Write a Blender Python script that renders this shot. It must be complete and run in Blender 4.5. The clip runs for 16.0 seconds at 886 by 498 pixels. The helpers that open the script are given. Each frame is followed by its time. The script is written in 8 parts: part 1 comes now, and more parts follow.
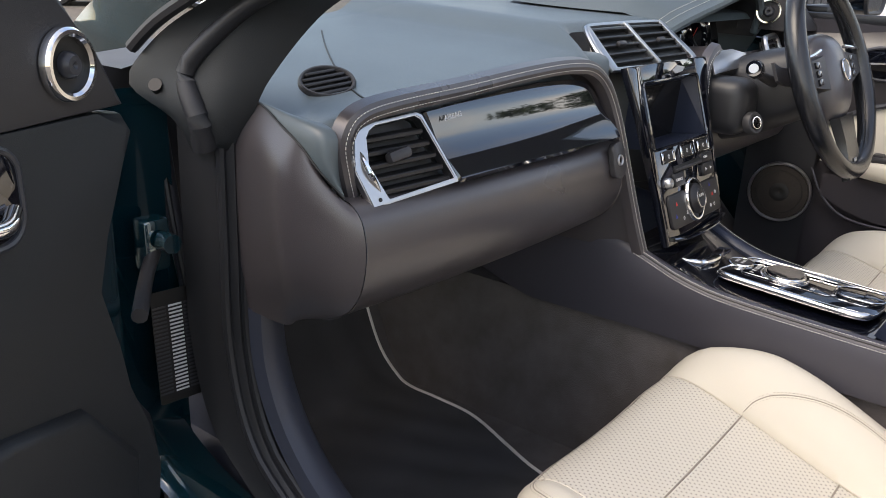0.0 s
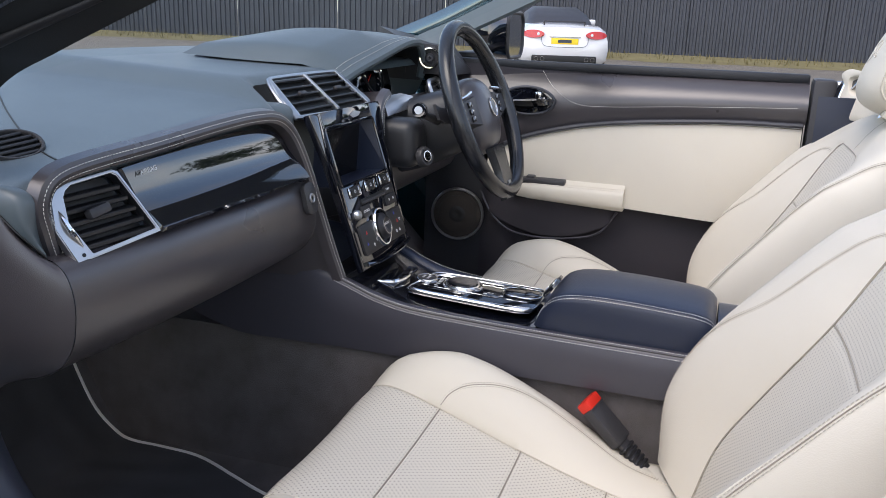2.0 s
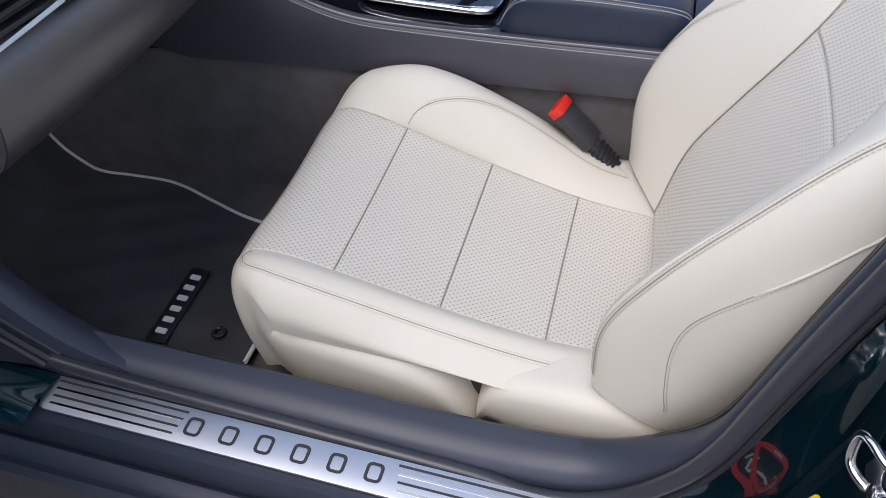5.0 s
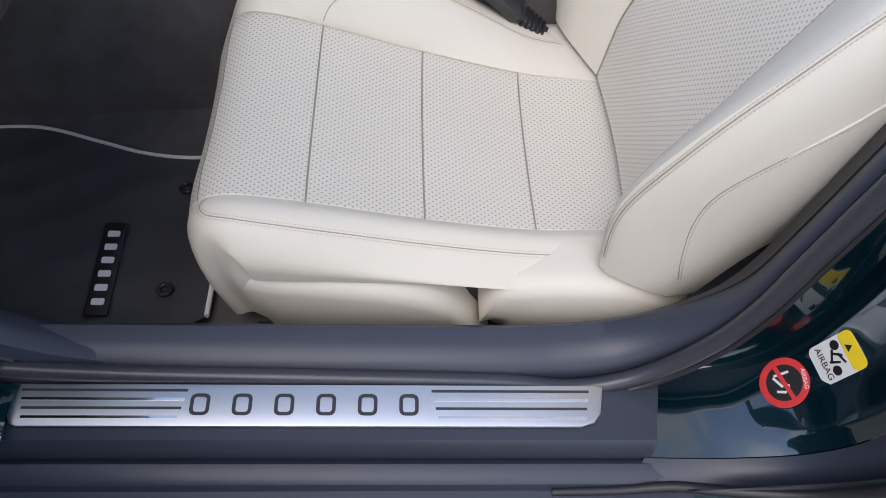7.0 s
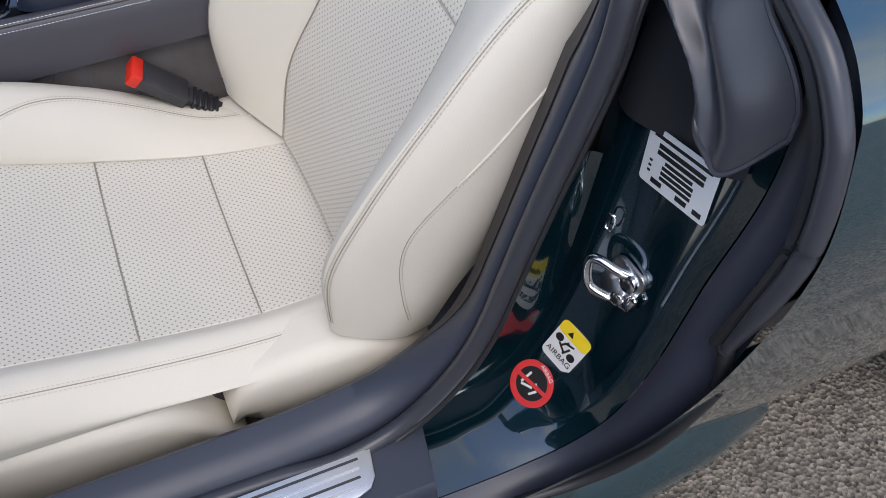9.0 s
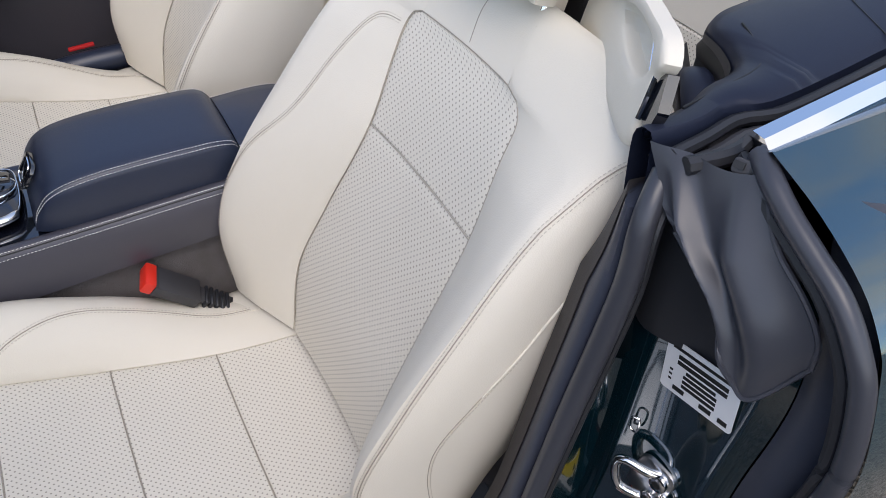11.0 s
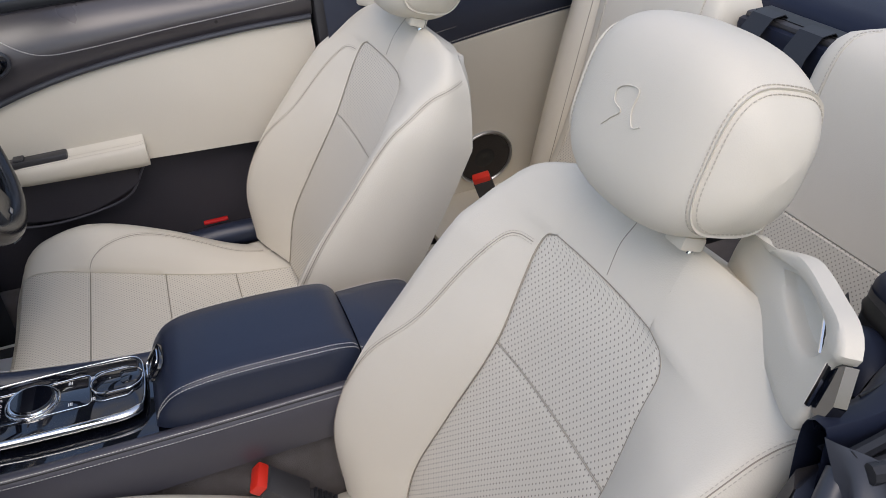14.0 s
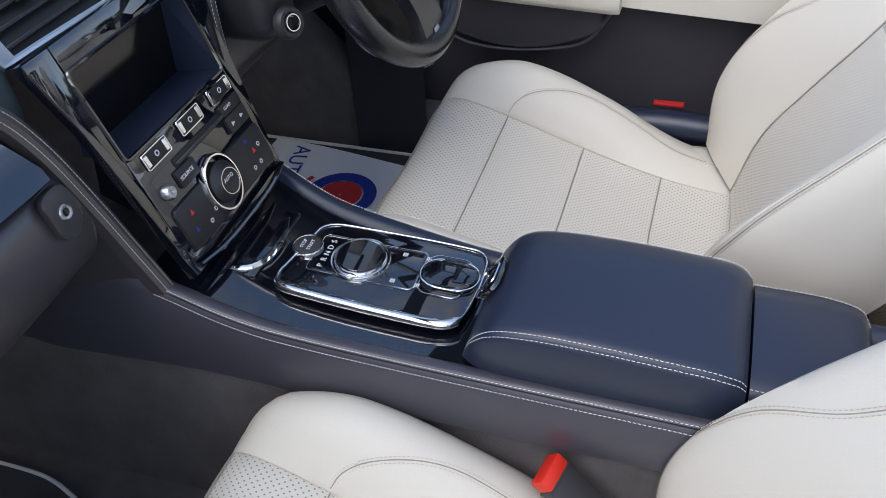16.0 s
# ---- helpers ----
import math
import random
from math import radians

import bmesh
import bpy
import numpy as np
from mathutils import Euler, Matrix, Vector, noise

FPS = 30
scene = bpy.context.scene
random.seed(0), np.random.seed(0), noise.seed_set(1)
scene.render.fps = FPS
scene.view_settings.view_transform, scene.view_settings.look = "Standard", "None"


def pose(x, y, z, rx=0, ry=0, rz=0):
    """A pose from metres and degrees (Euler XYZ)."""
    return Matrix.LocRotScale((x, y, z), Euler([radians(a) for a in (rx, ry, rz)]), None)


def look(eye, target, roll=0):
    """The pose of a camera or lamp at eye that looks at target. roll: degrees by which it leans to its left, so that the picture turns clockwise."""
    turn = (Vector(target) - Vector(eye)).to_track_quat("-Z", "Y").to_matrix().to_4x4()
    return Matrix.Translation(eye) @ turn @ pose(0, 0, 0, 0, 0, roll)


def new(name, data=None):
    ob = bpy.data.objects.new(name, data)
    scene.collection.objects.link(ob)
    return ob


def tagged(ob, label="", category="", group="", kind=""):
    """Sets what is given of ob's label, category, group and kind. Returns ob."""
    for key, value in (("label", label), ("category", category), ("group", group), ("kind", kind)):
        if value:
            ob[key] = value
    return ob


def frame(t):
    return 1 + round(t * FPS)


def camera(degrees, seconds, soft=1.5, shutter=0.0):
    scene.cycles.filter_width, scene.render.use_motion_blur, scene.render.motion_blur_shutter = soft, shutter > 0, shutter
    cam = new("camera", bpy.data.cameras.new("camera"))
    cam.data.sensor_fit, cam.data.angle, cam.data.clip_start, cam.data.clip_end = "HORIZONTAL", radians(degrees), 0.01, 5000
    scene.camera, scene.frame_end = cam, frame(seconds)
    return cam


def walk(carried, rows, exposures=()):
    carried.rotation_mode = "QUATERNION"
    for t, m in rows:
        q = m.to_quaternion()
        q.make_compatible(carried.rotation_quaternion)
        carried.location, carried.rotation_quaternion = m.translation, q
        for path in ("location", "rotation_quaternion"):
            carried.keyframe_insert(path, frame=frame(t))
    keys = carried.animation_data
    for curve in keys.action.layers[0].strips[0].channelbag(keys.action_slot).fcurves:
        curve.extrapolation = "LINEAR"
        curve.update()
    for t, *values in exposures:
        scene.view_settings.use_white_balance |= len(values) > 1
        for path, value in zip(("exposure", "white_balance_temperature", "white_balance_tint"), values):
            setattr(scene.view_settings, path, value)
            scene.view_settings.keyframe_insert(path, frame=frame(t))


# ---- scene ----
cam = camera(56.7, 16.0, soft=0.8)
PATH = [
    (0, (-1.2037, 0.0317, 1.066), (0.7354, 1.5972, 0.1961), 2.0),
    (0.5, (-1.2644, 0.0053, 1.0884), (0.8872, 1.3055, 0.2806), 2.4),
    (1, (-1.2922, -0.0079, 1.0937), (1.0086, 1.0349, 0.3254), 2.4),
    (1.5, (-1.2948, -0.0198, 1.0963), (1.0746, 0.8765, 0.3545), 2.1),
    (2, (-1.2895, -0.0343, 1.0937), (1.1208, 0.7616, 0.3677), 1.9),
    (2.5, (-1.2908, -0.0356, 1.091), (1.13, 0.7339, 0.3703), 1.5),
    (3, (-1.2895, -0.0304, 1.095), (1.1327, 0.7339, 0.3756), 1.4),
    (3.5, (-1.2869, -0.033, 1.0884), (1.0429, 0.7022, 0.0878), 1.2),
    (4, (-1.2565, -0.0409, 1.1227), (0.9136, 0.6574, -0.2078), 0.7),
    (4.5, (-1.213, -0.0607, 1.1874), (0.7631, 0.6217, -0.4256), -1.3),
    (4.7, (-1.1971, -0.0528, 1.2006), (0.6997, 0.6296, -0.5048), -3.3),
    (6.8, (-1.1298, 0.1835, 1.1874), (0.5162, 0.1729, -0.8771), -0.8),
    (7, (-1.1219, 0.1703, 1.198), (0.4912, 0.1571, -0.8916), -1.2),
    (7.5, (-1.1166, 0.1294, 1.2059), (0.4608, -0.0436, -0.9035), -0.6),
    (8, (-1.1087, 0.095, 1.2046), (0.4384, -0.3392, -0.8903), 1.4),
    (8.2, (-1.1047, 0.0818, 1.2059), (0.4212, -0.4396, -0.885), 1.4),
    (10.3, (-1.0638, 0.0898, 1.2508), (0.5268, -0.7154, -0.6962), -0.7),
    (10.5, (-1.0559, 0.0937, 1.2613), (0.5809, -0.7247, -0.6408), -1.3),
    (11, (-1.0348, 0.0937, 1.2917), (0.7156, -0.7564, -0.493), -2.9),
    (11.5, (-1.0216, 0.0937, 1.3141), (0.837, -0.8092, -0.328), -3.4),
    (12, (-1.011, 0.0924, 1.3432), (0.9281, -0.8514, -0.1801), -4.0),
    (12.5, (-1.0097, 0.0924, 1.3643), (1.0007, -0.8963, -0.031), -3.9),
    (13, (-1.011, 0.0924, 1.3696), (1.0152, -0.9055, 0.0007), -3.9),
    (13.5, (-1.0031, 0.0911, 1.3669), (1.0297, -0.8936, -0.0019), -4.1),
    (14, (-0.9476, 0.0792, 1.3458), (1.1736, -0.5993, -0.0719), -5.1),
    (14.5, (-0.8394, 0.0211, 1.3286), (1.3122, -0.2482, -0.1775), -4.6),
    (15, (-0.7536, -0.0172, 1.3102), (1.2924, 0.1214, -0.3517), -4.9),
    (15.5, (-0.6784, 0.0013, 1.2758), (1.2581, 0.429, -0.4679), -4.5),
    (16, (-0.6229, 0.0172, 1.2547), (1.2449, 0.726, -0.4718), -4.7),
]
walk(cam, [(t, look(eye, target, roll)) for t, eye, target, roll in PATH],
     [(0, 1.38, 7600, 14), (0.7, 1.20, 7250, 14), (1.5, 1.12, 6850, 14), (2.5, 1.12, 6650, 14), (7, 1.05, 6450, 13), (10.5, 1.01, 6550, 13), (11.5, 0.94, 6700, 14), (12.5, 0.70, 6900, 14), (14.5, 0.68, 6800, 14), (16, 1.08, 6200, 12)])


# ---- light ----
world = bpy.data.worlds.new("sky")
scene.world = world
world.use_nodes = True
wn = world.node_tree.nodes
sky = wn.new("ShaderNodeTexSky")
sky.sky_type = "NISHITA"
sky.sun_disc = False
sky.sun_elevation = radians(58)
sky.sun_rotation = radians(-70)
sky.air_density, sky.dust_density, sky.ozone_density = 1.0, 1.2, 1.0
wn["Background"].inputs["Strength"].default_value = 0.15
# broken white cloud over the blue
co = wn.new("ShaderNodeTexCoord")
cloud = wn.new("ShaderNodeTexNoise")
cloud.inputs["Scale"].default_value, cloud.inputs["Detail"].default_value, cloud.inputs["Roughness"].default_value = 2.6, 7.0, 0.6
ramp = wn.new("ShaderNodeValToRGB")
ramp.color_ramp.elements[0].position, ramp.color_ramp.elements[1].position = 0.46, 0.66
grey = wn.new("ShaderNodeRGBToBW")
gain = wn.new("ShaderNodeMath")
gain.operation = "MULTIPLY"
gain.inputs[1].default_value = 1.45
blend = wn.new("ShaderNodeMix")
blend.data_type = "RGBA"
for a, b in ((co.outputs["Generated"], cloud.inputs["Vector"]), (cloud.outputs["Fac"], ramp.inputs["Fac"]), (sky.outputs["Color"], grey.inputs["Color"]), (grey.outputs["Val"], gain.inputs[0]),
             (ramp.outputs["Color"], blend.inputs[0]), (sky.outputs["Color"], blend.inputs[6]), (gain.outputs["Value"], blend.inputs[7]), (blend.outputs[2], wn["Background"].inputs["Color"])):
    world.node_tree.links.new(a, b)
sun_data = bpy.data.lights.new("sun", "SUN")
sun_data.energy, sun_data.angle, sun_data.color = 0.60, radians(40), (1.0, 0.95, 0.88)
sun = new("sun", sun_data)
sun.matrix_basis = look((-4.5, 1.6, 7.7), (0, 0, 0))


# ---- materials ----
def material(name, base, rough=0.5, metal=0.0, coat=0.0, spec=0.5):
    m = bpy.data.materials.new(name)
    m.use_nodes = True
    b = m.node_tree.nodes["Principled BSDF"]
    b.inputs["Base Color"].default_value = (*base, 1)
    b.inputs["Roughness"].default_value = rough
    b.inputs["Metallic"].default_value = metal
    b.inputs["Coat Weight"].default_value = coat
    b.inputs["Coat Roughness"].default_value = 0.03
    b.inputs["Coat IOR"].default_value = 1.7
    b.inputs["Specular IOR Level"].default_value = spec
    return m


def nod(m, kind, **values):
    n = m.node_tree.nodes.new("ShaderNode" + kind)
    for key, value in values.items():
        if key in n.inputs:
            n.inputs[key].default_value = value
    return n


def wire(m, a, b):
    m.node_tree.links.new(a, b)


def grain(m, scale=900.0, height=0.12, stain=0.12, stain_scale=7.0, kind="voronoi", rough_var=0.08):
    """Fine relief, plus slow variation of colour and gloss."""
    b = m.node_tree.nodes["Principled BSDF"]
    co = nod(m, "TexCoord")
    if kind == "voronoi":
        tex = nod(m, "TexVoronoi", Scale=scale)
        out = tex.outputs["Distance"]
    else:
        tex = nod(m, "TexNoise", Scale=scale, Detail=6.0)
        out = tex.outputs["Fac"]
    wire(m, co.outputs["Object"], tex.inputs["Vector"])
    bump = nod(m, "Bump", Strength=height, Distance=0.001)
    wire(m, out, bump.inputs["Height"])
    wire(m, bump.outputs["Normal"], b.inputs["Normal"])
    slow = nod(m, "TexNoise", Scale=stain_scale, Detail=5.0)
    wire(m, co.outputs["Object"], slow.inputs["Vector"])
    base = b.inputs["Base Color"].default_value
    mix = nod(m, "Mix")
    mix.data_type = "RGBA"
    mix.inputs[6].default_value = (base[0] * (1 - stain), base[1] * (1 - stain), base[2] * (1 - stain * 1.2), 1)
    mix.inputs[7].default_value = (min(1, base[0] * (1 + stain * 0.6)), min(1, base[1] * (1 + stain * 0.6)), min(1, base[2] * (1 + stain * 0.6)), 1)
    wire(m, slow.outputs["Fac"], mix.inputs[0])
    wire(m, mix.outputs[2], b.inputs["Base Color"])
    r = b.inputs["Roughness"].default_value
    mr = nod(m, "MapRange")
    mr.inputs["To Min"].default_value, mr.inputs["To Max"].default_value = max(0.02, r - rough_var), r + rough_var
    wire(m, slow.outputs["Fac"], mr.inputs["Value"])
    wire(m, mr.outputs["Result"], b.inputs["Roughness"])
    return m


def perforated(name, base, rough, pitch=0.0077, hole=0.118):
    """Leather with a staggered grid of punched holes, laid out in metres on the panel's own UV."""
    m = grain(material(name, base, rough, spec=0.35), 800, 0.1, 0.06)
    b = m.node_tree.nodes["Principled BSDF"]
    uv = nod(m, "TexCoord")
    dots = []
    for shift in (0.0, 0.5):
        sc = nod(m, "Mapping")
        sc.inputs["Scale"].default_value = (1 / pitch, 1 / (pitch * 1.15), 0)
        sc.inputs["Location"].default_value = (shift, shift, 0)
        wire(m, uv.outputs["UV"], sc.inputs["Vector"])
        fr = nod(m, "VectorMath")
        fr.operation = "FRACTION"
        wire(m, sc.outputs["Vector"], fr.inputs[0])
        sub = nod(m, "VectorMath")
        sub.operation = "SUBTRACT"
        sub.inputs[1].default_value = (0.5, 0.5, 0)
        wire(m, fr.outputs["Vector"], sub.inputs[0])
        ln = nod(m, "VectorMath")
        ln.operation = "LENGTH"
        wire(m, sub.outputs["Vector"], ln.inputs[0])
        dots.append(ln.outputs["Value"])
    mn = nod(m, "Math")
    mn.operation = "MINIMUM"
    wire(m, dots[0], mn.inputs[0])
    wire(m, dots[1], mn.inputs[1])
    mr = nod(m, "MapRange")
    mr.inputs["From Min"].default_value, mr.inputs["From Max"].default_value = hole * 0.7, hole * 1.3
    wire(m, mn.outputs["Value"], mr.inputs["Value"])
    mix = nod(m, "Mix")
    mix.data_type = "RGBA"
    mix.inputs[6].default_value = (0.26, 0.23, 0.19, 1)
    old = b.inputs["Base Color"].links[0].from_socket
    wire(m, mr.outputs["Result"], mix.inputs[0])
    wire(m, old, mix.inputs[7])
    wire(m, mix.outputs[2], b.inputs["Base Color"])
    return m


CREAM = (0.68, 0.632, 0.535)
M_CREAM = grain(material("cream_leather", CREAM, 0.48, spec=0.35), 700, 0.12, 0.05)
M_PERF = perforated("cream_perforated_leather", (0.672, 0.626, 0.535), 0.5)
M_THREAD = material("cream_thread", (0.54, 0.49, 0.41), 0.8)
M_WHITETHREAD = material("white_thread", (0.75, 0.73, 0.68), 0.8)
M_SEAM = material("brown_grey_seam_and_crease_shade", (0.36, 0.32, 0.26), 0.9)
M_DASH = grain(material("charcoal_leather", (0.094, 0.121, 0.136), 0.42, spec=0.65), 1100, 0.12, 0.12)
M_DARK = grain(material("brown_black_leather", (0.056, 0.050, 0.055), 0.30, spec=0.9), 1100, 0.10, 0.12)
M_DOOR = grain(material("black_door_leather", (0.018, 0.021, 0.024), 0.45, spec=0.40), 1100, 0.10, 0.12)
M_FLANK = grain(material("black_console_leather", (0.056, 0.054, 0.068), 0.36, spec=0.6), 1100, 0.10, 0.12)
M_LOW = grain(material("black_lower_door_trim", (0.042, 0.038, 0.046), 0.7, spec=0.35), 700, 0.5, 0.25, kind="noise")
M_NAVY = grain(material("blue_black_leather", (0.021, 0.028, 0.051), 0.33, spec=0.5), 1100, 0.09, 0.12)
M_PLASTIC = grain(material("black_moulded_plastic", (0.040, 0.039, 0.043), 0.45), 1200, 0.12, 0.15, kind="noise")
M_SILL = grain(material("dark_grey_sill_plastic", (0.036, 0.042, 0.062), 0.42), 1200, 0.1, 0.15, kind="noise")
M_RUBBER = grain(material("black_rubber", (0.018, 0.019, 0.023), 0.45), 400, 0.1, 0.2, kind="noise")
M_VINYL = grain(material("grey_black_vinyl", (0.040, 0.042, 0.052), 0.32), 60, 0.25, 0.15, kind="noise")
M_CARPET = grain(material("black_carpet", (0.130, 0.118, 0.120), 0.95, spec=0.15), 700, 1.0, 0.4, 25, kind="noise")
M_MAT = grain(material("black_velour", (0.064, 0.064, 0.070), 0.9, spec=0.2), 900, 0.8, 0.45, 9, kind="noise")
M_GLOSS = material("piano_black_lacquer", (0.004, 0.005, 0.009), 0.04, coat=1.0, spec=0.1)
M_GLOSS.node_tree.nodes["Principled BSDF"].inputs["Coat IOR"].default_value = 1.95
M_GLASS_DARK = material("dark_screen_glass", (0.006, 0.006, 0.007), 0.12)
M_SLAT = material("black_slat_plastic", (0.014, 0.014, 0.016), 0.42)
M_WHEEL = grain(material("black_wheel_leather", (0.012, 0.013, 0.016), 0.22, spec=0.7), 1100, 0.10, 0.15)
M_COLUMN = grain(material("black_column_plastic", (0.024, 0.025, 0.029), 0.42), 1200, 0.1, 0.15, kind="noise")
M_COVER = grain(material("blue_black_hood_vinyl", (0.013, 0.017, 0.033), 0.42, spec=0.24), 1100, 0.06, 0.12)
M_ALU = grain(material("satin_aluminium", (0.52, 0.53, 0.55), 0.30, 1.0), 300, 0.03, 0.04, kind="noise")
M_CHROME = material("chrome", (0.88, 0.88, 0.88), 0.06, 1.0)
M_TREAD = grain(material("brushed_steel", (0.74, 0.75, 0.77), 0.42, 1.0), 500, 0.05, 0.06, kind="noise")
M_PAINT = material("dark_green_car_paint", (0.004, 0.052, 0.074), 0.16, 0.6, coat=1.0)
M_PAINT.node_tree.nodes["Principled BSDF"].inputs["Coat IOR"].default_value = 2.1
# the body's own paint, darkened and dulled to stand for shade in the door opening
M_SHADEDPAINT = material("shaded_green_car_paint", (0.002, 0.024, 0.036), 0.16, 0.6, coat=1.0)
M_SHADEDPAINT.node_tree.nodes["Principled BSDF"].inputs["Coat IOR"].default_value = 1.9
M_WHITE = material("white_car_paint", (0.78, 0.78, 0.78), 0.25, coat=1.0)
M_RED = material("red_plastic", (0.72, 0.03, 0.015), 0.35)
M_REDLENS = material("red_lens", (0.55, 0.02, 0.02), 0.15, coat=0.6)
M_YELLOW = material("yellow_sheet", (0.85, 0.62, 0.02), 0.4)
M_TRIMBROWN = grain(material("brown_black_moulded_trim", (0.040, 0.036, 0.037), 0.55, spec=0.4), 1200, 0.15, 0.15, kind="noise")
M_PAPER = grain(material("white_paper", (0.84, 0.84, 0.85), 0.8, spec=0.3), 90, 0.3, 0.06, kind="noise")
M_LABEL = material("white_label", (0.7, 0.7, 0.69), 0.35)
M_INK = material("black_ink", (0.01, 0.01, 0.01), 0.5)
M_BLUEINK = material("blue_ink", (0.02, 0.04, 0.3), 0.6)
M_REDINK = material("red_ink", (0.6, 0.03, 0.03), 0.6)
M_LETTER = material("white_ink", (0.7, 0.7, 0.7), 0.5)
M_TYRE = grain(material("tyre_rubber", (0.02, 0.02, 0.02), 0.75), 300, 0.3, 0.3, kind="noise")
M_CLOTH = grain(material("dark_speaker_cloth", (0.030, 0.024, 0.020), 0.8), 1500, 0.6, 0.2)


def clear_glass(name, tint):
    """A thin pane: mostly clear, with a faint mirror."""
    m = bpy.data.materials.new(name)
    m.use_nodes = True
    t = m.node_tree
    clear, gloss, mix = t.nodes.new("ShaderNodeBsdfTransparent"), t.nodes.new("ShaderNodeBsdfGlossy"), t.nodes.new("ShaderNodeMixShader")
    clear.inputs["Color"].default_value = (*tint, 1)
    gloss.inputs["Roughness"].default_value = 0.0
    mix.inputs[0].default_value = 0.07
    t.links.new(clear.outputs[0], mix.inputs[1])
    t.links.new(gloss.outputs[0], mix.inputs[2])
    t.links.new(mix.outputs[0], t.nodes["Material Output"].inputs["Surface"])
    return m


M_GLASS = clear_glass("window_glass", (0.93, 0.97, 0.96))


def ground_material():
    m = material("rolled_tarmac", (0.12, 0.115, 0.11), 0.9)
    b = m.node_tree.nodes["Principled BSDF"]
    co = nod(m, "TexCoord")
    vor = nod(m, "TexVoronoi", Scale=150.0)
    wire(m, co.outputs["Object"], vor.inputs["Vector"])
    ns = nod(m, "TexNoise", Scale=0.7, Detail=8.0)
    wire(m, co.outputs["Object"], ns.inputs["Vector"])
    ramp = nod(m, "ValToRGB")
    ramp.color_ramp.elements[0].color, ramp.color_ramp.elements[1].color = (0.05, 0.045, 0.039, 1), (0.44, 0.385, 0.31, 1)
    wire(m, vor.outputs["Color"], ramp.inputs["Fac"])
    mix = nod(m, "Mix")
    mix.data_type, mix.blend_type = "RGBA", "MULTIPLY"
    mix.inputs[0].default_value = 0.5
    wire(m, ramp.outputs["Color"], mix.inputs[6])
    wire(m, ns.outputs["Fac"], mix.inputs[7])
    wire(m, mix.outputs[2], b.inputs["Base Color"])
    bump = nod(m, "Bump", Strength=0.6, Distance=0.01)
    wire(m, vor.outputs["Distance"], bump.inputs["Height"])
    wire(m, bump.outputs["Normal"], b.inputs["Normal"])
    return m


M_GROUND = ground_material()
M_FENCE = grain(material("grey_profiled_steel", (0.050, 0.056, 0.072), 0.45), 30, 0.05, 0.2, 0.8, kind="noise")
M_BARK = grain(material("brown_bark", (0.10, 0.075, 0.055), 0.9), 14, 1.0, 0.4, 2.0, kind="noise")
M_LEAF = grain(material("dark_leaf", (0.045, 0.070, 0.025), 0.6), 6, 0.3, 0.5, 0.8, kind="noise")
M_GRASS = grain(material("dry_grass", (0.2, 0.17, 0.08), 0.95), 40, 1.0, 0.5, 2.0, kind="noise")


# ---- geometry helpers ----
V = Vector


def hermite(ts, vals, t):
    """A smooth curve through vals at ts, with slopes that do not overshoot."""
    n = len(ts)
    vals = [np.atleast_1d(np.array(v, float)) for v in vals]
    t = min(max(t, ts[0]), ts[-1])
    i = max(0, min(n - 2, next((k - 1 for k in range(1, n) if t <= ts[k]), n - 2)))

    def slope(k):
        if k == 0:
            return (vals[1] - vals[0]) / (ts[1] - ts[0])
        if k == n - 1:
            return (vals[-1] - vals[-2]) / (ts[-1] - ts[-2])
        return (vals[k + 1] - vals[k - 1]) / (ts[k + 1] - ts[k - 1])
    h = ts[i + 1] - ts[i]
    s = (t - ts[i]) / h
    a, b = vals[i], vals[i + 1]
    r = (2 * s**3 - 3 * s**2 + 1) * a + (s**3 - 2 * s**2 + s) * h * slope(i) + (-2 * s**3 + 3 * s**2) * b + (s**3 - s**2) * h * slope(i + 1)
    return float(r[0]) if len(r) == 1 else r


def curve_through(points, n):
    """n points evenly along a smooth curve through the given ones."""
    pts = [np.array(p, float) for p in points]
    ts = [0.0]
    for a, b in zip(pts, pts[1:]):
        ts.append(ts[-1] + max(1e-6, float(np.linalg.norm(b - a))))
    fine = [hermite(ts, pts, ts[-1] * k / (n * 4)) for k in range(n * 4 + 1)]
    length = [0.0]
    for a, b in zip(fine, fine[1:]):
        length.append(length[-1] + float(np.linalg.norm(b - a)))
    out = []
    for k in range(n):
        d = length[-1] * k / (n - 1)
        j = int(np.searchsorted(length, d))
        j = max(1, min(len(fine) - 1, j))
        w = (d - length[j - 1]) / max(1e-9, length[j] - length[j - 1])
        out.append(V(fine[j - 1] * (1 - w) + fine[j] * w))
    return out


def part(name, bm, mat, parent=None, label="", smooth=40, m=None):
    """Links a bmesh as one mesh object, under a thing or a part."""
    me = bpy.data.meshes.new(name)
    bmesh.ops.recalc_face_normals(bm, faces=bm.faces)
    bm.to_mesh(me)
    bm.free()
    if smooth:
        for f in me.polygons:
            f.use_smooth = True
        me.set_sharp_from_angle(angle=radians(smooth))
    me.materials.append(mat)
    ob = new(name, me)
    if parent:
        ob.parent = parent
    if m is not None:
        ob.matrix_basis = m
    if name == "stitching":
        tagged(ob, label, kind="stuff")
    elif label:
        ob["label"] = label
    return ob


def thing(name, label, category, group="", kind="", at=(0, 0, 0)):
    ob = new(name)
    ob.location = at
    ob.empty_display_size = 0.05
    return tagged(ob, label, category, group, kind)


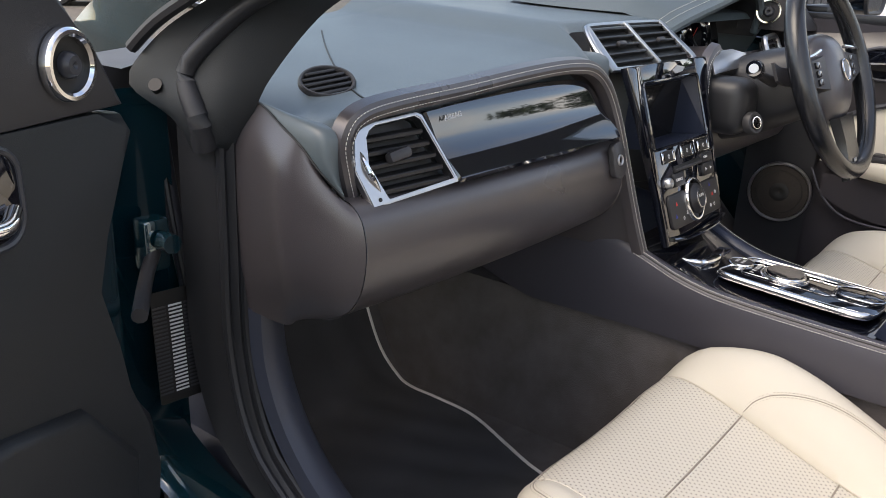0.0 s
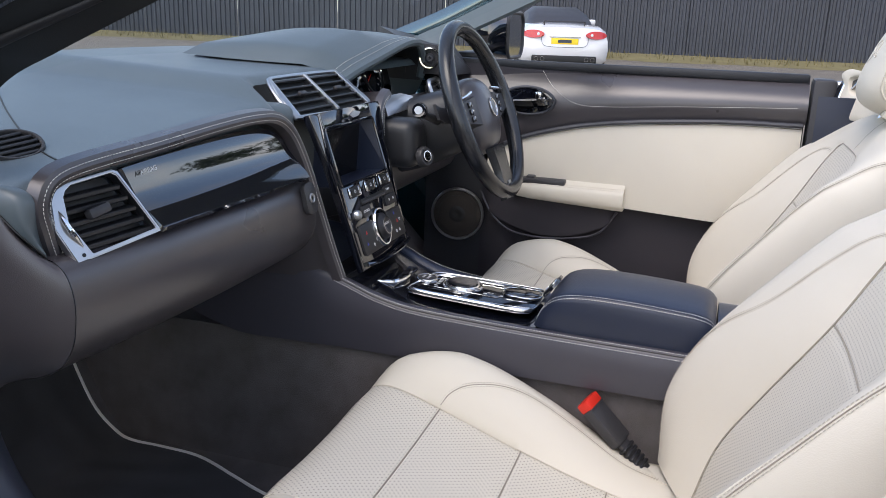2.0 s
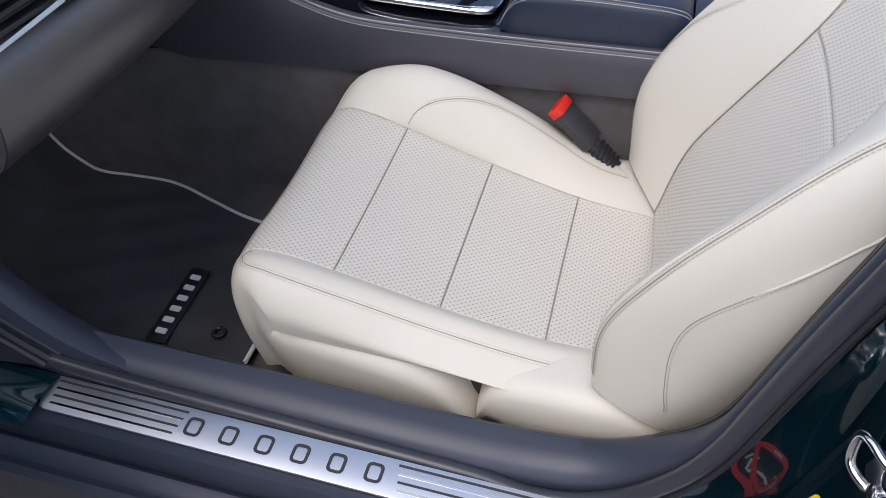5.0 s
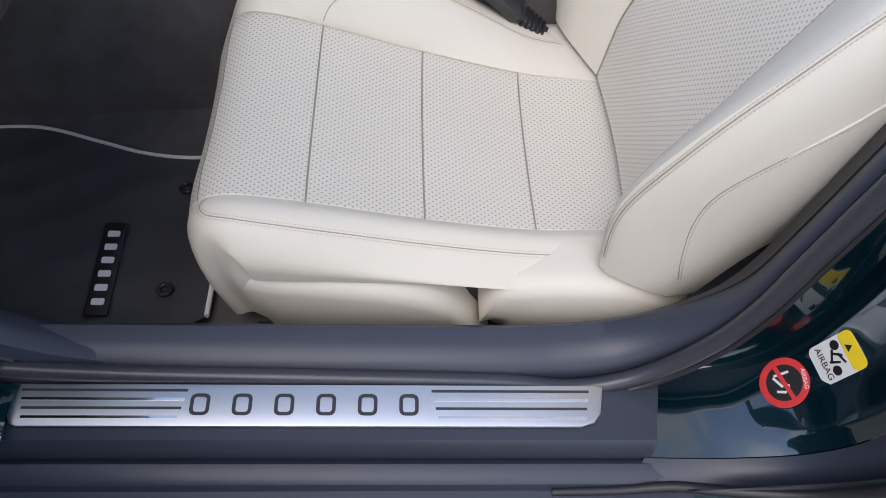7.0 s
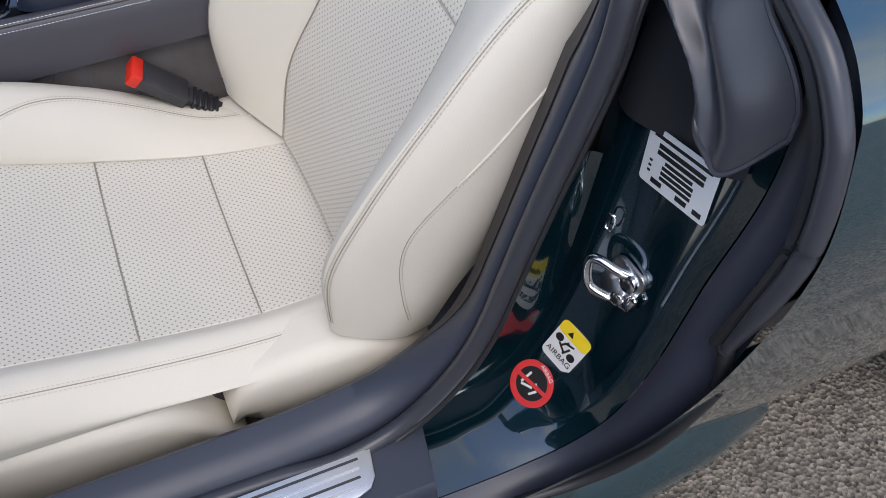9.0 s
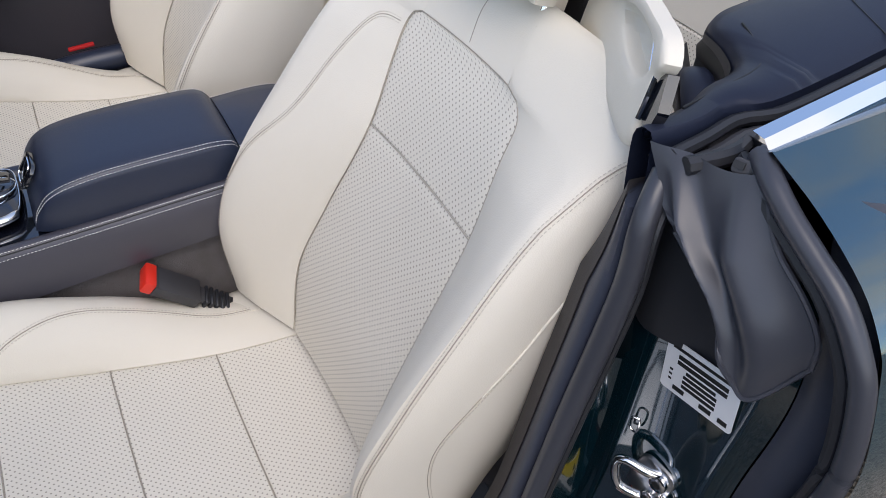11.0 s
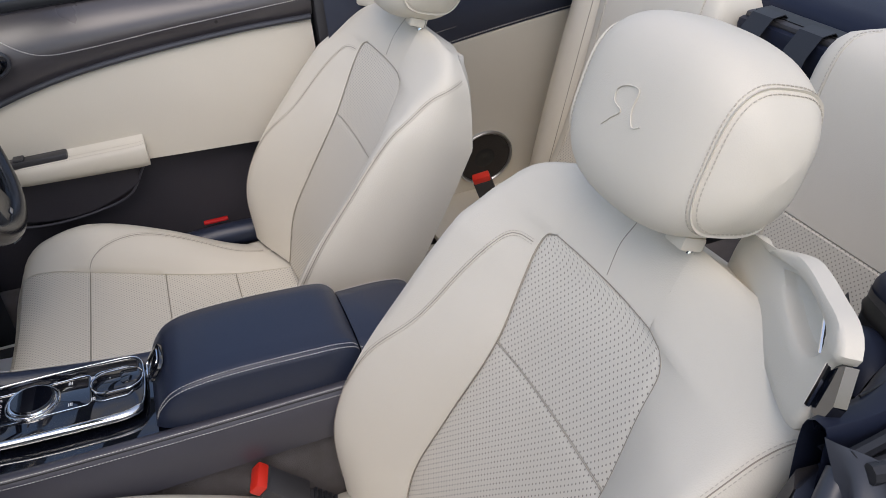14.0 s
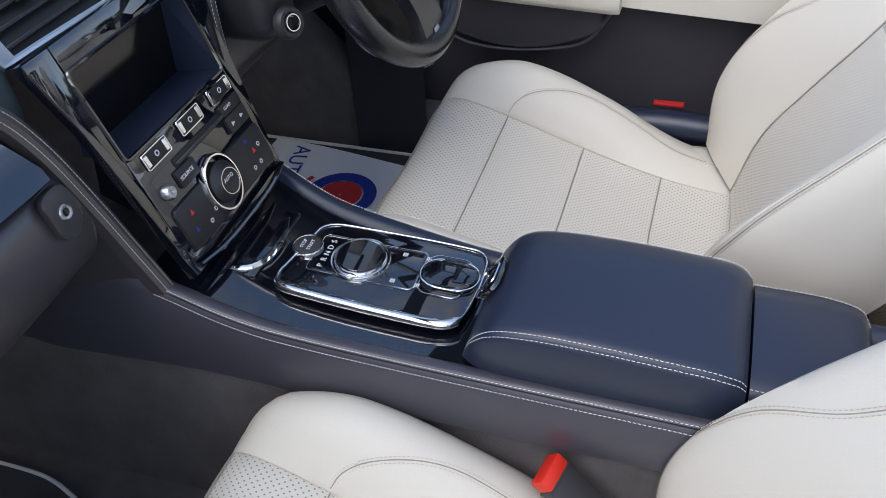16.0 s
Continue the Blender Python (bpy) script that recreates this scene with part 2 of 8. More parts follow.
def box(x0, x1, y0, y1, z0, z1, r=0.0, seg=2, bm=None):
    bm = bm or bmesh.new()
    b = bmesh.new()
    bmesh.ops.create_cube(b, size=1)
    for v in b.verts:
        v.co = V(((x0 + x1) / 2 + v.co.x * (x1 - x0), (y0 + y1) / 2 + v.co.y * (y1 - y0), (z0 + z1) / 2 + v.co.z * (z1 - z0)))
    if r:
        bmesh.ops.bevel(b, geom=b.edges[:], offset=r, segments=seg, profile=0.5, affect="EDGES")
    merge(bm, b)
    return bm


def merge(bm, other, m=None):
    """Adds another bmesh to bm."""
    vs = [bm.verts.new(m @ v.co if m else v.co) for v in other.verts]
    other.verts.index_update()
    for f in other.faces:
        bm.faces.new([vs[v.index] for v in f.verts])
    other.free()
    return bm


def skin(rings, closed=True, caps=True, loop=False, bm=None):
    """A skin over rings of points that all have the same count."""
    bm = bm or bmesh.new()
    rows = [[bm.verts.new(p) for p in ring] for ring in rings]
    n = len(rows[0])
    pairs = list(zip(rows, rows[1:])) + ([(rows[-1], rows[0])] if loop else [])
    for a, b in pairs:
        for k in range(n if closed else n - 1):
            bm.faces.new((a[k], a[(k + 1) % n], b[(k + 1) % n], b[k]))
    if caps and closed and not loop:
        bm.faces.new(rows[0][::-1])
        bm.faces.new(rows[-1])
    return bm


def tube(points, radius, n=10, squash=1.0, up=(0, 0, 1), loop=False, bm=None):
    """A round bar along points; radius may be a list."""
    pts = [V(p) for p in points]
    rings = []
    for i, p in enumerate(pts):
        if loop:
            d = (pts[(i + 1) % len(pts)] - pts[i - 1]).normalized()
        else:
            d = (pts[min(i + 1, len(pts) - 1)] - pts[max(i - 1, 0)]).normalized()
        side = d.cross(V(up))
        side = side.normalized() if side.length > 1e-4 else V((1, 0, 0))
        top = side.cross(d).normalized()
        r = radius[i] if isinstance(radius, (list, tuple)) else radius
        rings.append([p + side * math.cos(2 * math.pi * k / n) * r + top * math.sin(2 * math.pi * k / n) * r * squash for k in range(n)])
    return skin(rings, loop=loop, bm=bm)


def sweep(points, profile, up=(0, 0, 1), bm=None, caps=True):
    """A profile of (side, top) pairs carried along points."""
    pts = [V(p) for p in points]
    rings = []
    for i, p in enumerate(pts):
        d = (pts[min(i + 1, len(pts) - 1)] - pts[max(i - 1, 0)]).normalized()
        side = d.cross(V(up)).normalized()
        top = side.cross(d).normalized()
        rings.append([p + side * a + top * b for a, b in profile])
    return skin(rings, caps=caps, bm=bm)


def basis(o, right, up):
    """A pose with x along right, y along up and z out of the face."""
    x = V(right).normalized()
    z = x.cross(V(up)).normalized()
    y = z.cross(x)
    m = Matrix((x, y, z)).transposed().to_4x4()
    m.translation = V(o)
    return m


def plate(outline, depth, r=0.0, m=None, bm=None, z=0.0, seg=2):
    """An outline of (x, y) pairs raised by depth, with softened edges on its front."""
    b = bmesh.new()
    low = [b.verts.new((x, y, z)) for x, y in outline]
    high = [b.verts.new((x, y, z + depth)) for x, y in outline]
    n = len(outline)
    top = b.faces.new(high)
    b.faces.new(low[::-1])
    for k in range(n):
        b.faces.new((low[k], low[(k + 1) % n], high[(k + 1) % n], high[k]))
    if r:
        bmesh.ops.bevel(b, geom=list(top.edges), offset=r, segments=seg, profile=0.5, affect="EDGES")
    if bm is None and m is None:
        return b
    return merge(bm or bmesh.new(), b, m)


def rounded(w, h, r, n=4, cx=0.0, cy=0.0):
    """The outline of a rectangle with round corners."""
    out = []
    for sx, sy, a0 in ((1, 1, 0), (-1, 1, 90), (-1, -1, 180), (1, -1, 270)):
        for k in range(n + 1):
            a = radians(a0 + 90 * k / n)
            out.append((cx + sx * (w / 2 - r) + r * math.cos(a), cy + sy * (h / 2 - r) + r * math.sin(a)))
    return out


def circle(r, n=24, cx=0.0, cy=0.0):
    return [(cx + r * math.cos(2 * math.pi * k / n), cy + r * math.sin(2 * math.pi * k / n)) for k in range(n)]


def ring(r0, r1, depth, n=32, bm=None, m=None, sx=1.0, sy=1.0):
    """A flat ring with a rounded front."""
    prof = [(r0, 0), (r0, depth * 0.7), (r0 + (r1 - r0) * 0.3, depth), (r1 - (r1 - r0) * 0.3, depth), (r1, depth * 0.6), (r1, 0)]
    rings = []
    for k in range(n):
        a = 2 * math.pi * k / n
        rings.append([V((q * math.cos(a) * sx, q * math.sin(a) * sy, h)) for q, h in prof])
    b = skin(rings, loop=True)
    return merge(bm or bmesh.new(), b, m)


def patch(fn, u0, u1, v0, v1, nu, nv, groove=0.0025, border=0.12, edges="lrbt"):
    """A panel of a surface fn(u, v), whose edges dip into the seams round it. Its UV runs in metres."""
    def steps(a, b, n, lo, hi):
        s = [a + (b - a) * k / n for k in range(n + 1)]
        d = (b - a) / n * border
        if lo:
            s.insert(1, a + d)
        if hi:
            s.insert(-1, b - d)
        return s
    us, vs = steps(u0, u1, nu, "l" in edges, "r" in edges), steps(v0, v1, nv, "b" in edges, "t" in edges)
    e = 1e-3
    bm = bmesh.new()
    lay = bm.loops.layers.uv.new("UVMap")
    grid, place = [], {}
    for i, u in enumerate(us):
        col = []
        for j, v in enumerate(vs):
            p = V(fn(u, v))
            dip = (i == 0 and "l" in edges) or (i == len(us) - 1 and "r" in edges) or (j == 0 and "b" in edges) or (j == len(vs) - 1 and "t" in edges)
            if dip:
                n = (V(fn(u + e, v)) - V(fn(u - e, v))).cross(V(fn(u, v + e)) - V(fn(u, v - e)))
                if n.length > 1e-12:
                    p = p - n.normalized() * (groove(u, v) if callable(groove) else groove)
            col.append(bm.verts.new(p))
        grid.append(col)
    for i in range(len(us)):
        for j in range(len(vs)):
            x = (grid[i][j].co - grid[i - 1][j].co).length + place[i - 1, j][0] if i else 0.0
            y = (grid[i][j].co - grid[i][j - 1].co).length + place[i, j - 1][1] if j else 0.0
            place[i, j] = (x, y)
    for i in range(len(us) - 1):
        for j in range(len(vs) - 1):
            keys = ((i, j), (i + 1, j), (i + 1, j + 1), (i, j + 1))
            f = bm.faces.new([grid[a][b] for a, b in keys])
            for loop, key in zip(f.loops, keys):
                loop[lay].uv = place[key]
    return bm


def stitches(points, length=0.0035, gap=0.0018, r=0.0006, lift=(0, 0, 0), bm=None):
    """Short threads in a row along points."""
    pts = [V(p) for p in points]
    bm = bm or bmesh.new()
    total = sum((b - a).length for a, b in zip(pts, pts[1:]))
    n = max(2, int(total / (length + gap)))
    fine = curve_through(pts, n * 2 + 1)
    for k in range(0, len(fine) - 1, 2):
        a, b = fine[k] + V(lift), fine[k + 1] + V(lift)
        d = b - a
        if d.length < 1e-6:
            continue
        b = a + d * 1.25
        s = d.cross(V((0.3, 0.2, 1))).normalized() * r
        t = d.cross(s).normalized() * r
        va = [bm.verts.new(a + q) for q in (s, t, -s, -t)]
        vb = [bm.verts.new(b + q) for q in (s, t, -s, -t)]
        for q in range(4):
            bm.faces.new((va[q], va[(q + 1) % 4], vb[(q + 1) % 4], vb[q]))
    return bm


def text_mesh(name, words, size, mat, m, parent, align="CENTER"):
    cu = bpy.data.curves.new(name, "FONT")
    cu.body, cu.size, cu.align_x, cu.align_y, cu.extrude = words, size, align, "CENTER", 0.0002
    tmp = bpy.data.objects.new(name, cu)
    scene.collection.objects.link(tmp)
    bpy.context.view_layer.update()
    me = bpy.data.meshes.new_from_object(tmp.evaluated_get(bpy.context.evaluated_depsgraph_get()))
    bpy.data.objects.remove(tmp)
    me.name = name
    me.materials.clear()
    me.materials.append(mat)
    ob = new(name, me)
    ob.parent = parent
    ob.matrix_basis = m
    return ob

# ---- outside ground ----
def ground():
    bm = bmesh.new()
    n, half = 40, 600.0
    rows = []
    for i in range(n + 1):
        x = half * (2 * i / n - 1) ** 3
        rows.append([bm.verts.new((x, half * (2 * j / n - 1) ** 3, 0)) for j in range(n + 1)])
    for i in range(n):
        for j in range(n):
            bm.faces.new((rows[i][j], rows[i + 1][j], rows[i + 1][j + 1], rows[i][j + 1]))
    tagged(part("ground", bm, M_GROUND), "grey-brown rolled gravel and tarmac ground", "ground", kind="structure")


ground()


# ---- front seats ----
def seat_cushion():
    """fn(u, v) of the cushion in the seat's own frame; u runs across (+x), v from the back to the front lip.
    The +x side carries the tall bolster, the -x side a low welted edge."""
    line_t = [0.0, 0.12, 0.22, 0.42, 0.62, 0.74, 0.80, 0.86, 0.93, 1.0]
    line = [(-0.10, 0.437), (-0.02, 0.444), (0.056, 0.4525), (0.185, 0.483), (0.315, 0.522), (0.398, 0.540), (0.436, 0.530), (0.455, 0.496), (0.455, 0.43), (0.440, 0.36)]
    hb = [0.010, 0.010, 0.027, 0.060, 0.066, 0.034, 0.012, 0.002, 0.0, 0.0]
    tall = [0.235, 0.240, 0.245, 0.250, 0.252, 0.250, 0.246, 0.240, 0.232, 0.225]
    aa = [0.118, 0.121, 0.128, 0.140, 0.150, 0.158, 0.165, 0.170, 0.172, 0.170]
    low_a = [0.140, 0.145, 0.150, 0.154, 0.158, 0.160, 0.160, 0.160, 0.158, 0.155]
    low_w = [0.222, 0.224, 0.226, 0.226, 0.226, 0.225, 0.222, 0.218, 0.212, 0.205]

    def fn(u, v):
        y, z = hermite(line_t, line, v)
        y2, z2 = hermite(line_t, line, min(1, v + 0.01))
        y1, z1 = hermite(line_t, line, max(0, v - 0.01))
        d = V((0, y2 - y1, z2 - z1)).normalized()
        n = V((0, -d.z, d.y))
        k = abs(u)
        a, w = (hermite(line_t, aa, v), hermite(line_t, tall, v)) if u > 0 else (hermite(line_t, low_a, v), hermite(line_t, low_w, v))
        foot = hermite([-0.10, 0.05, 0.42], [0.425, 0.440, 0.468], y)
        drop = max(0.008 + 0.030 * min(1.0, max(0.0, (v - 0.72) / 0.14)), z - foot)
        if k <= 0.55:
            lat, h = a * k / 0.55, -0.007 * (1 - (k / 0.55) ** 2) + 0.0
        elif u > 0:
            q, b = (k - 0.55) / 0.45, hermite(line_t, hb, v)
            lat = hermite([0, 0.2, 0.45, 0.68, 0.84, 1.0], [a, a + 0.024, (a + w) / 2 + 0.008, w - 0.012, w - 0.002, w - 0.004], q)
            h = hermite([0, 0.2, 0.45, 0.68, 0.84, 1.0], [0, 0.62 * b, b, b * 0.88 - 0.010, -0.35 * drop, -drop], q)
        else:
            q = (k - 0.55) / 0.45
            b = 0.004 + 0.006 * math.sin(math.pi * min(1.0, max(0.0, v / 0.8)))
            lat = hermite([0, 0.2, 0.45, 0.60, 0.80, 1.0], [a, a + 0.018, a + 0.040, w - 0.012, w, w - 0.004], q)
            h = hermite([0, 0.2, 0.45, 0.60, 0.80, 1.0], [0, b, b * 0.6 - 0.002, -0.012, -0.35 * drop - 0.012, -drop], q)
        back = 0.050 * min(1.0, max(0.0, (v - 0.60) / 0.24)) ** 1.2 * max(0.0, (k - 0.35) / 0.65) ** 1.7
        return V((math.copysign(lat, u), y - back, z)) + n * h
    return fn


TILT = radians(22)


def seat_back(side):
    """fn(u, s) of the backrest; s climbs the back in metres. The shoulder is square under a belt guide, round without."""
    ss = [0.0, 0.10, 0.20, 0.33, 0.42, 0.458, 0.475, 0.52, 0.555, 0.575, 0.58]
    nn = [0.004, 0.014, 0.006, -0.010, -0.021, -0.029, -0.033, -0.043, -0.053, -0.066, -0.082]
    up = [0.0, 0.10, 0.20, 0.33, 0.42, 0.458, 0.475, 0.515, 0.541, 0.552, 0.545]
    hb = [0.052, 0.080, 0.082, 0.058, 0.036, 0.025, 0.020, 0.008, 0.002, 0.0, 0.0]
    # half widths of the centre panel, whose top corners are round
    pa = [0.0, 0.10, 0.20, 0.33, 0.42, 0.440, 0.455, 0.465, 0.471, 0.475, 0.52, 0.58]
    aa = [0.118, 0.130, 0.135, 0.138, 0.128, 0.126, 0.122, 0.113, 0.102, 0.086, 0.080, 0.07]
    inn = [0.120, 0.134, 0.119, 0.098, 0.107, 0.111, 0.112, 0.110, 0.105, 0.094, 0.084, 0.07]
    ww = [0.244, 0.256, 0.264, 0.264, 0.257, 0.249, 0.244, 0.222, 0.192, 0.165, 0.15]
    wide = [0.240, 0.248, 0.258, 0.262, 0.263, 0.262, 0.261, 0.258, 0.248, 0.22, 0.20] if side > 0 else [0.240, 0.248, 0.258, 0.262, 0.260, 0.256, 0.252, 0.240, 0.212, 0.18, 0.16]

    def fn(u, s):
        b, a, w = hermite(ss, hb, s), hermite(pa, inn if u > 0 else aa, s), hermite(ss, ww if u > 0 else wide, s)
        h, f = hermite(ss, up, s), hermite(ss, nn, s)
        k = abs(u)
        roll = max(0.0, (s - 0.42) / 0.16)
        if k <= 0.55:
            lat, d = a * k / 0.55, -0.006 * (1 - (k / 0.55) ** 2)
            fall = 0.0
        else:
            q = (k - 0.55) / 0.45
            lat = hermite([0, 0.2, 0.45, 0.68, 0.84, 1.0], [a, a + 0.030, (a + w) / 2 + 0.012, w - 0.016, w, w - 0.014], q)
            d = hermite([0, 0.2, 0.45, 0.68, 0.84, 1.0], [0, 0.34 * b, 0.80 * b, 0.92 * b - 0.004, -0.03, -0.10], q)
            d *= 1 - 0.8 * min(1.0, roll) if d > 0 else (0.72 + 0.28 * min(1.0, s / 0.15)) * (1 - 0.8 * min(1.0, roll))
            fall = roll * (0.035 if u > 0 else 0.012) * q * q
        up_v, out = V((0, -math.sin(TILT), math.cos(TILT))), V((0, math.cos(TILT), math.sin(TILT)))
        return V((math.copysign(lat, u), -0.055, 0.45)) + up_v * (h - fall) + out * (f + d)
    return fn


def line_on(fn, us, n=40):
    """Points of a surface along a smooth curve through the given (u, v) pairs."""
    pts = [np.array((a, b, 0.0)) for a, b in us]
    ts = list(range(len(pts)))
    out = []
    for k in range(n + 1):
        q = hermite(ts, pts, ts[-1] * k / n)
        e = 1e-3
        p = V(fn(q[0], q[1]))
        nrm = (V(fn(q[0] + e, q[1])) - V(fn(q[0] - e, q[1]))).cross(V(fn(q[0], q[1] + e)) - V(fn(q[0], q[1] - e))).normalized()
        out.append((p, nrm))
    return out


def seam_line(fn, us, bm, off=0.0, n=60, lift=0.0004):
    """A row of thread on a surface, set off sideways from the seam."""
    pts = line_on(fn, us, n)
    ctr = V((0, 0.1, 0.3))
    res = []
    for i, (p, nrm) in enumerate(pts):
        d = (pts[min(i + 1, n)][0] - pts[max(i - 1, 0)][0]).normalized()
        if nrm.dot(p - ctr) < 0:
            nrm = -nrm
        res.append(p + d.cross(nrm).normalized() * off + nrm * lift)
    stitches(res, 0.0030, 0.0016, 0.0005, bm=bm)


def cord(fn, us, bm, r=0.0012, n=60):
    """A fine cord along a seam."""
    tube([p for p, _ in line_on(fn, us, n)], r, 6, bm=bm)


def front_seat(cx, side, label):
    """side: +1 where the door lies to -x of the seat, and with it the belt guide."""
    seat = thing("front_seat", label, "car seat", "front seats", at=(cx, 0, 0))
    c = seat_cushion()
    cush = part("cushion", patch(c, -1, -0.55, 0, 1, 18, 60, edges="r", groove=0.002), M_CREAM, seat)
    part("bolster", patch(c, 0.55, 1, 0, 1, 18, 60, edges="l", groove=0.002), M_CREAM, seat)
    for a, b in ((0.0, 0.22), (0.22, 0.42), (0.42, 0.62), (0.62, 0.80)):
        part("perforated_panel", patch(c, -0.55, 0.55, a, b, 18, 12, groove=0.0022), M_PERF, cush, "pale perforated leather")
    part("front_panel", patch(c, -0.55, 0.55, 0.80, 1, 18, 8, edges="lrt", groove=0.002), M_PERF, cush)
    runs = ([(0.56, 0.622), (0.60, 0.612), (0.65, 0.578), (0.70, 0.515), (0.725, 0.45), (0.727, 0.375), (0.725, 0.288), (0.715, 0.20), (0.74, 0.112), (0.75, 0.03)],
            [(-0.57, 0.775), (-0.62, 0.79), (-0.70, 0.775), (-0.742, 0.72), (-0.752, 0.62), (-0.752, 0.42), (-0.750, 0.25), (-0.742, 0.05)])
    bm = bmesh.new()
    for run in runs:
        for off in (-0.0032, 0.0032):
            seam_line(c, run, bm, off)
    part("stitching", bm, M_THREAD, cush, "twin rows of cream stitching", smooth=0)
    for run in runs:
        bm = bmesh.new()
        cord(c, run, bm, 0.0007)
        part("seam", bm, M_SEAM, cush, smooth=0)
    for v in (0.22, 0.42, 0.62):
        bm = bmesh.new()
        cord(c, [(-0.55, v), (-0.2, v), (0.2, v), (0.55, v)], bm, 0.0008, 30)
        part("seam", bm, M_SEAM, cush, smooth=0)
    # base under the cushion
    part("seat_base", box(-0.19, 0.19, -0.10, 0.34, 0.30, 0.405, 0.02), M_PLASTIC, seat, "black base and runners")
    for k in (-1, 1):
        part("seat_runner", box(k * 0.17 - 0.02, k * 0.17 + 0.02, -0.2, 0.40, 0.315, 0.335, 0.004), M_PLASTIC, seat)
    # side valances, front piece and rear piece
    for sgn in (-1, 1):
        x = side * sgn
        rings = []
        for k in range(15):
            q = k / 14
            y = 0.440 - 0.327 * q
            top = hermite([0, 0.06, 0.2, 0.6, 0.85, 1.0], [0.440, 0.462, 0.466, 0.456, 0.424, 0.345], q)
            inn = hermite([0, 0.05, 0.15, 0.5, 1.0], [0.150, 0.180, 0.203, 0.217, 0.222], q)
            slant = 0.060 * max(0.0, 1 - q / 0.35) ** 1.5
            rings.append([V((x * (inn - 0.010), y - slant, 0.30)), V((x * (inn + 0.002), y - slant * 0.6, 0.36)), V((x * (inn + 0.012), y - slant * 0.1, top - 0.030)), V((x * (inn + 0.009), y, top - 0.010)), V((x * (inn - 0.006), y, top)), V((x * (inn - 0.06), y, top)), V((x * (inn - 0.06), y - slant, 0.30))])
        part("side_valance", skin(rings), M_CREAM, seat, smooth=60)
        rings = []
        for k in range(15):
            q = k / 14
            y = 0.125 - 0.245 * q
            top = hermite([0, 0.06, 0.2, 0.6, 1.0], [0.400, 0.438, 0.450, 0.456, 0.415], q)
            low = hermite([0, 0.3, 1.0], [0.375, 0.33, 0.34], q)
            inn = hermite([0, 0.6, 0.85, 1.0], [0.216, 0.228, 0.224, 0.200], q)
            rings.append([V((x * inn, y, low)), V((x * (inn + 0.012), y, (low + top) / 2 - 0.01)), V((x * (inn + 0.012), y, top - 0.02)), V((x * (inn + 0.005), y, top - 0.005)), V((x * (inn - 0.012), y, top)), V((x * (inn - 0.05), y, top)), V((x * (inn - 0.05), y, low))])
        part("hinge_cover", skin(rings), M_CREAM, seat, smooth=60)
    # backrest
    f = seat_back(side)

    def fade(u, s):
        return -0.0016 * max(0.0, min(1.0, (0.485 - s) / 0.015))
    back = part("backrest", patch(f, -1, -0.55, 0, 0.58, 16, 100, edges="r", groove=fade), M_CREAM, seat)
    part("bolster", patch(f, 0.55, 1, 0, 0.58, 16, 100, edges="l", groove=fade), M_CREAM, seat)
    part("perforated_panel", patch(f, -0.55, 0.55, 0.0, 0.333, 18, 24, edges="lrt", groove=-0.0022, border=0.6), M_PERF, back, "pale perforated leather")
    part("perforated_panel", patch(f, -0.55, 0.55, 0.333, 0.475, 18, 36, groove=-0.0022, border=0.6), M_PERF, back, "pale perforated leather")
    part("yoke", patch(f, -0.55, 0.55, 0.475, 0.58, 18, 14, edges="b", groove=-0.0022), M_CREAM, back)
    # closed shell behind
    rings = []
    for k in range(24):
        s = 0.58 * k / 23
        a, b = V(f(-1, s)), V(f(1, s))
        rear = V((0, -math.cos(TILT), -math.sin(TILT)))
        rings.append([a, a + (b - a) * 0.1 + rear * 0.02, a + (b - a) * 0.5 + rear * 0.03, a + (b - a) * 0.9 + rear * 0.02, b])
    part("back_shell", skin(rings, closed=False), M_CREAM, back)
    a, b = V(f(-1, 0.58)), V(f(1, 0.58))
    part("top_closure", skin([[V(f(-1 + 2 * k / 20, 0.58)), a.lerp(b, k / 20) + V((0, -0.03, -0.005)) * math.sin(math.pi * k / 20)] for k in range(21)], closed=False), M_CREAM, back)
    bm = bmesh.new()
    runs = ([(-0.84, 0.02), (-0.85, 0.15), (-0.845, 0.28), (-0.84, 0.38), (-0.852, 0.44), (-0.875, 0.485), (-0.92, 0.51), (-0.975, 0.53)],
            [(0.575, 0.452), (0.64, 0.450), (0.675, 0.440), (0.70, 0.413), (0.725, 0.37), (0.752, 0.297), (0.80, 0.232), (0.825, 0.174), (0.84, 0.12), (0.84, 0.02)],
            [(-0.62, 0.02), (-0.60, 0.15), (-0.585, 0.25), (-0.57, 0.333)])
    for i, run in enumerate(runs):
        for off in ((-0.003, 0.003) if i < 2 else (0.0,)):
            seam_line(f, run, bm, off)
    part("stitching", bm, M_THREAD, back, "twin rows of cream stitching", smooth=0)
    # the cords round the centre panels draw the shade of plain creases in brown-grey
    for run in (runs[0], runs[1], [(0.02, 0.480), (0.075, 0.515), (0.075, 0.544), (0.10, 0.573)],
                [(-0.55, 0.0), (-0.55, 0.16), (-0.55, 0.33), (-0.55, 0.475)], [(0.55, 0.0), (0.55, 0.16), (0.55, 0.33), (0.55, 0.475)],
                [(-0.55, 0.333), (0.0, 0.333), (0.55, 0.333)], [(-0.55, 0.475), (0.0, 0.475), (0.55, 0.475)]):
        bm = bmesh.new()
        cord(f, run, bm, 0.0005 if abs(run[0][0]) == 0.55 else 0.0006, 60)
        part("seam", bm, M_SEAM, back, smooth=0)
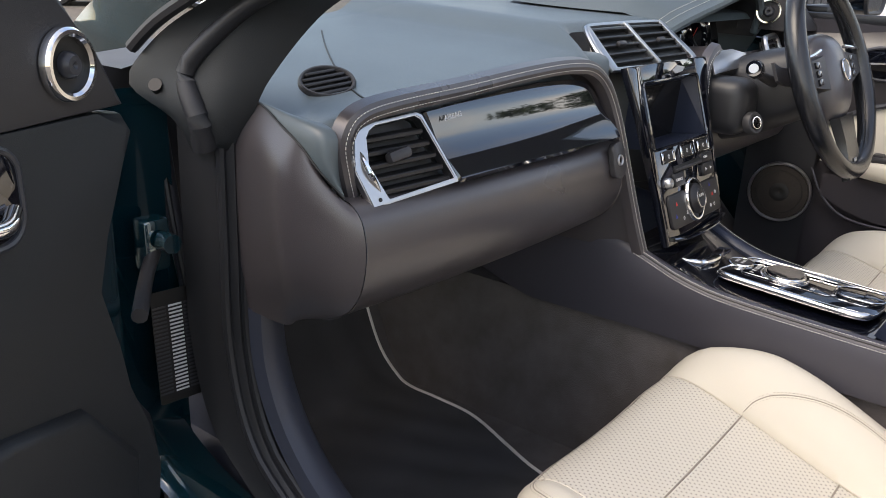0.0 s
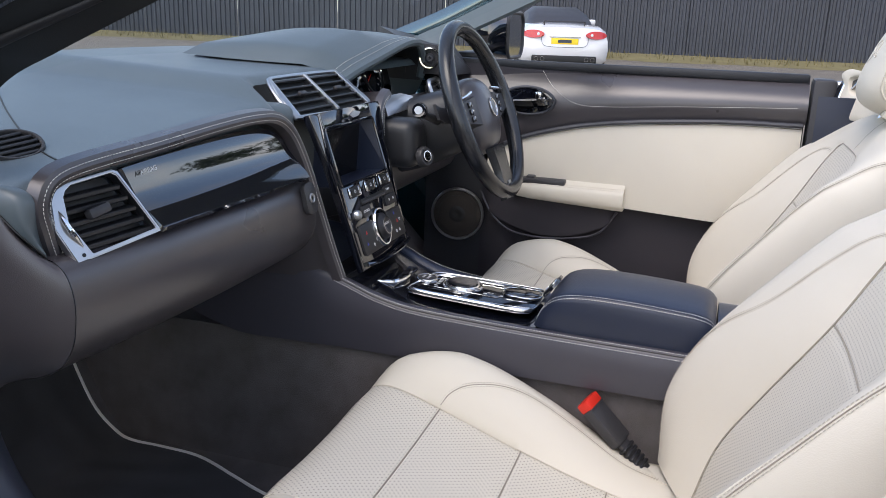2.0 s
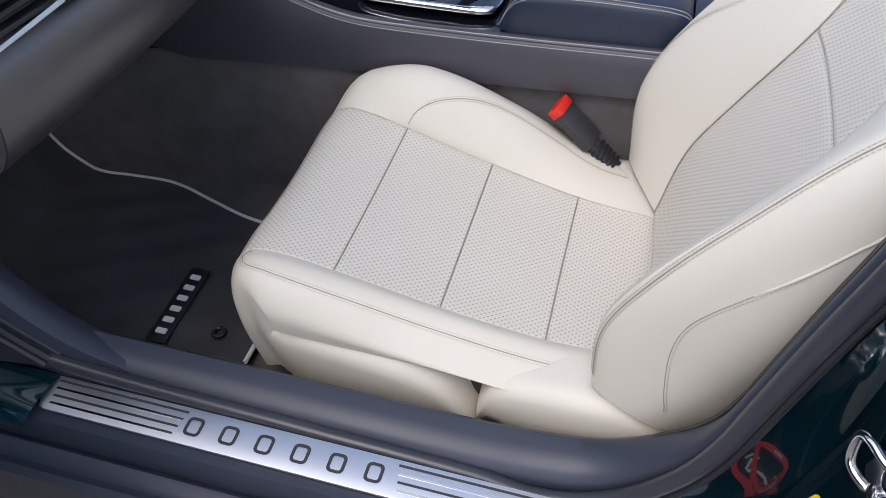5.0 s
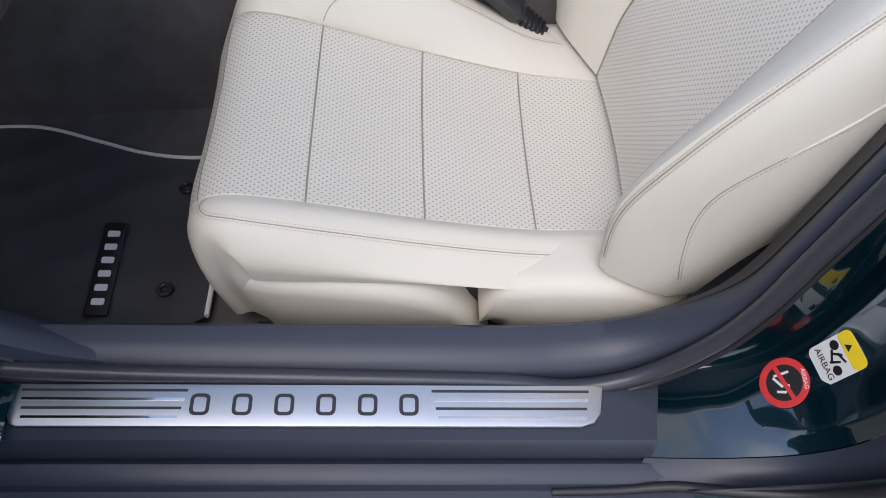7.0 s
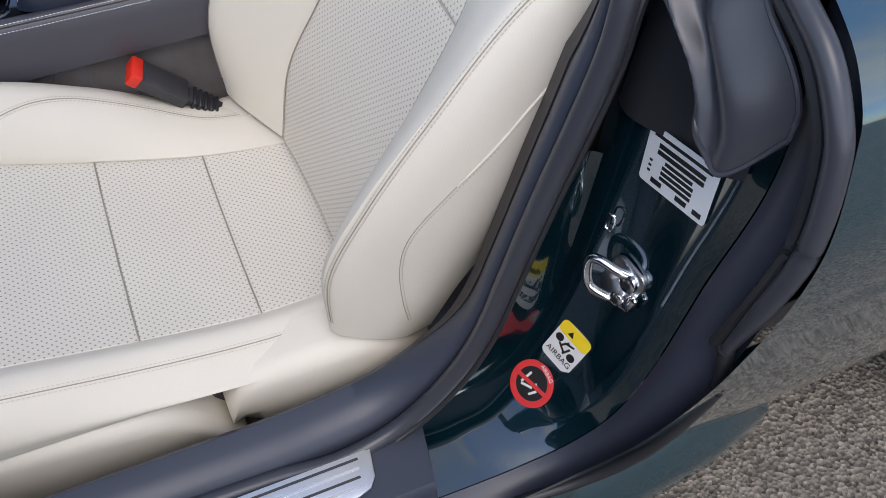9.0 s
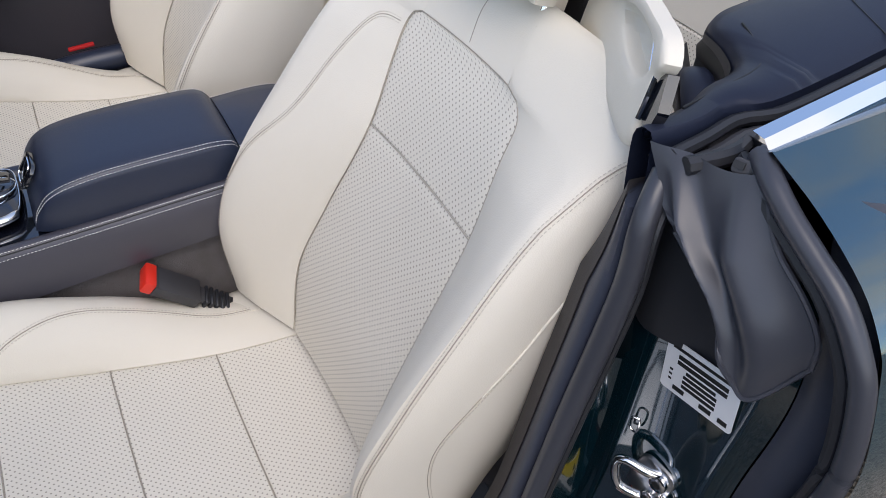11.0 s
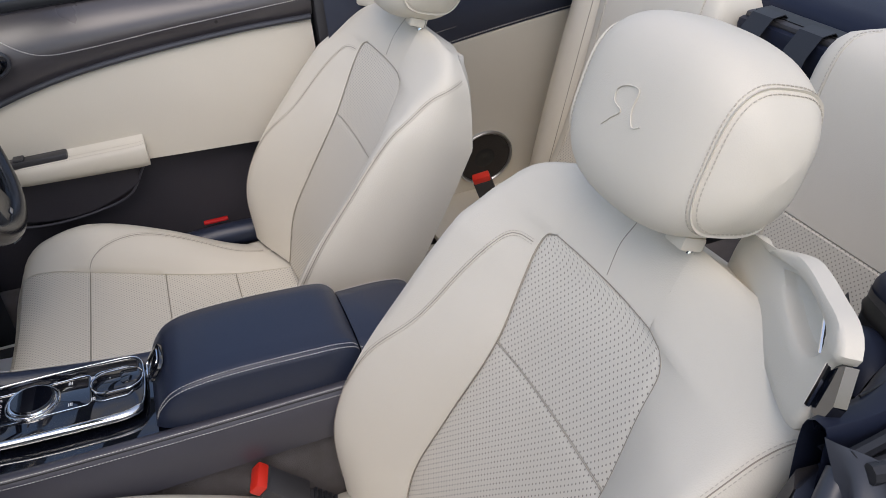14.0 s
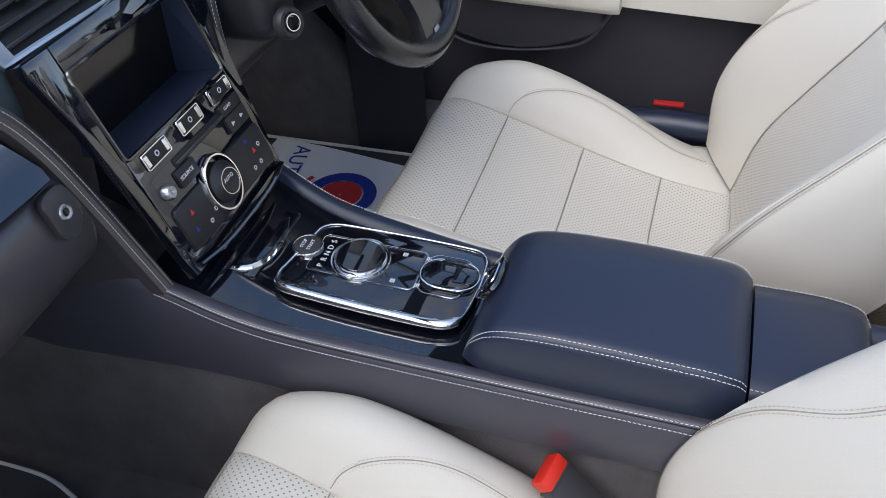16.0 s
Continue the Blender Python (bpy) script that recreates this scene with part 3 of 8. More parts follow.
    if side > 0:
        flank = [(-0.932, 0.035), (-0.917, 0.065), (-0.902, 0.12), (-0.895, 0.175), (-0.902, 0.24), (-0.910, 0.29), (-0.917, 0.345), (-0.935, 0.44)]
        bm = bmesh.new()
        cord(f, flank, bm, 0.0005, 60)
        part("seam", bm, M_SEAM, back, smooth=0)
        bm = bmesh.new()
        seam_line(f, flank[:6], bm, 0.003)
        part("stitching", bm, M_THREAD, back, smooth=0)
        part("piping", tube([p for p, _ in line_on(f, flank[4:], 40)], [0.0006 + 0.0010 * min(1.0, k / 12) for k in range(41)], 8), M_CREAM, back)
    # headrest
    up_v, out = V((0, -math.sin(TILT), math.cos(TILT))), V((0, math.cos(TILT - 0.08), math.sin(TILT - 0.08)))
    hc = V((0, -0.055, 0.45)) + up_v * 0.640 + out * -0.042

    def head(u, v):
        a = 2 * math.pi * v
        k = max(0.0, 1 - min(1.0, abs(u)) ** 4.0) ** 0.5
        ca, sa = math.cos(a), math.sin(a)
        e = 0.62
        lift, deep = math.copysign(abs(sa) ** e, sa), math.copysign(abs(ca) ** e, ca)
        tall = 0.090 - 0.018 * abs(u) ** 2
        return hc + V((u * 0.131, 0, 0)) + up_v * (lift * tall * k) + out * (deep * 0.060 * k - 0.012 * u * u)
    hr = part("headrest", patch(head, -0.77, 0.77, 0, 1, 20, 48, edges="lr"), M_CREAM, seat)
    part("side_panel", patch(head, -1.0, -0.77, 0, 1, 9, 48, edges="r"), M_CREAM, hr)
    part("side_panel", patch(head, 0.77, 1.0, 0, 1, 9, 48, edges="l"), M_CREAM, hr)
    bm = bmesh.new()
    for sgn in (-1, 1):
        for w in (0.745, 0.795):
            stitches([head(sgn * w, k / 60) + (head(sgn * w, k / 60) - hc).normalized() * 0.0006 for k in range(61)], 0.003, 0.0016, 0.00055, bm=bm)
    part("stitching", bm, M_THREAD, hr, smooth=0)
    # pressed mark on the headrest, as plain strokes
    bm = bmesh.new()
    mk = lambda a, b: head(a / 0.131, 0.0) + up_v * b + out * 0.0006
    strokes = [(-0.030, 0.000), (-0.020, -0.004), (-0.012, 0.008), (-0.012, 0.026), (0.004, 0.026), (0.018, 0.018), (0.016, 0.008), (0.002, 0.003), (0.012, -0.006), (0.022, -0.016)]
    tube(curve_through([mk(a, b) for a, b in strokes], 50), 0.0006, 6, bm=bm)
    part("pressed_mark", bm, M_CREAM, hr)
    for sgn in (-1, 1):
        top = V((sgn * 0.065, 0, 0)) + hc - up_v * 0.06 - out * 0.02
        part("headrest_post", tube([top, top - up_v * 0.06, top - up_v * 0.10], 0.006, 10), M_CHROME, seat, "chrome headrest post")
        foot = V((sgn * 0.065, -0.055, 0.45)) + up_v * 0.553 - out * 0.048
        part("post_collar", box(-0.013, 0.013, -0.013, 0.013, -0.006, 0.008, 0.003), M_CREAM, seat, m=Matrix.Translation(foot) @ Matrix.Rotation(TILT, 4, "X"))
    # belt guide on the outboard shoulder: a flat moulding with a long slot and a raised rim
    o, ex, ey, en = V((-0.100 * side, -0.340, 0.918)), V((-0.8985 * side, 0.4202, 0.1271)), V((0, -0.2896, 0.9571)), V((0.439 * side, 0.860, 0.2602))

    def on_guide(a, b, c=0.0):
        return o + ex * a + ey * b + en * c

    def ring_of(points, count):
        fine = curve_through([(a, b, 0) for a, b in points + points[:1]], 400)
        run = [0.0]
        for p, q in zip(fine, fine[1:]):
            run.append(run[-1] + (q - p).length)
        return [fine[min(range(400), key=lambda e: abs(run[e] - run[-1] * k / count))] for k in range(count)]
    edge = ring_of([(-0.045, -0.012), (-0.035, 0.026), (0.005, 0.046), (0.035, 0.046), (0.062, 0.060), (0.102, 0.074), (0.127, 0.076), (0.165, 0.0735), (0.188, 0.0715), (0.203, 0.065), (0.210, 0.053), (0.198, 0.044), (0.191, 0.030), (0.190, 0.010), (0.186, -0.018), (0.160, -0.026), (0.09, -0.018)], 84)
    hole = ring_of([(0.0708, 0.0480), (0.0740, 0.0565), (0.092, 0.0660), (0.1114, 0.0655), (0.140, 0.0630), (0.1657, 0.0593), (0.178, 0.0530), (0.1764, 0.0390), (0.160, 0.0262), (0.133, 0.0253), (0.100, 0.0337)], 84)
    mid = V((0.128, 0.047, 0))
    rings = []
    for p, q in zip(edge, hole):
        rise = 0.006 * max(0.0, min(1.0, (p.y - 0.035) / 0.02))
        rows = ((p, -0.009), (p, rise - 0.004), (p.lerp(q, 0.08), rise - 0.0008), (p.lerp(q, 0.25), rise), (p.lerp(q, 0.75), rise * 0.8), (p.lerp(q, 0.95), rise * 0.6 - 0.0005), (q, rise * 0.4 - 0.003), (q.lerp(mid, 0.05), -0.010), (q.lerp(mid, 0.14), -0.0135), (q.lerp(mid, 0.6), -0.015), (q.lerp(mid, 0.97), -0.0152))
        rings.append([on_guide(w.x, w.y, c) for w, c in rows])
    guide = part("belt_guide", skin(rings, closed=False, loop=True), M_CREAM, seat, "cream moulded seat belt guide with a long slot", smooth=50)
    clip = [(0.192, 0.044), (0.206, 0.048), (0.214, 0.022), (0.206, -0.002), (0.190, 0.006)]
    part("guide_clip", skin([[on_guide(a, b, -0.003) for a, b in clip], [on_guide(a, b, -0.012) for a, b in clip]]), M_GLOSS, guide, "glossy black clip", smooth=20)
    part("clip_edge", tube([on_guide(0.192, 0.045, -0.001), on_guide(0.191, 0.026, -0.001), on_guide(0.189, 0.005, -0.001)], 0.0024, 8), M_CHROME, guide, "chrome edge")
    blade = [(0.152, 0.060), (0.162, 0.060), (0.178, 0.050), (0.170, 0.034)]
    part("clip_blade", skin([[on_guide(a, b, -0.006) for a, b in blade], [on_guide(a, b, -0.010) for a, b in blade]]), M_GLOSS, guide, smooth=20)
    part("clip_edge", tube([on_guide(0.151, 0.060, -0.005), on_guide(0.169, 0.034, -0.005)], 0.0018, 8), M_CHROME, guide, "chrome edge")
    # dark hook where the cushion meets the back
    part("fold_lever", tube(curve_through([(-side * 0.205, -0.03, 0.462), (-side * 0.215, -0.05, 0.458), (-side * 0.225, -0.06, 0.45)], 6), 0.006, 8), M_PLASTIC, seat)
    return seat


front_seat(-0.372, 1, "cream leather front seat with perforated centre panels beside the open door")
front_seat(0.367, -1, "cream leather driver's seat with perforated centre panels")

# ---- seat belt buckles ----
def buckle(name, tip, foot, label, facing=(1, 0, 0)):
    """A stalk with a black body and a red release button at its tip."""
    d = (V(tip) - V(foot)).normalized()
    side = V(facing).cross(d).normalized()
    m = basis(foot, d.cross(side), d)
    L = (V(tip) - V(foot)).length
    ob = thing(name, label, "seat belt buckle", "seat belt buckles")
    part("body", box(-0.021, 0.021, L * 0.45, L - 0.014, -0.009, 0.009, 0.004), M_PLASTIC, ob, m=m)
    bt = part("release_button", box(-0.0195, 0.0195, L - 0.016, L, -0.010, 0.0105, 0.003), M_RED, ob, "red release button", m=m)
    part("button_lip", box(-0.0205, 0.0205, L - 0.0185, L - 0.015, -0.0095, 0.0098, 0.001), M_PLASTIC, bt, m=Matrix())
    bt.children[0].matrix_basis = Matrix()
    bm = bmesh.new()
    for k in range(5):
        box(-0.016, 0.016, L * 0.14 + k * L * 0.055, L * 0.175 + k * L * 0.055, -0.007, 0.007, 0.0015, 1, bm=bm)
    part("gaiter", bm, M_RUBBER, ob, "ribbed rubber gaiter", m=m)
    part("stalk", box(-0.012, 0.012, 0, L * 0.5, -0.004, 0.004, 0.001), M_PLASTIC, ob, m=m)


buckle("seat_belt_buckle", (-0.150, 0.108, 0.545), (-0.168, 0.00, 0.445), "black seat belt buckle with a red button beside the console", (1, 0.2, 0.5))
buckle("seat_belt_buckle", (0.559, -0.504, 0.503), (0.575, -0.540, 0.396), "black rear seat belt buckle with a red button", (0.2, 1, 0.4))


# ---- floor and tub ----
def tub():
    floor = part("floor", box(-0.66, 0.66, -0.75, 1.14, 0.24, 0.315), M_CARPET, None)
    tagged(floor, "black carpeted car floor", "floor", kind="structure")
    # toe board
    bm = patch(lambda u, v: V((u, 0.93 + 0.19 * v, 0.313 + 0.02 * v + 0.33 * v * v)), -0.70, 0.70, 0, 1, 20, 12, edges="")
    tagged(part("toe_board", bm, M_CARPET), "black carpeted toe board rising under the dashboard", "footwell", kind="structure")
    bm = box(-0.72, 0.72, 1.12, 1.15, 0.24, 0.925)
    tagged(part("bulkhead", bm, M_PLASTIC), "black bulkhead behind the dashboard", "bulkhead", kind="structure")
    # transmission tunnel sides under the console
    rings = []
    for k in range(12):
        y = 1.12 - 1.89 * k / 11
        w = hermite([-0.77, 0.4, 0.8, 1.12], [0.115, 0.13, 0.142, 0.150], y)
        r = hermite([-0.77, 0.2, 0.42, 1.12], [0.05, 0.055, 0.10, 0.18], y)
        rings.append([V((-w - 0.02, y, 0.27)), V((-w, y, 0.42)), V((-w + 0.012, y, 0.556)), V((r - 0.012, y, 0.556)), V((r, y, 0.42)), V((r + 0.02, y, 0.27))])
    tagged(part("transmission_tunnel", skin(rings), M_CARPET, smooth=60), "black carpeted transmission tunnel", "tunnel", kind="structure")
    # kick panel ahead of the passenger's sill
    def kick(u, v):
        y = 0.46 + 0.50 * u
        top = hermite([0.46, 0.56, 0.66, 0.74, 0.80, 0.96], [0.44, 0.455, 0.50, 0.58, 0.70, 0.72], y)
        return V((-0.640 - 0.035 * u - 0.02 * v, y, 0.28 + (top - 0.28) * v))
    bm = patch(kick, 0, 1, 0, 1, 18, 10, edges="")
    tagged(part("kick_panel", bm, M_SILL), "dark grey moulded kick panel by the sill", "trim", kind="structure")
    bm = skin([[V((0.655, y, 0.28)), V((0.652, y, z)), V((0.665, y, z + 0.02)), V((0.72, y, z + 0.02)), V((0.72, y, 0.28))] for y, z in ((1.0, 0.70), (0.85, 0.66), (0.70, 0.50), (0.62, 0.42), (0.3, 0.40), (-0.25, 0.38))])
    tagged(part("sill_right", bm, M_CARPET, smooth=60), "black carpeted inner sill beside the driver", "door sill", kind="structure")


tub()


def floor_mat():
    ob = thing("floor_mat", "black velour floor mat with a pale bound edge", "floor mat", "floor mats")
    inner = curve_through([(-0.27, 0.465), (-0.272, 0.53), (-0.260, 0.60), (-0.234, 0.67), (-0.200, 0.765), (-0.196, 0.85), (-0.197, 0.905), (-0.187, 0.955), (-0.187, 0.995), (-0.180, 1.043), (-0.178, 1.065)], 40)

    def height(y):
        v = max(0.0, (y - 0.93) / 0.19)
        return 0.322 + 0.02 * v + 0.33 * v * v

    def fn(u, v):
        i = v * 39
        a = V((hermite([0.465, 0.55, 0.75, 0.99], [-0.55, -0.60, -0.635, -0.63], 0.465 + 0.60 * v), 0.465 + 0.60 * v, 0))
        k = min(38, int(i))
        b = V(inner[k]).lerp(V(inner[k + 1]), i - k)
        b = V((b[0], b[1], 0))
        p = a.lerp(b, u)
        away = min(1.0, max(0.0, (1 - u) * 6)) * min(1.0, v * 8)
        ripple = (0.0045 * math.sin(p.x * 75 + p.y * 26 + 1.5 * math.sin(p.y * 9)) * (0.5 + 0.5 * noise.noise(p * 6)) + 0.006 * noise.noise(p * 11)) * away
        return V((p.x, p.y, height(p.y) + 0.010 + ripple))
    part("velour_top", patch(fn, 0, 1, 0, 1, 70, 60, edges=""), M_MAT, ob)
    part("backing", patch(lambda u, v: fn(u, v) - V((0, 0, 0.009)), 0, 1, 0, 1, 10, 20, edges=""), M_RUBBER, ob)
    edge = [fn(1.0, k / 60) for k in range(61)]
    part("binding", tube(edge, 0.0030, 8), M_WHITETHREAD, ob, "pale bound edge")
    part("binding", tube([fn(k / 30, 0) for k in range(31)], 0.0035, 8), M_WHITETHREAD, ob, "pale bound edge")
    m = basis((-0.475, 0.605, 0.3395), (0.98, 0.03, 0.0), (-0.03, 0.98, 0.1))
    badge = part("badge", plate(rounded(0.150, 0.030, 0.002), 0.002, 0.0008), M_INK, ob, "black badge with pale marks", m=m)
    for k in range(6):
        part("badge_block", plate(rounded(0.010, 0.016, 0.002, 2, -0.055 + 0.022 * k), 0.001, z=0.002), M_LABEL, badge)
    for x in (-0.335, -0.51):
        part("fixing_clip", ring(0.005, 0.011, 0.005, 16, m=Matrix.Translation((x, 0.524, 0.335))), M_RUBBER, ob)


floor_mat()


def driver_mat():
    """The printed paper mat over the driver's carpet, and the bound mat under it."""
    ob = thing("floor_mat", "black velour driver's floor mat with a pale bound edge", "floor mat", "floor mats")
    part("velour_top", box(0.16, 0.645, 0.36, 0.93, 0.316, 0.326, 0.003), M_MAT, ob)
    part("binding", tube([(0.640, 0.36, 0.326), (0.640, 0.93, 0.326)], 0.004, 8), M_WHITETHREAD, ob)
    pm = thing("paper_mat", "white printed paper footwell mat with red and blue rings", "paper mat")
    part("sheet", patch(lambda u, v: V((0.19 + (0.385 + 0.06 * v) * u, 0.38 + 0.46 * v, 0.3315 + 0.002 * math.sin(9 * u + 7 * v))), 0, 1, 0, 1, 12, 16, edges=""), M_PAPER, pm)
    c = V((0.475, 0.632, 0))

    def disc(r0, r1, mat, z, a0=0, a1=360, name="printed_ring"):
        bm = bmesh.new()
        n = 36
        rows = [[bm.verts.new((c.x + r * math.cos(radians(a0 + (a1 - a0) * k / n)), c.y + r * math.sin(radians(a0 + (a1 - a0) * k / n)), z)) for r in (r0, r1)] for k in range(n + 1)]
        for a, b in zip(rows, rows[1:]):
            bm.faces.new((a[0], a[1], b[1], b[0]))
        part(name, bm, mat, pm)
    disc(0.045, 0.070, M_BLUEINK, 0.3345)
    disc(0.002, 0.042, M_REDINK, 0.3346)
    disc(0.080, 0.090, M_REDINK, 0.3347, 60, 170)
    disc(0.235, 0.255, M_REDINK, 0.3345, 66, 112)
    disc(0.262, 0.290, M_BLUEINK, 0.3345, 66, 112)
    text_mesh("printed_word", "AUTO", 0.048, M_BLUEINK, basis((0.545, 0.762, 0.3346), (-1, -0.1, 0), (0.1, -1, 0)), pm)


driver_mat()


# ---- centre console ----
CONSOLE = [0.56, 0.52, 0.46, 0.40, 0.27, 0.14, 0.0, -0.20, -0.45]
CONSOLE_Z = [0.685, 0.672, 0.651, 0.640, 0.634, 0.631, 0.629, 0.624, 0.60]


def console_r(y):
    """The driver's side edge, which tapers towards the rear."""
    return hermite([-0.45, 0.0, 0.20, 0.27, 0.34, 0.42, 0.53, 0.80], [0.052, 0.056, 0.063, 0.072, 0.085, 0.099, 0.127, 0.150], y)


def console_z(y):
    return hermite(CONSOLE[::-1], CONSOLE_Z[::-1], y)


def centre_console():
    ob = thing("centre_console", "dark leather centre console with a piano black gear panel", "centre console")
    for s in (-1, 1):
        rings = []
        for k in range(40):
            y = 0.80 - 1.15 * k / 39
            z = console_z(min(y, 0.56)) + max(0, y - 0.56) * 0.1
            w = 0.126 + 0.02 * max(0.0, (y - 0.52)) / 0.3 if s < 0 else console_r(y)
            low = 0.553 + (0.0 if y < 0.70 else 0.5 * (y - 0.70) ** 1.2)
            rings.append([V((s * (w + 0.004), y, low)), V((s * (w + 0.008), y, (low + z) / 2)), V((s * (w + 0.004), y, z - 0.012)), V((s * (w - 0.001), y, z - 0.002)), V((s * (w - 0.006), y, z)), V((s * (w - 0.014), y, z - 0.001)), V((s * (w - 0.024), y, z - 0.012)), V((s * (w - 0.05), y, low))])
        flank = part("flank", skin(rings), M_NAVY if s > 0 else M_FLANK, ob, smooth=60)
        bm = bmesh.new()
        ys = [0.535 - 0.63 * k / 56 for k in range(57)]
        for lat, dz in ((0.0040, -0.0085), (-0.0010, -0.0004)):
            stitches([(s * ((0.126 if s < 0 else console_r(y)) + lat + 0.001), y, console_z(y) + dz) for y in ys], 0.0030, 0.0016, 0.00042, bm=bm)
        part("stitching", bm, M_WHITETHREAD, flank, "white twin stitching", smooth=0)
        part("seam", tube([(s * (0.0002 + (0.126 if s < 0 else console_r(y))), y, console_z(y) - 0.0042) for y in ys], 0.0009, 6), M_INK, flank)
    # gloss bed
    def fn(u, v):
        y = 0.555 - 0.375 * v
        return V((-0.112 + (u + 1) / 2 * (0.112 + console_r(y) - 0.014), y, console_z(y) - 0.009 + 0.004 * (1 - u * u)))
    part("gloss_panel", patch(fn, -1, 1, 0, 1, 14, 20, edges=""), M_GLOSS, ob, "piano black lacquer panel")
    part("bin_lid", box(-0.062, 0.058, 0.455, 0.535, 0.640, 0.649, 0.004), M_GLOSS, ob, "lacquered sliding lid", m=Matrix.Translation((0, 0, 0)))
    bm = bmesh.new()
    tube(curve_through([(-0.065, 0.505, 0.654), (-0.045, 0.462, 0.650), (0.0, 0.452, 0.651), (0.04, 0.462, 0.652)], 20), [0.0014 + 0.003 * math.sin(math.pi * k / 19) for k in range(20)], 8, bm=bm)
    part("lid_handle", bm, M_CHROME, ob, "slim chrome leaf handle")
    part("console_end", box(-0.118, 0.046, -0.34, -0.19, 0.40, 0.60, 0.02), M_NAVY, ob)
    return ob


centre_console()


def gear_panel():
    ob = thing("gear_selector_panel", "piano black gear selector panel in a chrome surround", "gear selector")
    m = basis((-0.004, 0.322, 0.6375), (0, -1, -0.035), (1, 0, 0.0))
    # x runs to the rear, y to the driver
    out = [(-0.110, -0.030)] + [(-0.112, -0.042), (-0.104, -0.060), (-0.06, -0.066), (0.05, -0.070), (0.088, -0.068), (0.102, -0.058), (0.108, -0.03), (0.108, 0.03), (0.102, 0.046), (0.088, 0.053), (-0.06, 0.054), (-0.088, 0.050), (-0.098, 0.040), (-0.10, 0.028)]
    part("base", plate(out, 0.006, 0.003), M_GLOSS, ob, m=m)
    loop = curve_through([(x, y, 0.006) for x, y in out] + [(*out[0], 0.006)], 90)
    rr = []
    for p in loop[:-1]:
        rr.append(0.0014 + (0.0046 if p.y < -0.055 else 0.0) * min(1.0, max(0.0, (-p.y - 0.05) / 0.012)))
    part("chrome_surround", tube(loop[:-1], rr, 10, loop=True), M_CHROME, ob, m=m)
    # engine button
    bm = ring(0.0155, 0.0185, 0.004, 28, m=Matrix.Translation((-0.098, 0.006, 0.006)))
    bt = part("start_button", plate(circle(0.0155, 28, -0.098, 0.006), 0.004, 0.001, m=Matrix.Translation((0, 0, 0.006))), M_PLASTIC, ob, m=m)
    part("button_ring", bm, M_CHROME, bt)
    text_mesh("word", "START", 0.006, M_LETTER, Matrix.Translation((-0.094, 0.006, 0.0103)) @ Matrix.Rotation(radians(90), 4, "Z"), bt)
    text_mesh("word", "STOP", 0.006, M_LETTER, Matrix.Translation((-0.103, 0.006, 0.0103)) @ Matrix.Rotation(radians(90), 4, "Z"), bt)
    # selector strip with chrome hairlines
    part("selector_plate", plate(rounded(0.125, 0.060, 0.006, 4, -0.022, 0.0), 0.0015, 0.0006, m=Matrix.Translation((0, 0, 0.006))), M_GLOSS, ob, m=m)
    bm = bmesh.new()
    for cx, w in ((-0.022, 0.127), (0.070, 0.050)):
        o = rounded(w, 0.062, 0.007 if cx < 0 else 0.012, 5, cx, 0)
        tube([(x, y, 0.0078) for x, y in o], 0.0006, 6, loop=True, bm=bm)
    part("hairline", bm, M_CHROME, ob, m=m)
    for k, ch in enumerate("PRNDS"):
        text_mesh("letter", ch, 0.0095, M_LETTER, m @ Matrix.Translation((-0.071, -0.021 + 0.0105 * k, 0.0078)) @ Matrix.Rotation(radians(90), 4, "Z"), ob)
    # rotary selector
    dial = part("rotary_selector", plate(circle(0.0255, 40), 0.009, 0.002, m=Matrix.Translation((-0.03, 0, 0.006))), M_GLOSS, ob, "lacquered rotary gear selector", m=m)
    bm = ring(0.0245, 0.0305, 0.007, 48, m=Matrix.Translation((-0.03, 0, 0.006)))
    ring(0.0315, 0.0345, 0.005, 48, bm=bm, m=Matrix.Translation((-0.03, 0, 0.006)))
    part("chrome_ring", bm, M_CHROME, dial)
    # cup of the parking brake switch
    sw = part("brake_switch", plate(rounded(0.062, 0.040, 0.0199, 8, 0.075, 0.0), 0.007, 0.002, m=Matrix.Translation((0, 0, 0.006))), M_GLOSS, ob, m=m)
    part("switch_ring", tube([(x, y, 0.0115) for x, y in rounded(0.066, 0.044, 0.0219, 8, 0.075, 0.0)], 0.0013, 8, loop=True), M_CHROME, sw)
    part("switch_plate", plate(rounded(0.024, 0.028, 0.006, 4, 0.092, 0.001), 0.002, 0.0006, m=Matrix.Translation((0, 0, 0.013))), M_GLOSS, sw, "lacquered switch plate")
    for x, y in ((0.044, -0.022), (0.044, 0.022), (0.016, -0.022), (0.016, 0.022)):
        bm = bmesh.new()
        for k in range(3):
            plate(rounded(0.0012, 0.006, 0.0004, 1, x - 0.002 + 0.002 * k, y), 0.0004, bm=bm, z=0.0076)
        part("switch_mark", bm, M_LETTER, ob, m=m)


gear_panel()


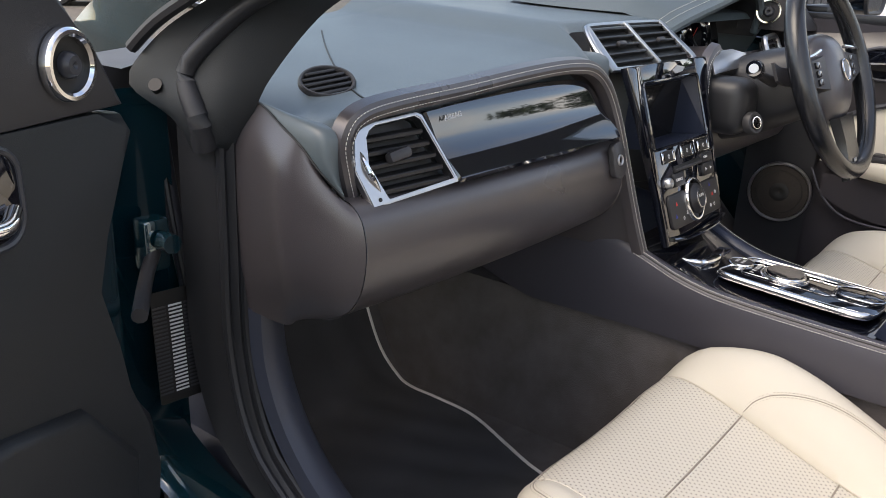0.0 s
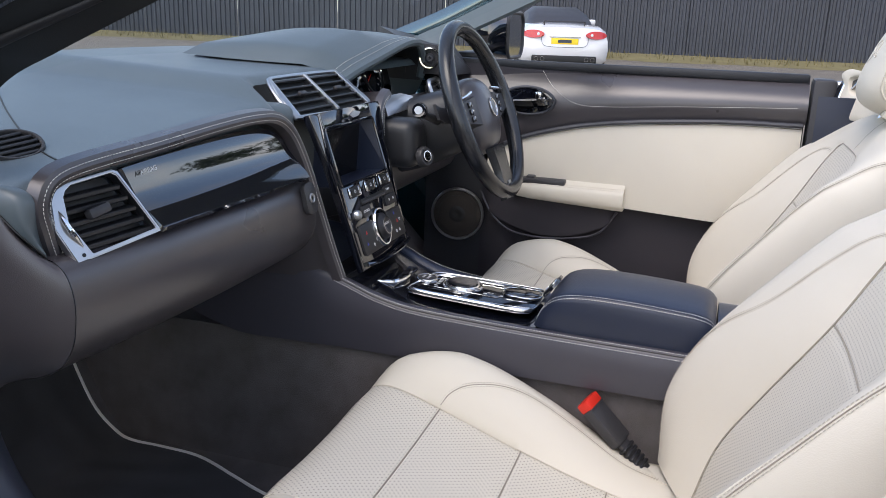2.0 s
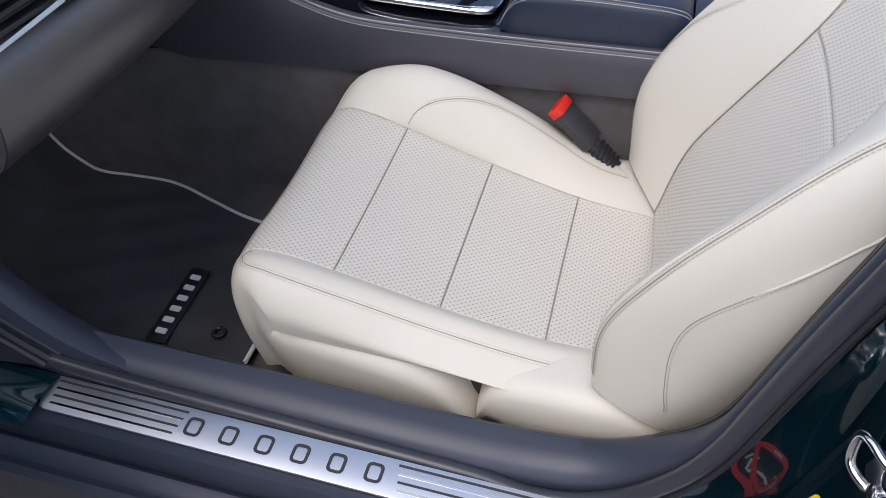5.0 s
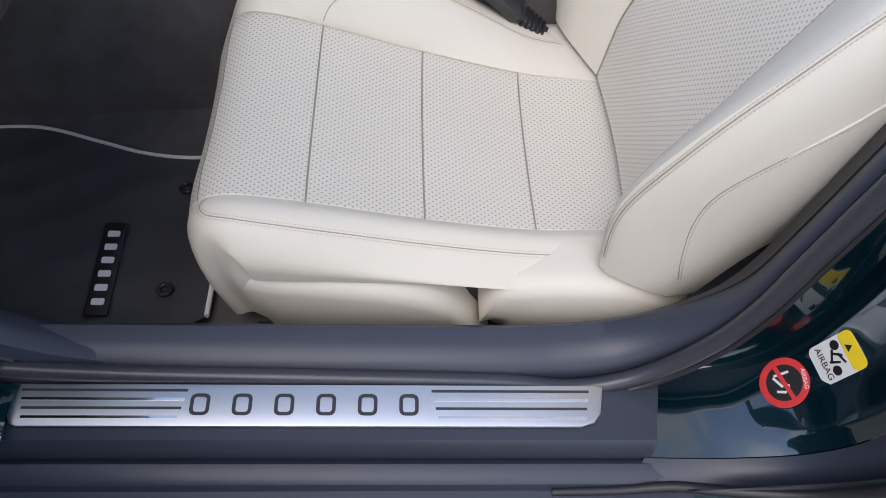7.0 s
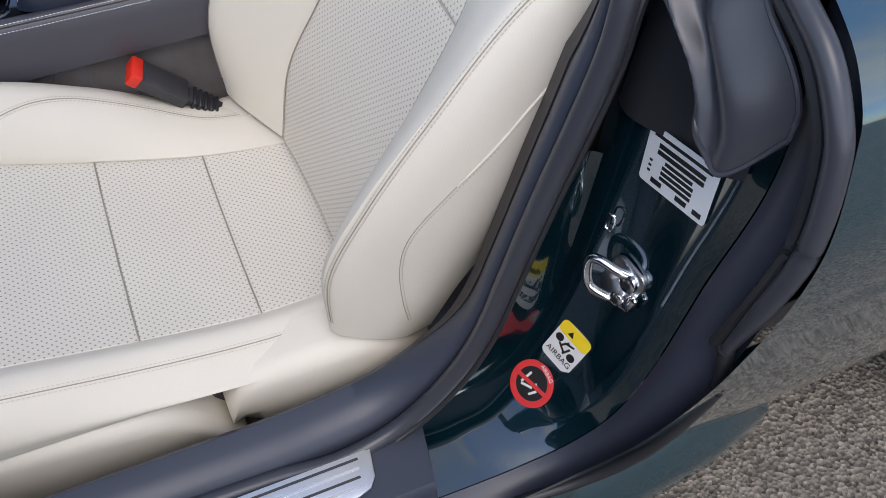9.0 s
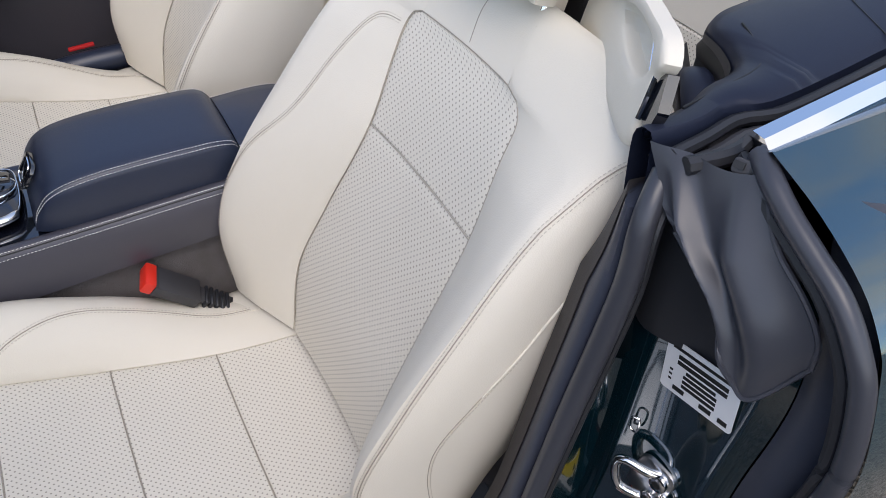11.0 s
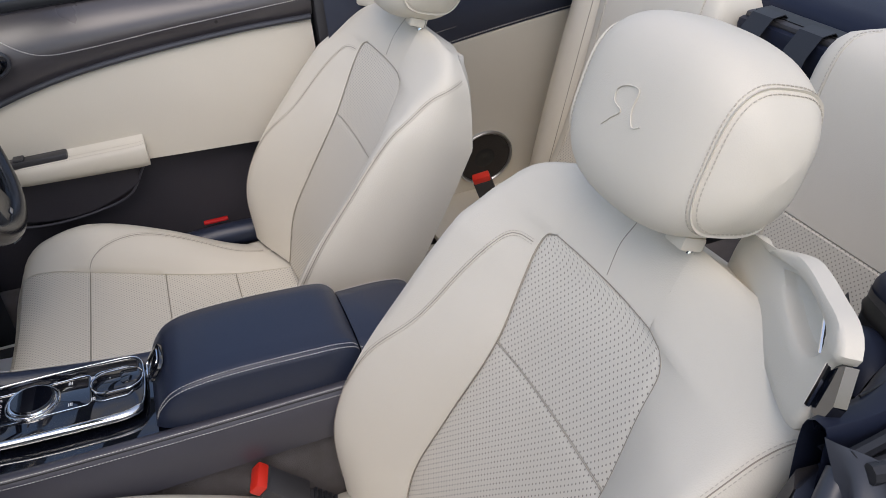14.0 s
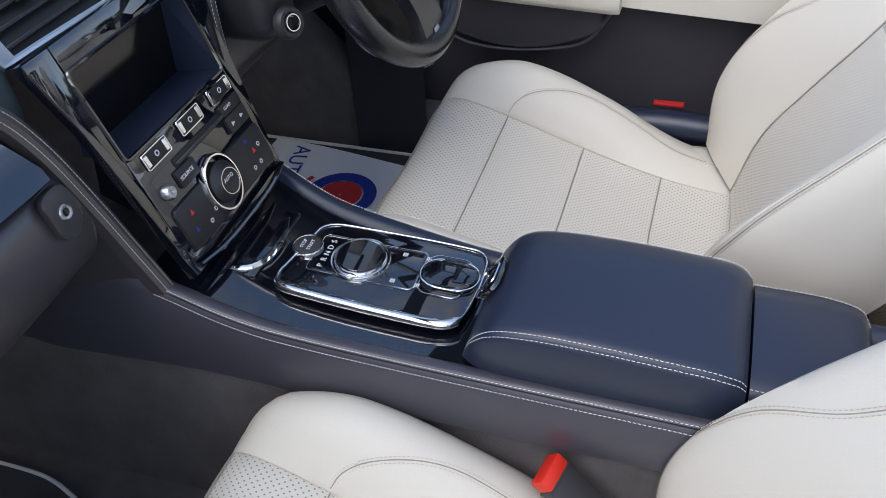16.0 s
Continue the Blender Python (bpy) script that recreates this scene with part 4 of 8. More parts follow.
def armrest():
    ob = thing("armrest", "blue-black leather armrest lid on the console", "armrest")
    rings = []
    n = 44
    for k in range(n + 1):
        q = k / n
        y = 0.205 - 0.268 * q
        hz = hermite([0, 0.03, 0.10, 0.22, 0.45, 0.8, 0.91, 0.97, 1.0], [0.012, 0.032, 0.055, 0.066, 0.069, 0.065, 0.062, 0.056, 0.046], q)
        w = hermite([0, 0.04, 0.12, 0.3, 0.93, 1.0], [0.070, 0.078, 0.084, 0.086, 0.085, 0.080], q)
        z0 = console_z(y) - 0.002
        sec = [(-1.0, 0.0), (-1.02, 0.4), (-1.01, 0.78), (-0.985, 0.87), (-0.94, 0.93), (-0.82, 0.965), (-0.55, 0.985), (-0.2, 1.0), (0.2, 1.0), (0.55, 0.98), (0.80, 0.93), (0.92, 0.84), (0.975, 0.74), (1.0, 0.62), (1.01, 0.35), (1.0, 0.0)]
        rings.append([V((-0.029 + w * a, y - 0.004 * b * (1 - q), z0 + hz * b)) for a, b in sec])
    lid = part("lid", skin(rings), M_NAVY, ob, smooth=50)
    bm = bmesh.new()
    for s, idx in ((-1, 3), (1, 12)):
        for row in (idx, idx + (1 if s < 0 else -1)):
            pts = [r[row] + V((s * 0.001, 0, 0.0008)) for r in rings]
            stitches(pts, 0.0030, 0.0016, 0.00042, bm=bm)
    part("stitching", bm, M_WHITETHREAD, lid, "white twin stitching", smooth=0)
    m = basis((-0.026, 0.1905, 0.672), (-1, 0, 0), (0, -0.62, 0.78))
    part("release_recess", plate(rounded(0.052, 0.036, 0.012), 0.005, 0.001), M_GLOSS, lid, m=m)
    part("release_trim", tube([(x, y, 0.0055) for x, y in rounded(0.030, 0.028, 0.006, 4, 0, -0.001)], 0.0012, 6, loop=True), M_CHROME, lid, "chrome edged release button", m=m)
    # fixed rear part
    rings = []
    for k in range(21):
        q = k / 20
        y = -0.066 - 0.115 * q
        hz = hermite([0, 0.7, 0.9, 1.0], [0.042, 0.040, 0.034, 0.012], q)
        w = hermite([0, 0.6, 1.0], [0.078, 0.078, 0.070], q)
        z0 = console_z(y) - 0.002
        sec = [(-1.0, 0.0), (-1.015, 0.3), (-0.985, 0.65), (-0.9, 0.84), (-0.6, 0.96), (0, 1.0), (0.6, 0.96), (0.9, 0.84), (0.985, 0.65), (1.015, 0.3), (1.0, 0.0)]
        rings.append([V((-0.030 + w * a, y, z0 + hz * b)) for a, b in sec])
    rear = part("rear_section", skin(rings), M_NAVY, ob, smooth=50)
    bm = bmesh.new()
    for row in (2, 3, 8, 7):
        stitches([r[row] + V((0, 0, 0.001)) for r in rings], 0.0030, 0.0016, 0.00042, bm=bm)
    part("stitching", bm, M_WHITETHREAD, rear, smooth=0)


armrest()

# ---- dashboard ----
def brow_z(x):
    return hermite([-0.70, -0.66, -0.55, -0.36, -0.25, -0.15, 0.0], [0.890, 0.920, 0.929, 0.943, 0.946, 0.950, 0.952], x)


def dash_back(x):
    return 1.10 - 0.45 * abs(x) ** 2.2


def dashboard():
    ob = thing("dashboard", "charcoal leather dashboard with white stitching and black lacquer trim", "dashboard")

    def top(u, v):
        """u: metres across, v: 0 at the stitched brow, 1 at the windscreen."""
        q = min(1.0, max(0.0, (u + 0.205) / 0.075))
        q = q * q * (3 - 2 * q)
        y0 = 0.592 + 0.02 * max(0, (-u - 0.60) / 0.1) ** 2 + 0.082 * q
        yb = dash_back(u)
        zb = brow_z(u) * (1 - q) + 0.984 * q
        y = y0 + (yb - y0) * v
        mound = 0.014 * math.exp(-((u + 0.10) / 0.16) ** 2) * min(1, v * 5) * (1 - q)
        drop = -0.030 * max(0, (-u - 0.45) / 0.25) ** 2 * min(1.0, v * 4)
        round_off = -0.013 * (1 - min(1.0, v / 0.05)) ** 2
        return V((u, y, zb + 0.004 + 0.022 * v + mound + drop + round_off))
    pad = part("top_pad", patch(top, -0.672, 0.66, 0, 1, 110, 36, edges=""), M_DASH, ob, "grey-green charcoal leather top")
    bm = bmesh.new()
    tube([V(top(-0.36 - 0.25 * q - 0.02 * math.sin(math.pi * q), (0.955 - 0.35 * q - 0.592) / (dash_back(0.36 + 0.25 * q) - 0.592))) + V((0, 0, 0.0004)) for q in [k / 30 for k in range(31)]], 0.0012, 6, bm=bm)
    part("seam", bm, M_INK, pad)
    # side demister grille
    c = V((-0.575, 0.712, 0)); c.z = top(-0.575, (0.712 - 0.592) / (dash_back(-0.575) - 0.592)).z
    gm = basis(c + V((-0.004, -0.004, 0.004)), (0.93, -0.28, 0.12), (0.12, 0.85, 0.42))
    gr = part("demister_grille", ring(0.028, 0.033, 0.006, 36, sx=1.0, sy=0.85), M_PLASTIC, ob, "oval black demister grille", m=gm)
    part("grille_well", plate(circle(0.029, 30), 0.001), M_INK, gr, m=Matrix.Diagonal((1.0, 0.85, 1, 1)))
    for k in range(5):
        y = -0.018 + 0.009 * k
        w = 0.028 * math.sqrt(max(0.05, 1 - (y / 0.0245) ** 2))
        part("slat", box(-w, w, y - 0.0022, y + 0.0022, 0.001, 0.0046, 0.001, 1), M_SLAT, gr)
    part("vent_shoulder", box(-0.192, -0.118, 0.602, 0.70, 0.86, 0.952, 0.02, 3), M_DASH, ob)
    # stitched edge of the brow, bending down beside the centre stack
    edge = curve_through([(-0.648, 0.598, 0.842), (-0.662, 0.592, 0.875), (-0.667, 0.590, 0.900), (-0.655, 0.589, 0.920), (-0.62, 0.588, 0.929), (-0.50, 0.586, 0.936), (-0.36, 0.586, 0.944), (-0.27, 0.586, 0.945), (-0.215, 0.585, 0.938), (-0.180, 0.582, 0.915), (-0.158, 0.573, 0.87), (-0.140, 0.560, 0.80), (-0.126, 0.542, 0.72), (-0.119, 0.527, 0.668)], 120)
    roll = part("stitched_edge", sweep(edge, [(-0.0115, 0.010), (-0.009, -0.004), (0.0, -0.008), (0.009, -0.004), (0.0115, 0.010)], up=(0, 1, 0)), M_DARK, ob, "leather edge with white twin stitching")
    bm = bmesh.new()
    for off in (-0.0045, 0.0045):
        pts = []
        for i, p in enumerate(edge):
            d = (edge[min(i + 1, 119)] - edge[max(i - 1, 0)]).normalized()
            s = d.cross(V((0, 1, 0))).normalized()
            pts.append(p + s * off + V((0, -0.0072, 0)))
        stitches(pts, 0.0030, 0.0016, 0.00042, bm=bm)
    part("stitching", bm, M_WHITETHREAD, roll, smooth=0)
    # body behind the lacquer panel
    def fascia(u, v):
        x = -0.66 + 0.52 * u
        deep = 0.035 * min(1.0, max(0.0, (-x - 0.52) / 0.02))
        return V((x, 0.628 + deep - 0.010 * math.sin(math.pi * v), 0.838 + (brow_z(x) - 0.012 - 0.838) * v))
    part("fascia", patch(fascia, 0, 1, 0, 1, 60, 8, edges=""), M_DASH, ob)
    # lacquer panel with its tapered end
    up_line = curve_through([(-0.548, 0.918), (-0.45, 0.923), (-0.34, 0.928), (-0.27, 0.928), (-0.225, 0.924), (-0.195, 0.908), (-0.178, 0.880), (-0.170, 0.852)], 40)
    lo_line = curve_through([(-0.528, 0.846), (-0.40, 0.846), (-0.28, 0.845), (-0.20, 0.845), (-0.171, 0.846)], 40)

    def lacquer(u, v):
        k = min(1.0, max(0.0, u)) * 38.999
        i = int(k)
        a = V(lo_line[i]).lerp(V(lo_line[i + 1]), k - i)
        b = V(up_line[i]).lerp(V(up_line[i + 1]), k - i)
        p = a.lerp(b, v)
        return V((p.x, hermite([0.845, 0.852, 0.862, 0.872, 0.885, 0.90, 0.915, 0.93], [0.553, 0.559, 0.568, 0.576, 0.5835, 0.588, 0.5925, 0.601], p.y), p.y))
    part("lacquer_panel", patch(lacquer, 0, 1, 0, 1, 40, 12, groove=0.004, border=0.3), M_GLOSS, ob, "piano black lacquer trim")
    text_mesh("word", "AIRBAG", 0.0085, M_LETTER, basis((-0.508, 0.5858, 0.909), (1, 0.0, 0.07), (0, 0.36, 0.93)), ob)
    # glovebox
    def glove(u, v):
        x = -0.670 + 0.525 * u
        y, z = hermite([0, 0.08, 0.25, 0.5, 0.75, 0.92, 1.0], [(0.592, 0.846), (0.570, 0.843), (0.553, 0.826), (0.548, 0.788), (0.562, 0.742), (0.600, 0.713), (0.66, 0.702)], v)
        y += 0.010 * (2 * u - 1) ** 2
        return V((x, y, z - 0.006 * u))
    gb = part("glovebox_lid", patch(glove, 0, 1, 0, 1, 24, 26, edges="lr", groove=0.0012, border=0.06), M_DARK, ob, "brown-black glovebox lid")
    lm = basis((-0.179, 0.556, 0.813), (1, 0, 0.0), (0, 0.2, 1))
    part("latch_plate", plate(rounded(0.034, 0.050, 0.012, 5), 0.008, 0.003), M_PLASTIC, gb, m=lm)
    part("lock", ring(0.004, 0.0078, 0.003, 20, m=Matrix.Translation((0, 0, 0.0075))), M_ALU, gb, "round metal lock", m=lm)
    part("keyway", box(-0.0008, 0.0008, -0.004, 0.004, 0.0080, 0.0092), M_INK, gb, m=lm)
    # underside
    part("under_panel", patch(lambda u, v: V((-0.66 + 0.56 * u, 0.655 + 0.30 * v, 0.703 + 0.02 * v)), 0, 1, 0, 1, 6, 6, edges=""), M_PLASTIC, ob)
    # rounded end by the door
    seam = [(-0.672, 0.80, 0.944), (-0.682, 0.74, 0.938), (-0.687, 0.685, 0.926), (-0.692, 0.65, 0.911), (-0.694, 0.62, 0.896), (-0.690, 0.598, 0.874), (-0.674, 0.582, 0.848)]
    seam_pts = curve_through(seam, 60)

    def on_seam(v):
        k = min(58.999, max(0.0, v * 59))
        return seam_pts[int(k)].lerp(seam_pts[int(k) + 1], k - int(k))

    def end_cap(u, v):
        """u falls from the pad's seam to the foot, v runs from the screen to the glovebox."""
        ks = [0, 0.4, 0.65, 0.85, 1.0]
        a = on_seam(v)
        b = V(hermite(ks, [(-0.690, 0.80, 0.895), (-0.699, 0.70, 0.880), (-0.706, 0.645, 0.862), (-0.702, 0.605, 0.832), (-0.685, 0.580, 0.805)], v))
        c = V(hermite(ks, [(-0.690, 0.80, 0.79), (-0.699, 0.70, 0.78), (-0.706, 0.645, 0.770), (-0.702, 0.610, 0.757), (-0.685, 0.585, 0.747)], v))
        d = V(hermite(ks, [(-0.690, 0.80, 0.70), (-0.690, 0.71, 0.697), (-0.686, 0.665, 0.695), (-0.677, 0.648, 0.696), (-0.660, 0.645, 0.700)], v))
        p = V(hermite([0, 0.34, 0.70, 1.0], [a, b, c, d], u))
        w = min(1.0, max(0.0, (v - 0.66) / 0.34))
        return p.lerp(V(glove(0, u)), w * w * (3 - 2 * w))
    part("end_cap", patch(end_cap, 0, 1, 0, 1, 44, 56, edges="l", groove=0.003, border=0.3), M_DARK, ob, "brown-black rounded dashboard end")

    def pad_edge(y):
        return V(top(-0.664, max(0.0, (y - 0.595) / (dash_back(0.664) - 0.595))))
    corner = [pad_edge(0.80), pad_edge(0.74), pad_edge(0.69), pad_edge(0.65), V((-0.671, 0.612, 0.916))] + [edge[k] + V((-0.011, 0.0, 0.0)) for k in (10, 5, 0)]
    corner_pts = curve_through(corner, 60)

    def shoulder(u, v):
        """The leather band between the pad's stitched corner and the seam of the end."""
        k = min(58.999, max(0.0, v * 59))
        p = corner_pts[int(k)].lerp(corner_pts[int(k) + 1], k - int(k))
        return p.lerp(on_seam(v), u) + V((-0.5, -0.4, 0.6)) * (0.013 * math.sin(math.pi * u))
    part("pad_shoulder", patch(shoulder, 0, 1, 0, 1, 12, 48, edges=""), M_DASH, ob, "charcoal leather band round the pad's corner")
    part("seam", tube([on_seam(k / 50) + V((-0.001, 0, 0.001)) for k in range(51)], 0.0012, 6), M_INK, ob)
    # leather cheeks of the centre stack
    for s in (-1, 1):
        def cheek(u, v, s=s):
            p = edge[int(70 + 49 * v)]
            q = V((s * (0.150 + 0.02 * (1 - v)), 0.80, 0.925 - 0.25 * v))
            a = V((s * (abs(p.x) - (0.012 if s > 0 else 0.0)), p.y + 0.004, p.z))
            r = a.lerp(q, u)
            return r + V((s * 0.012 * math.sin(math.pi * u), 0, 0))
        part("stack_cheek", patch(cheek, 0, 1, 0, 1, 10, 16, edges=""), M_DARK, ob)
    mirror_edge = [V((-p.x - 0.012, p.y, p.z)) for p in edge[74:]]
    r2 = part("stitched_edge", sweep(mirror_edge, [(-0.0115, 0.010), (-0.009, -0.004), (0.0, -0.008), (0.009, -0.004), (0.0115, 0.010)], up=(0, 1, 0)), M_DARK, ob)
    bm = bmesh.new()
    for off in (-0.0045, 0.0045):
        stitches([p + V((off, -0.0072, 0)) for p in mirror_edge], 0.0030, 0.0016, 0.00042, bm=bm)
    part("stitching", bm, M_WHITETHREAD, r2, smooth=0)
    # driver's side lower panel and knee bolster
    def knee(u, v):
        x = 0.14 + 0.52 * u
        y, z = hermite([0, 0.2, 0.5, 0.8, 1.0], [(0.62, 0.92), (0.60, 0.86), (0.585, 0.79), (0.60, 0.73), (0.68, 0.70)], v)
        return V((x, y, z))
    part("knee_panel", patch(knee, 0, 1, 0, 1, 12, 14, edges=""), M_DARK, ob)
    return ob


dashboard()


def side_vent():
    ob = thing("side_air_vent", "black slatted air vent in a satin aluminium frame", "air vent", "air vents")
    m = basis((-0.592, 0.586, 0.872), (1, -0.14, 0.03), (0, 0.38, 0.92))
    outer = [(-0.056, 0.030), (-0.064, 0.0), (-0.053, -0.041), (0.064, -0.034), (0.064, -0.030), (0.037, 0.042), (0.030, 0.046), (-0.030, 0.043), (-0.048, 0.038)]
    inner = [(-0.040, 0.029), (-0.045, 0.002), (-0.031, -0.0355), (0.0585, -0.0295), (0.0585, -0.0275), (0.0335, 0.038), (0.027, 0.0425), (-0.026, 0.0395), (-0.035, 0.035)]
    bm = bmesh.new()
    for z0, z1 in ((0.0, 0.009),):
        o0, o1 = [bm.verts.new((x, y, z0)) for x, y in outer], [bm.verts.new((x, y, z1)) for x, y in outer]
        i0, i1 = [bm.verts.new((x, y, z0 - 0.004)) for x, y in inner], [bm.verts.new((x, y, z1)) for x, y in inner]
        n = len(outer)
        for k in range(n):
            j = (k + 1) % n
            bm.faces.new((o0[k], o0[j], o1[j], o1[k]))
            bm.faces.new((o1[k], o1[j], i1[j], i1[k]))
            bm.faces.new((i1[k], i1[j], i0[j], i0[k]))
    bmesh.ops.bevel(bm, geom=[e for e in bm.edges if all(v.co.z > 0.008 for v in e.verts)], offset=0.0012, segments=2, affect="EDGES")
    part("frame", bm, M_ALU, ob, "satin aluminium frame", m=m)
    part("well", plate(inner, 0.001, m=Matrix.Translation((0, 0, -0.012))), M_INK, ob, m=m)
    for k in range(5):
        y = 0.027 - 0.0135 * k
        x0 = -0.043 + 0.011 * max(0, k - 2.0) / 2
        x1 = 0.036 + 0.0052 * k
        part("slat", box(x0, x1, -0.0028, 0.0028, -0.012, 0.005, 0.0012, 1), M_SLAT, ob, m=m @ Matrix.Translation((0, y, 0)) @ Matrix.Rotation(radians(18), 4, "X"))
    part("thumb_tab", box(-0.015, 0.015, -0.006, 0.006, 0.002, 0.014, 0.004), M_PLASTIC, ob, m=m @ Matrix.Translation((-0.006, 0.006, 0)) @ Matrix.Rotation(radians(8), 4, "Z"))
    part("thumb_wheel", tube(curve_through([(-0.052, 0.016, 0.008), (-0.050, -0.004, 0.012), (-0.040, -0.026, 0.008)], 10), [0.0012, 0.002, 0.0025, 0.0028, 0.003, 0.003, 0.0028, 0.0025, 0.002, 0.0012], 8), M_CHROME, ob, "bright thumb wheel", m=m)
    part("screw_dot", plate(circle(0.0022, 10, -0.043, -0.034), 0.0006, m=Matrix.Translation((0, 0, 0.009))), M_INK, ob, m=m)


side_vent()


def centre_vents():
    ob = thing("centre_air_vents", "pair of black slatted vents in one satin aluminium frame", "air vent", "air vents")
    m = basis((0.012, 0.634, 0.9555), (1, 0, 0), (0, 0.78, 0.63))
    hw, hh = 0.142, 0.044
    outer = [(-hw, -hh), (hw, -hh), (hw + 0.002, 0.0), (hw - 0.004, hh - 0.004), (hw - 0.018, hh), (-hw + 0.045, hh), (-hw + 0.028, hh - 0.005), (-hw + 0.006, 0.0)]
    part("backing", plate([(x * 0.97, y * 0.95) for x, y in outer], 0.004, 0.001, m=Matrix.Translation((0, 0, -0.009))), M_INK, ob, m=m)
    loop = curve_through([(x, y, 0.0) for x, y in outer] + [(*outer[0], 0)], 70)[:-1]
    bm = tube(loop, 0.0038, 8, loop=True)
    part("frame", bm, M_ALU, ob, "satin aluminium frame", m=m)
    part("divider", box(0.005, 0.013, -hh, hh, -0.006, 0.005, 0.002), M_ALU, ob, m=m)
    part("side_blade", plate([(-hw, -hh), (-hw + 0.014, -hh), (-hw + 0.036, hh - 0.004), (-hw + 0.027, hh - 0.006), (-hw + 0.006, 0)], 0.004, 0.001), M_ALU, ob, m=m)
    part("side_blade", plate([(hw - 0.010, -hh), (hw, -hh), (hw + 0.002, 0), (hw - 0.006, hh - 0.004), (hw - 0.014, hh - 0.002)], 0.004, 0.001), M_ALU, ob, m=m)
    for x0, x1 in ((-hw + 0.016, 0.004), (0.014, hw - 0.010)):
        for k in range(5):
            y = -hh + 0.012 + 0.0165 * k
            sh = 0.018 * (y + hh) / (2 * hh) if x0 < 0 else 0.0
            part("slat", box(x0 + sh, x1, -0.002, 0.002, -0.010, 0.003, 0.001, 1), M_SLAT, ob, m=m @ Matrix.Translation((0, y, 0)) @ Matrix.Rotation(radians(15), 4, "X"))
        part("thumb_tab", box((x0 + x1) / 2 - 0.012, (x0 + x1) / 2 + 0.012, -0.004, 0.004, 0.001, 0.008, 0.002), M_PLASTIC, ob, m=m)


centre_vents()


def centre_stack():
    ob = thing("centre_stack", "piano black centre stack with a recessed dark screen and buttons", "centre stack")
    m = basis((-0.002, 0.541, 0.803), (1, 0, 0), (0, 0.31, 0.95))
    # frame round the recess, as four lacquered strips
    rec = (-0.100, 0.088, 0.012, 0.110)
    part("left_strip", plate([(-0.108, -0.130), (rec[0], -0.130), (rec[0], 0.136), (-0.135, 0.136), (-0.135, 0.125), (-0.122, 0.06), (-0.112, -0.06)], 0.012, 0.003), M_GLOSS, ob, m=m)
    part("right_strip", plate([(rec[1], -0.130), (0.098, -0.130), (0.101, -0.06), (0.112, 0.06), (0.134, 0.125), (0.136, 0.136), (rec[1], 0.136)], 0.012, 0.003), M_GLOSS, ob, m=m)
    part("top_strip", plate([(rec[0], rec[3]), (rec[1], rec[3]), (rec[1], 0.136), (rec[0], 0.136)], 0.012, 0.002), M_GLOSS, ob, m=m)
    part("lower_panel", plate([(rec[0], -0.130), (rec[1], -0.130), (rec[1], rec[2]), (rec[0], rec[2])], 0.011, 0.002), M_GLOSS, ob, m=m)
    part("crest_mark", plate([(0.0, 0.122), (0.02, 0.128), (0.045, 0.124), (0.035, 0.118), (0.01, 0.116)], 0.001, m=Matrix.Translation((0, 0, 0.0122))), M_ALU, ob, m=m)
    # recess with the screen
    bm = bmesh.new()
    a = [(rec[0], rec[2]), (rec[1], rec[2]), (rec[1], rec[3]), (rec[0], rec[3])]
    fr = [bm.verts.new((x, y, 0.011)) for x, y in a]
    bk = [bm.verts.new((x * 0.93, y + 0.012 if y < 0.05 else y - 0.004, -0.045 if y < 0.05 else -0.012)) for x, y in a]
    for k in range(4):
        bm.faces.new((fr[k], fr[(k + 1) % 4], bk[(k + 1) % 4], bk[k]))
    part("recess", bm, M_NAVY, ob, "blue-black shelf below the screen", m=m, smooth=0)
    bm = bmesh.new()
    bm.faces.new([bm.verts.new(v) for v in ((rec[0] * 0.93, rec[2] + 0.012, -0.045), (rec[1] * 0.93, rec[2] + 0.012, -0.045), (rec[1] * 0.93, rec[3] - 0.004, -0.012), (rec[0] * 0.93, rec[3] - 0.004, -0.012))])
    part("screen", bm, M_GLASS_DARK, ob, "dark unlit touch screen", m=m, smooth=0)
    part("recess_trim", tube([(x, y, 0.012) for x, y in rounded(rec[1] - rec[0], rec[3] - rec[2], 0.006, 3, (rec[0] + rec[1]) / 2, (rec[2] + rec[3]) / 2)], 0.0022, 6, loop=True), M_GLOSS, ob, m=m)
    # three chrome framed buttons
    for x in (-0.062, 0.002, 0.064):
        b = part("framed_button", plate(rounded(0.040, 0.016, 0.002, 3, x, -0.002), 0.0022, 0.0008, m=Matrix.Translation((0, 0, 0.011))), M_INK, ob, m=m)
        part("button_frame", tube([(px, py, 0.0128) for px, py in rounded(0.041, 0.017, 0.002, 3, x, -0.002)], 0.0009, 6, loop=True), M_CHROME, b)
        for sx in (-0.0165, 0.0165):
            part("button_cheek", box(x + sx - 0.0028, x + sx + 0.0028, -0.0085, 0.0045, 0.0126, 0.0140, 0.0007, 1), M_CHROME, b)
        part("button_mark", ring(0.0022, 0.0032, 0.0004, 14, m=Matrix.Translation((x, -0.002, 0.0133))), M_LETTER, b)
    # disc slot and audio row
    part("disc_slot", plate(rounded(0.100, 0.010, 0.002, 2, 0.0, -0.024), 0.002, 0.0006, m=Matrix.Translation((0, 0, 0.011))), M_INK, ob, m=m)
    part("slot_flap", box(-0.048, 0.048, -0.0275, -0.0235, 0.0125, 0.015, 0.001, 1), M_PLASTIC, ob, m=m)
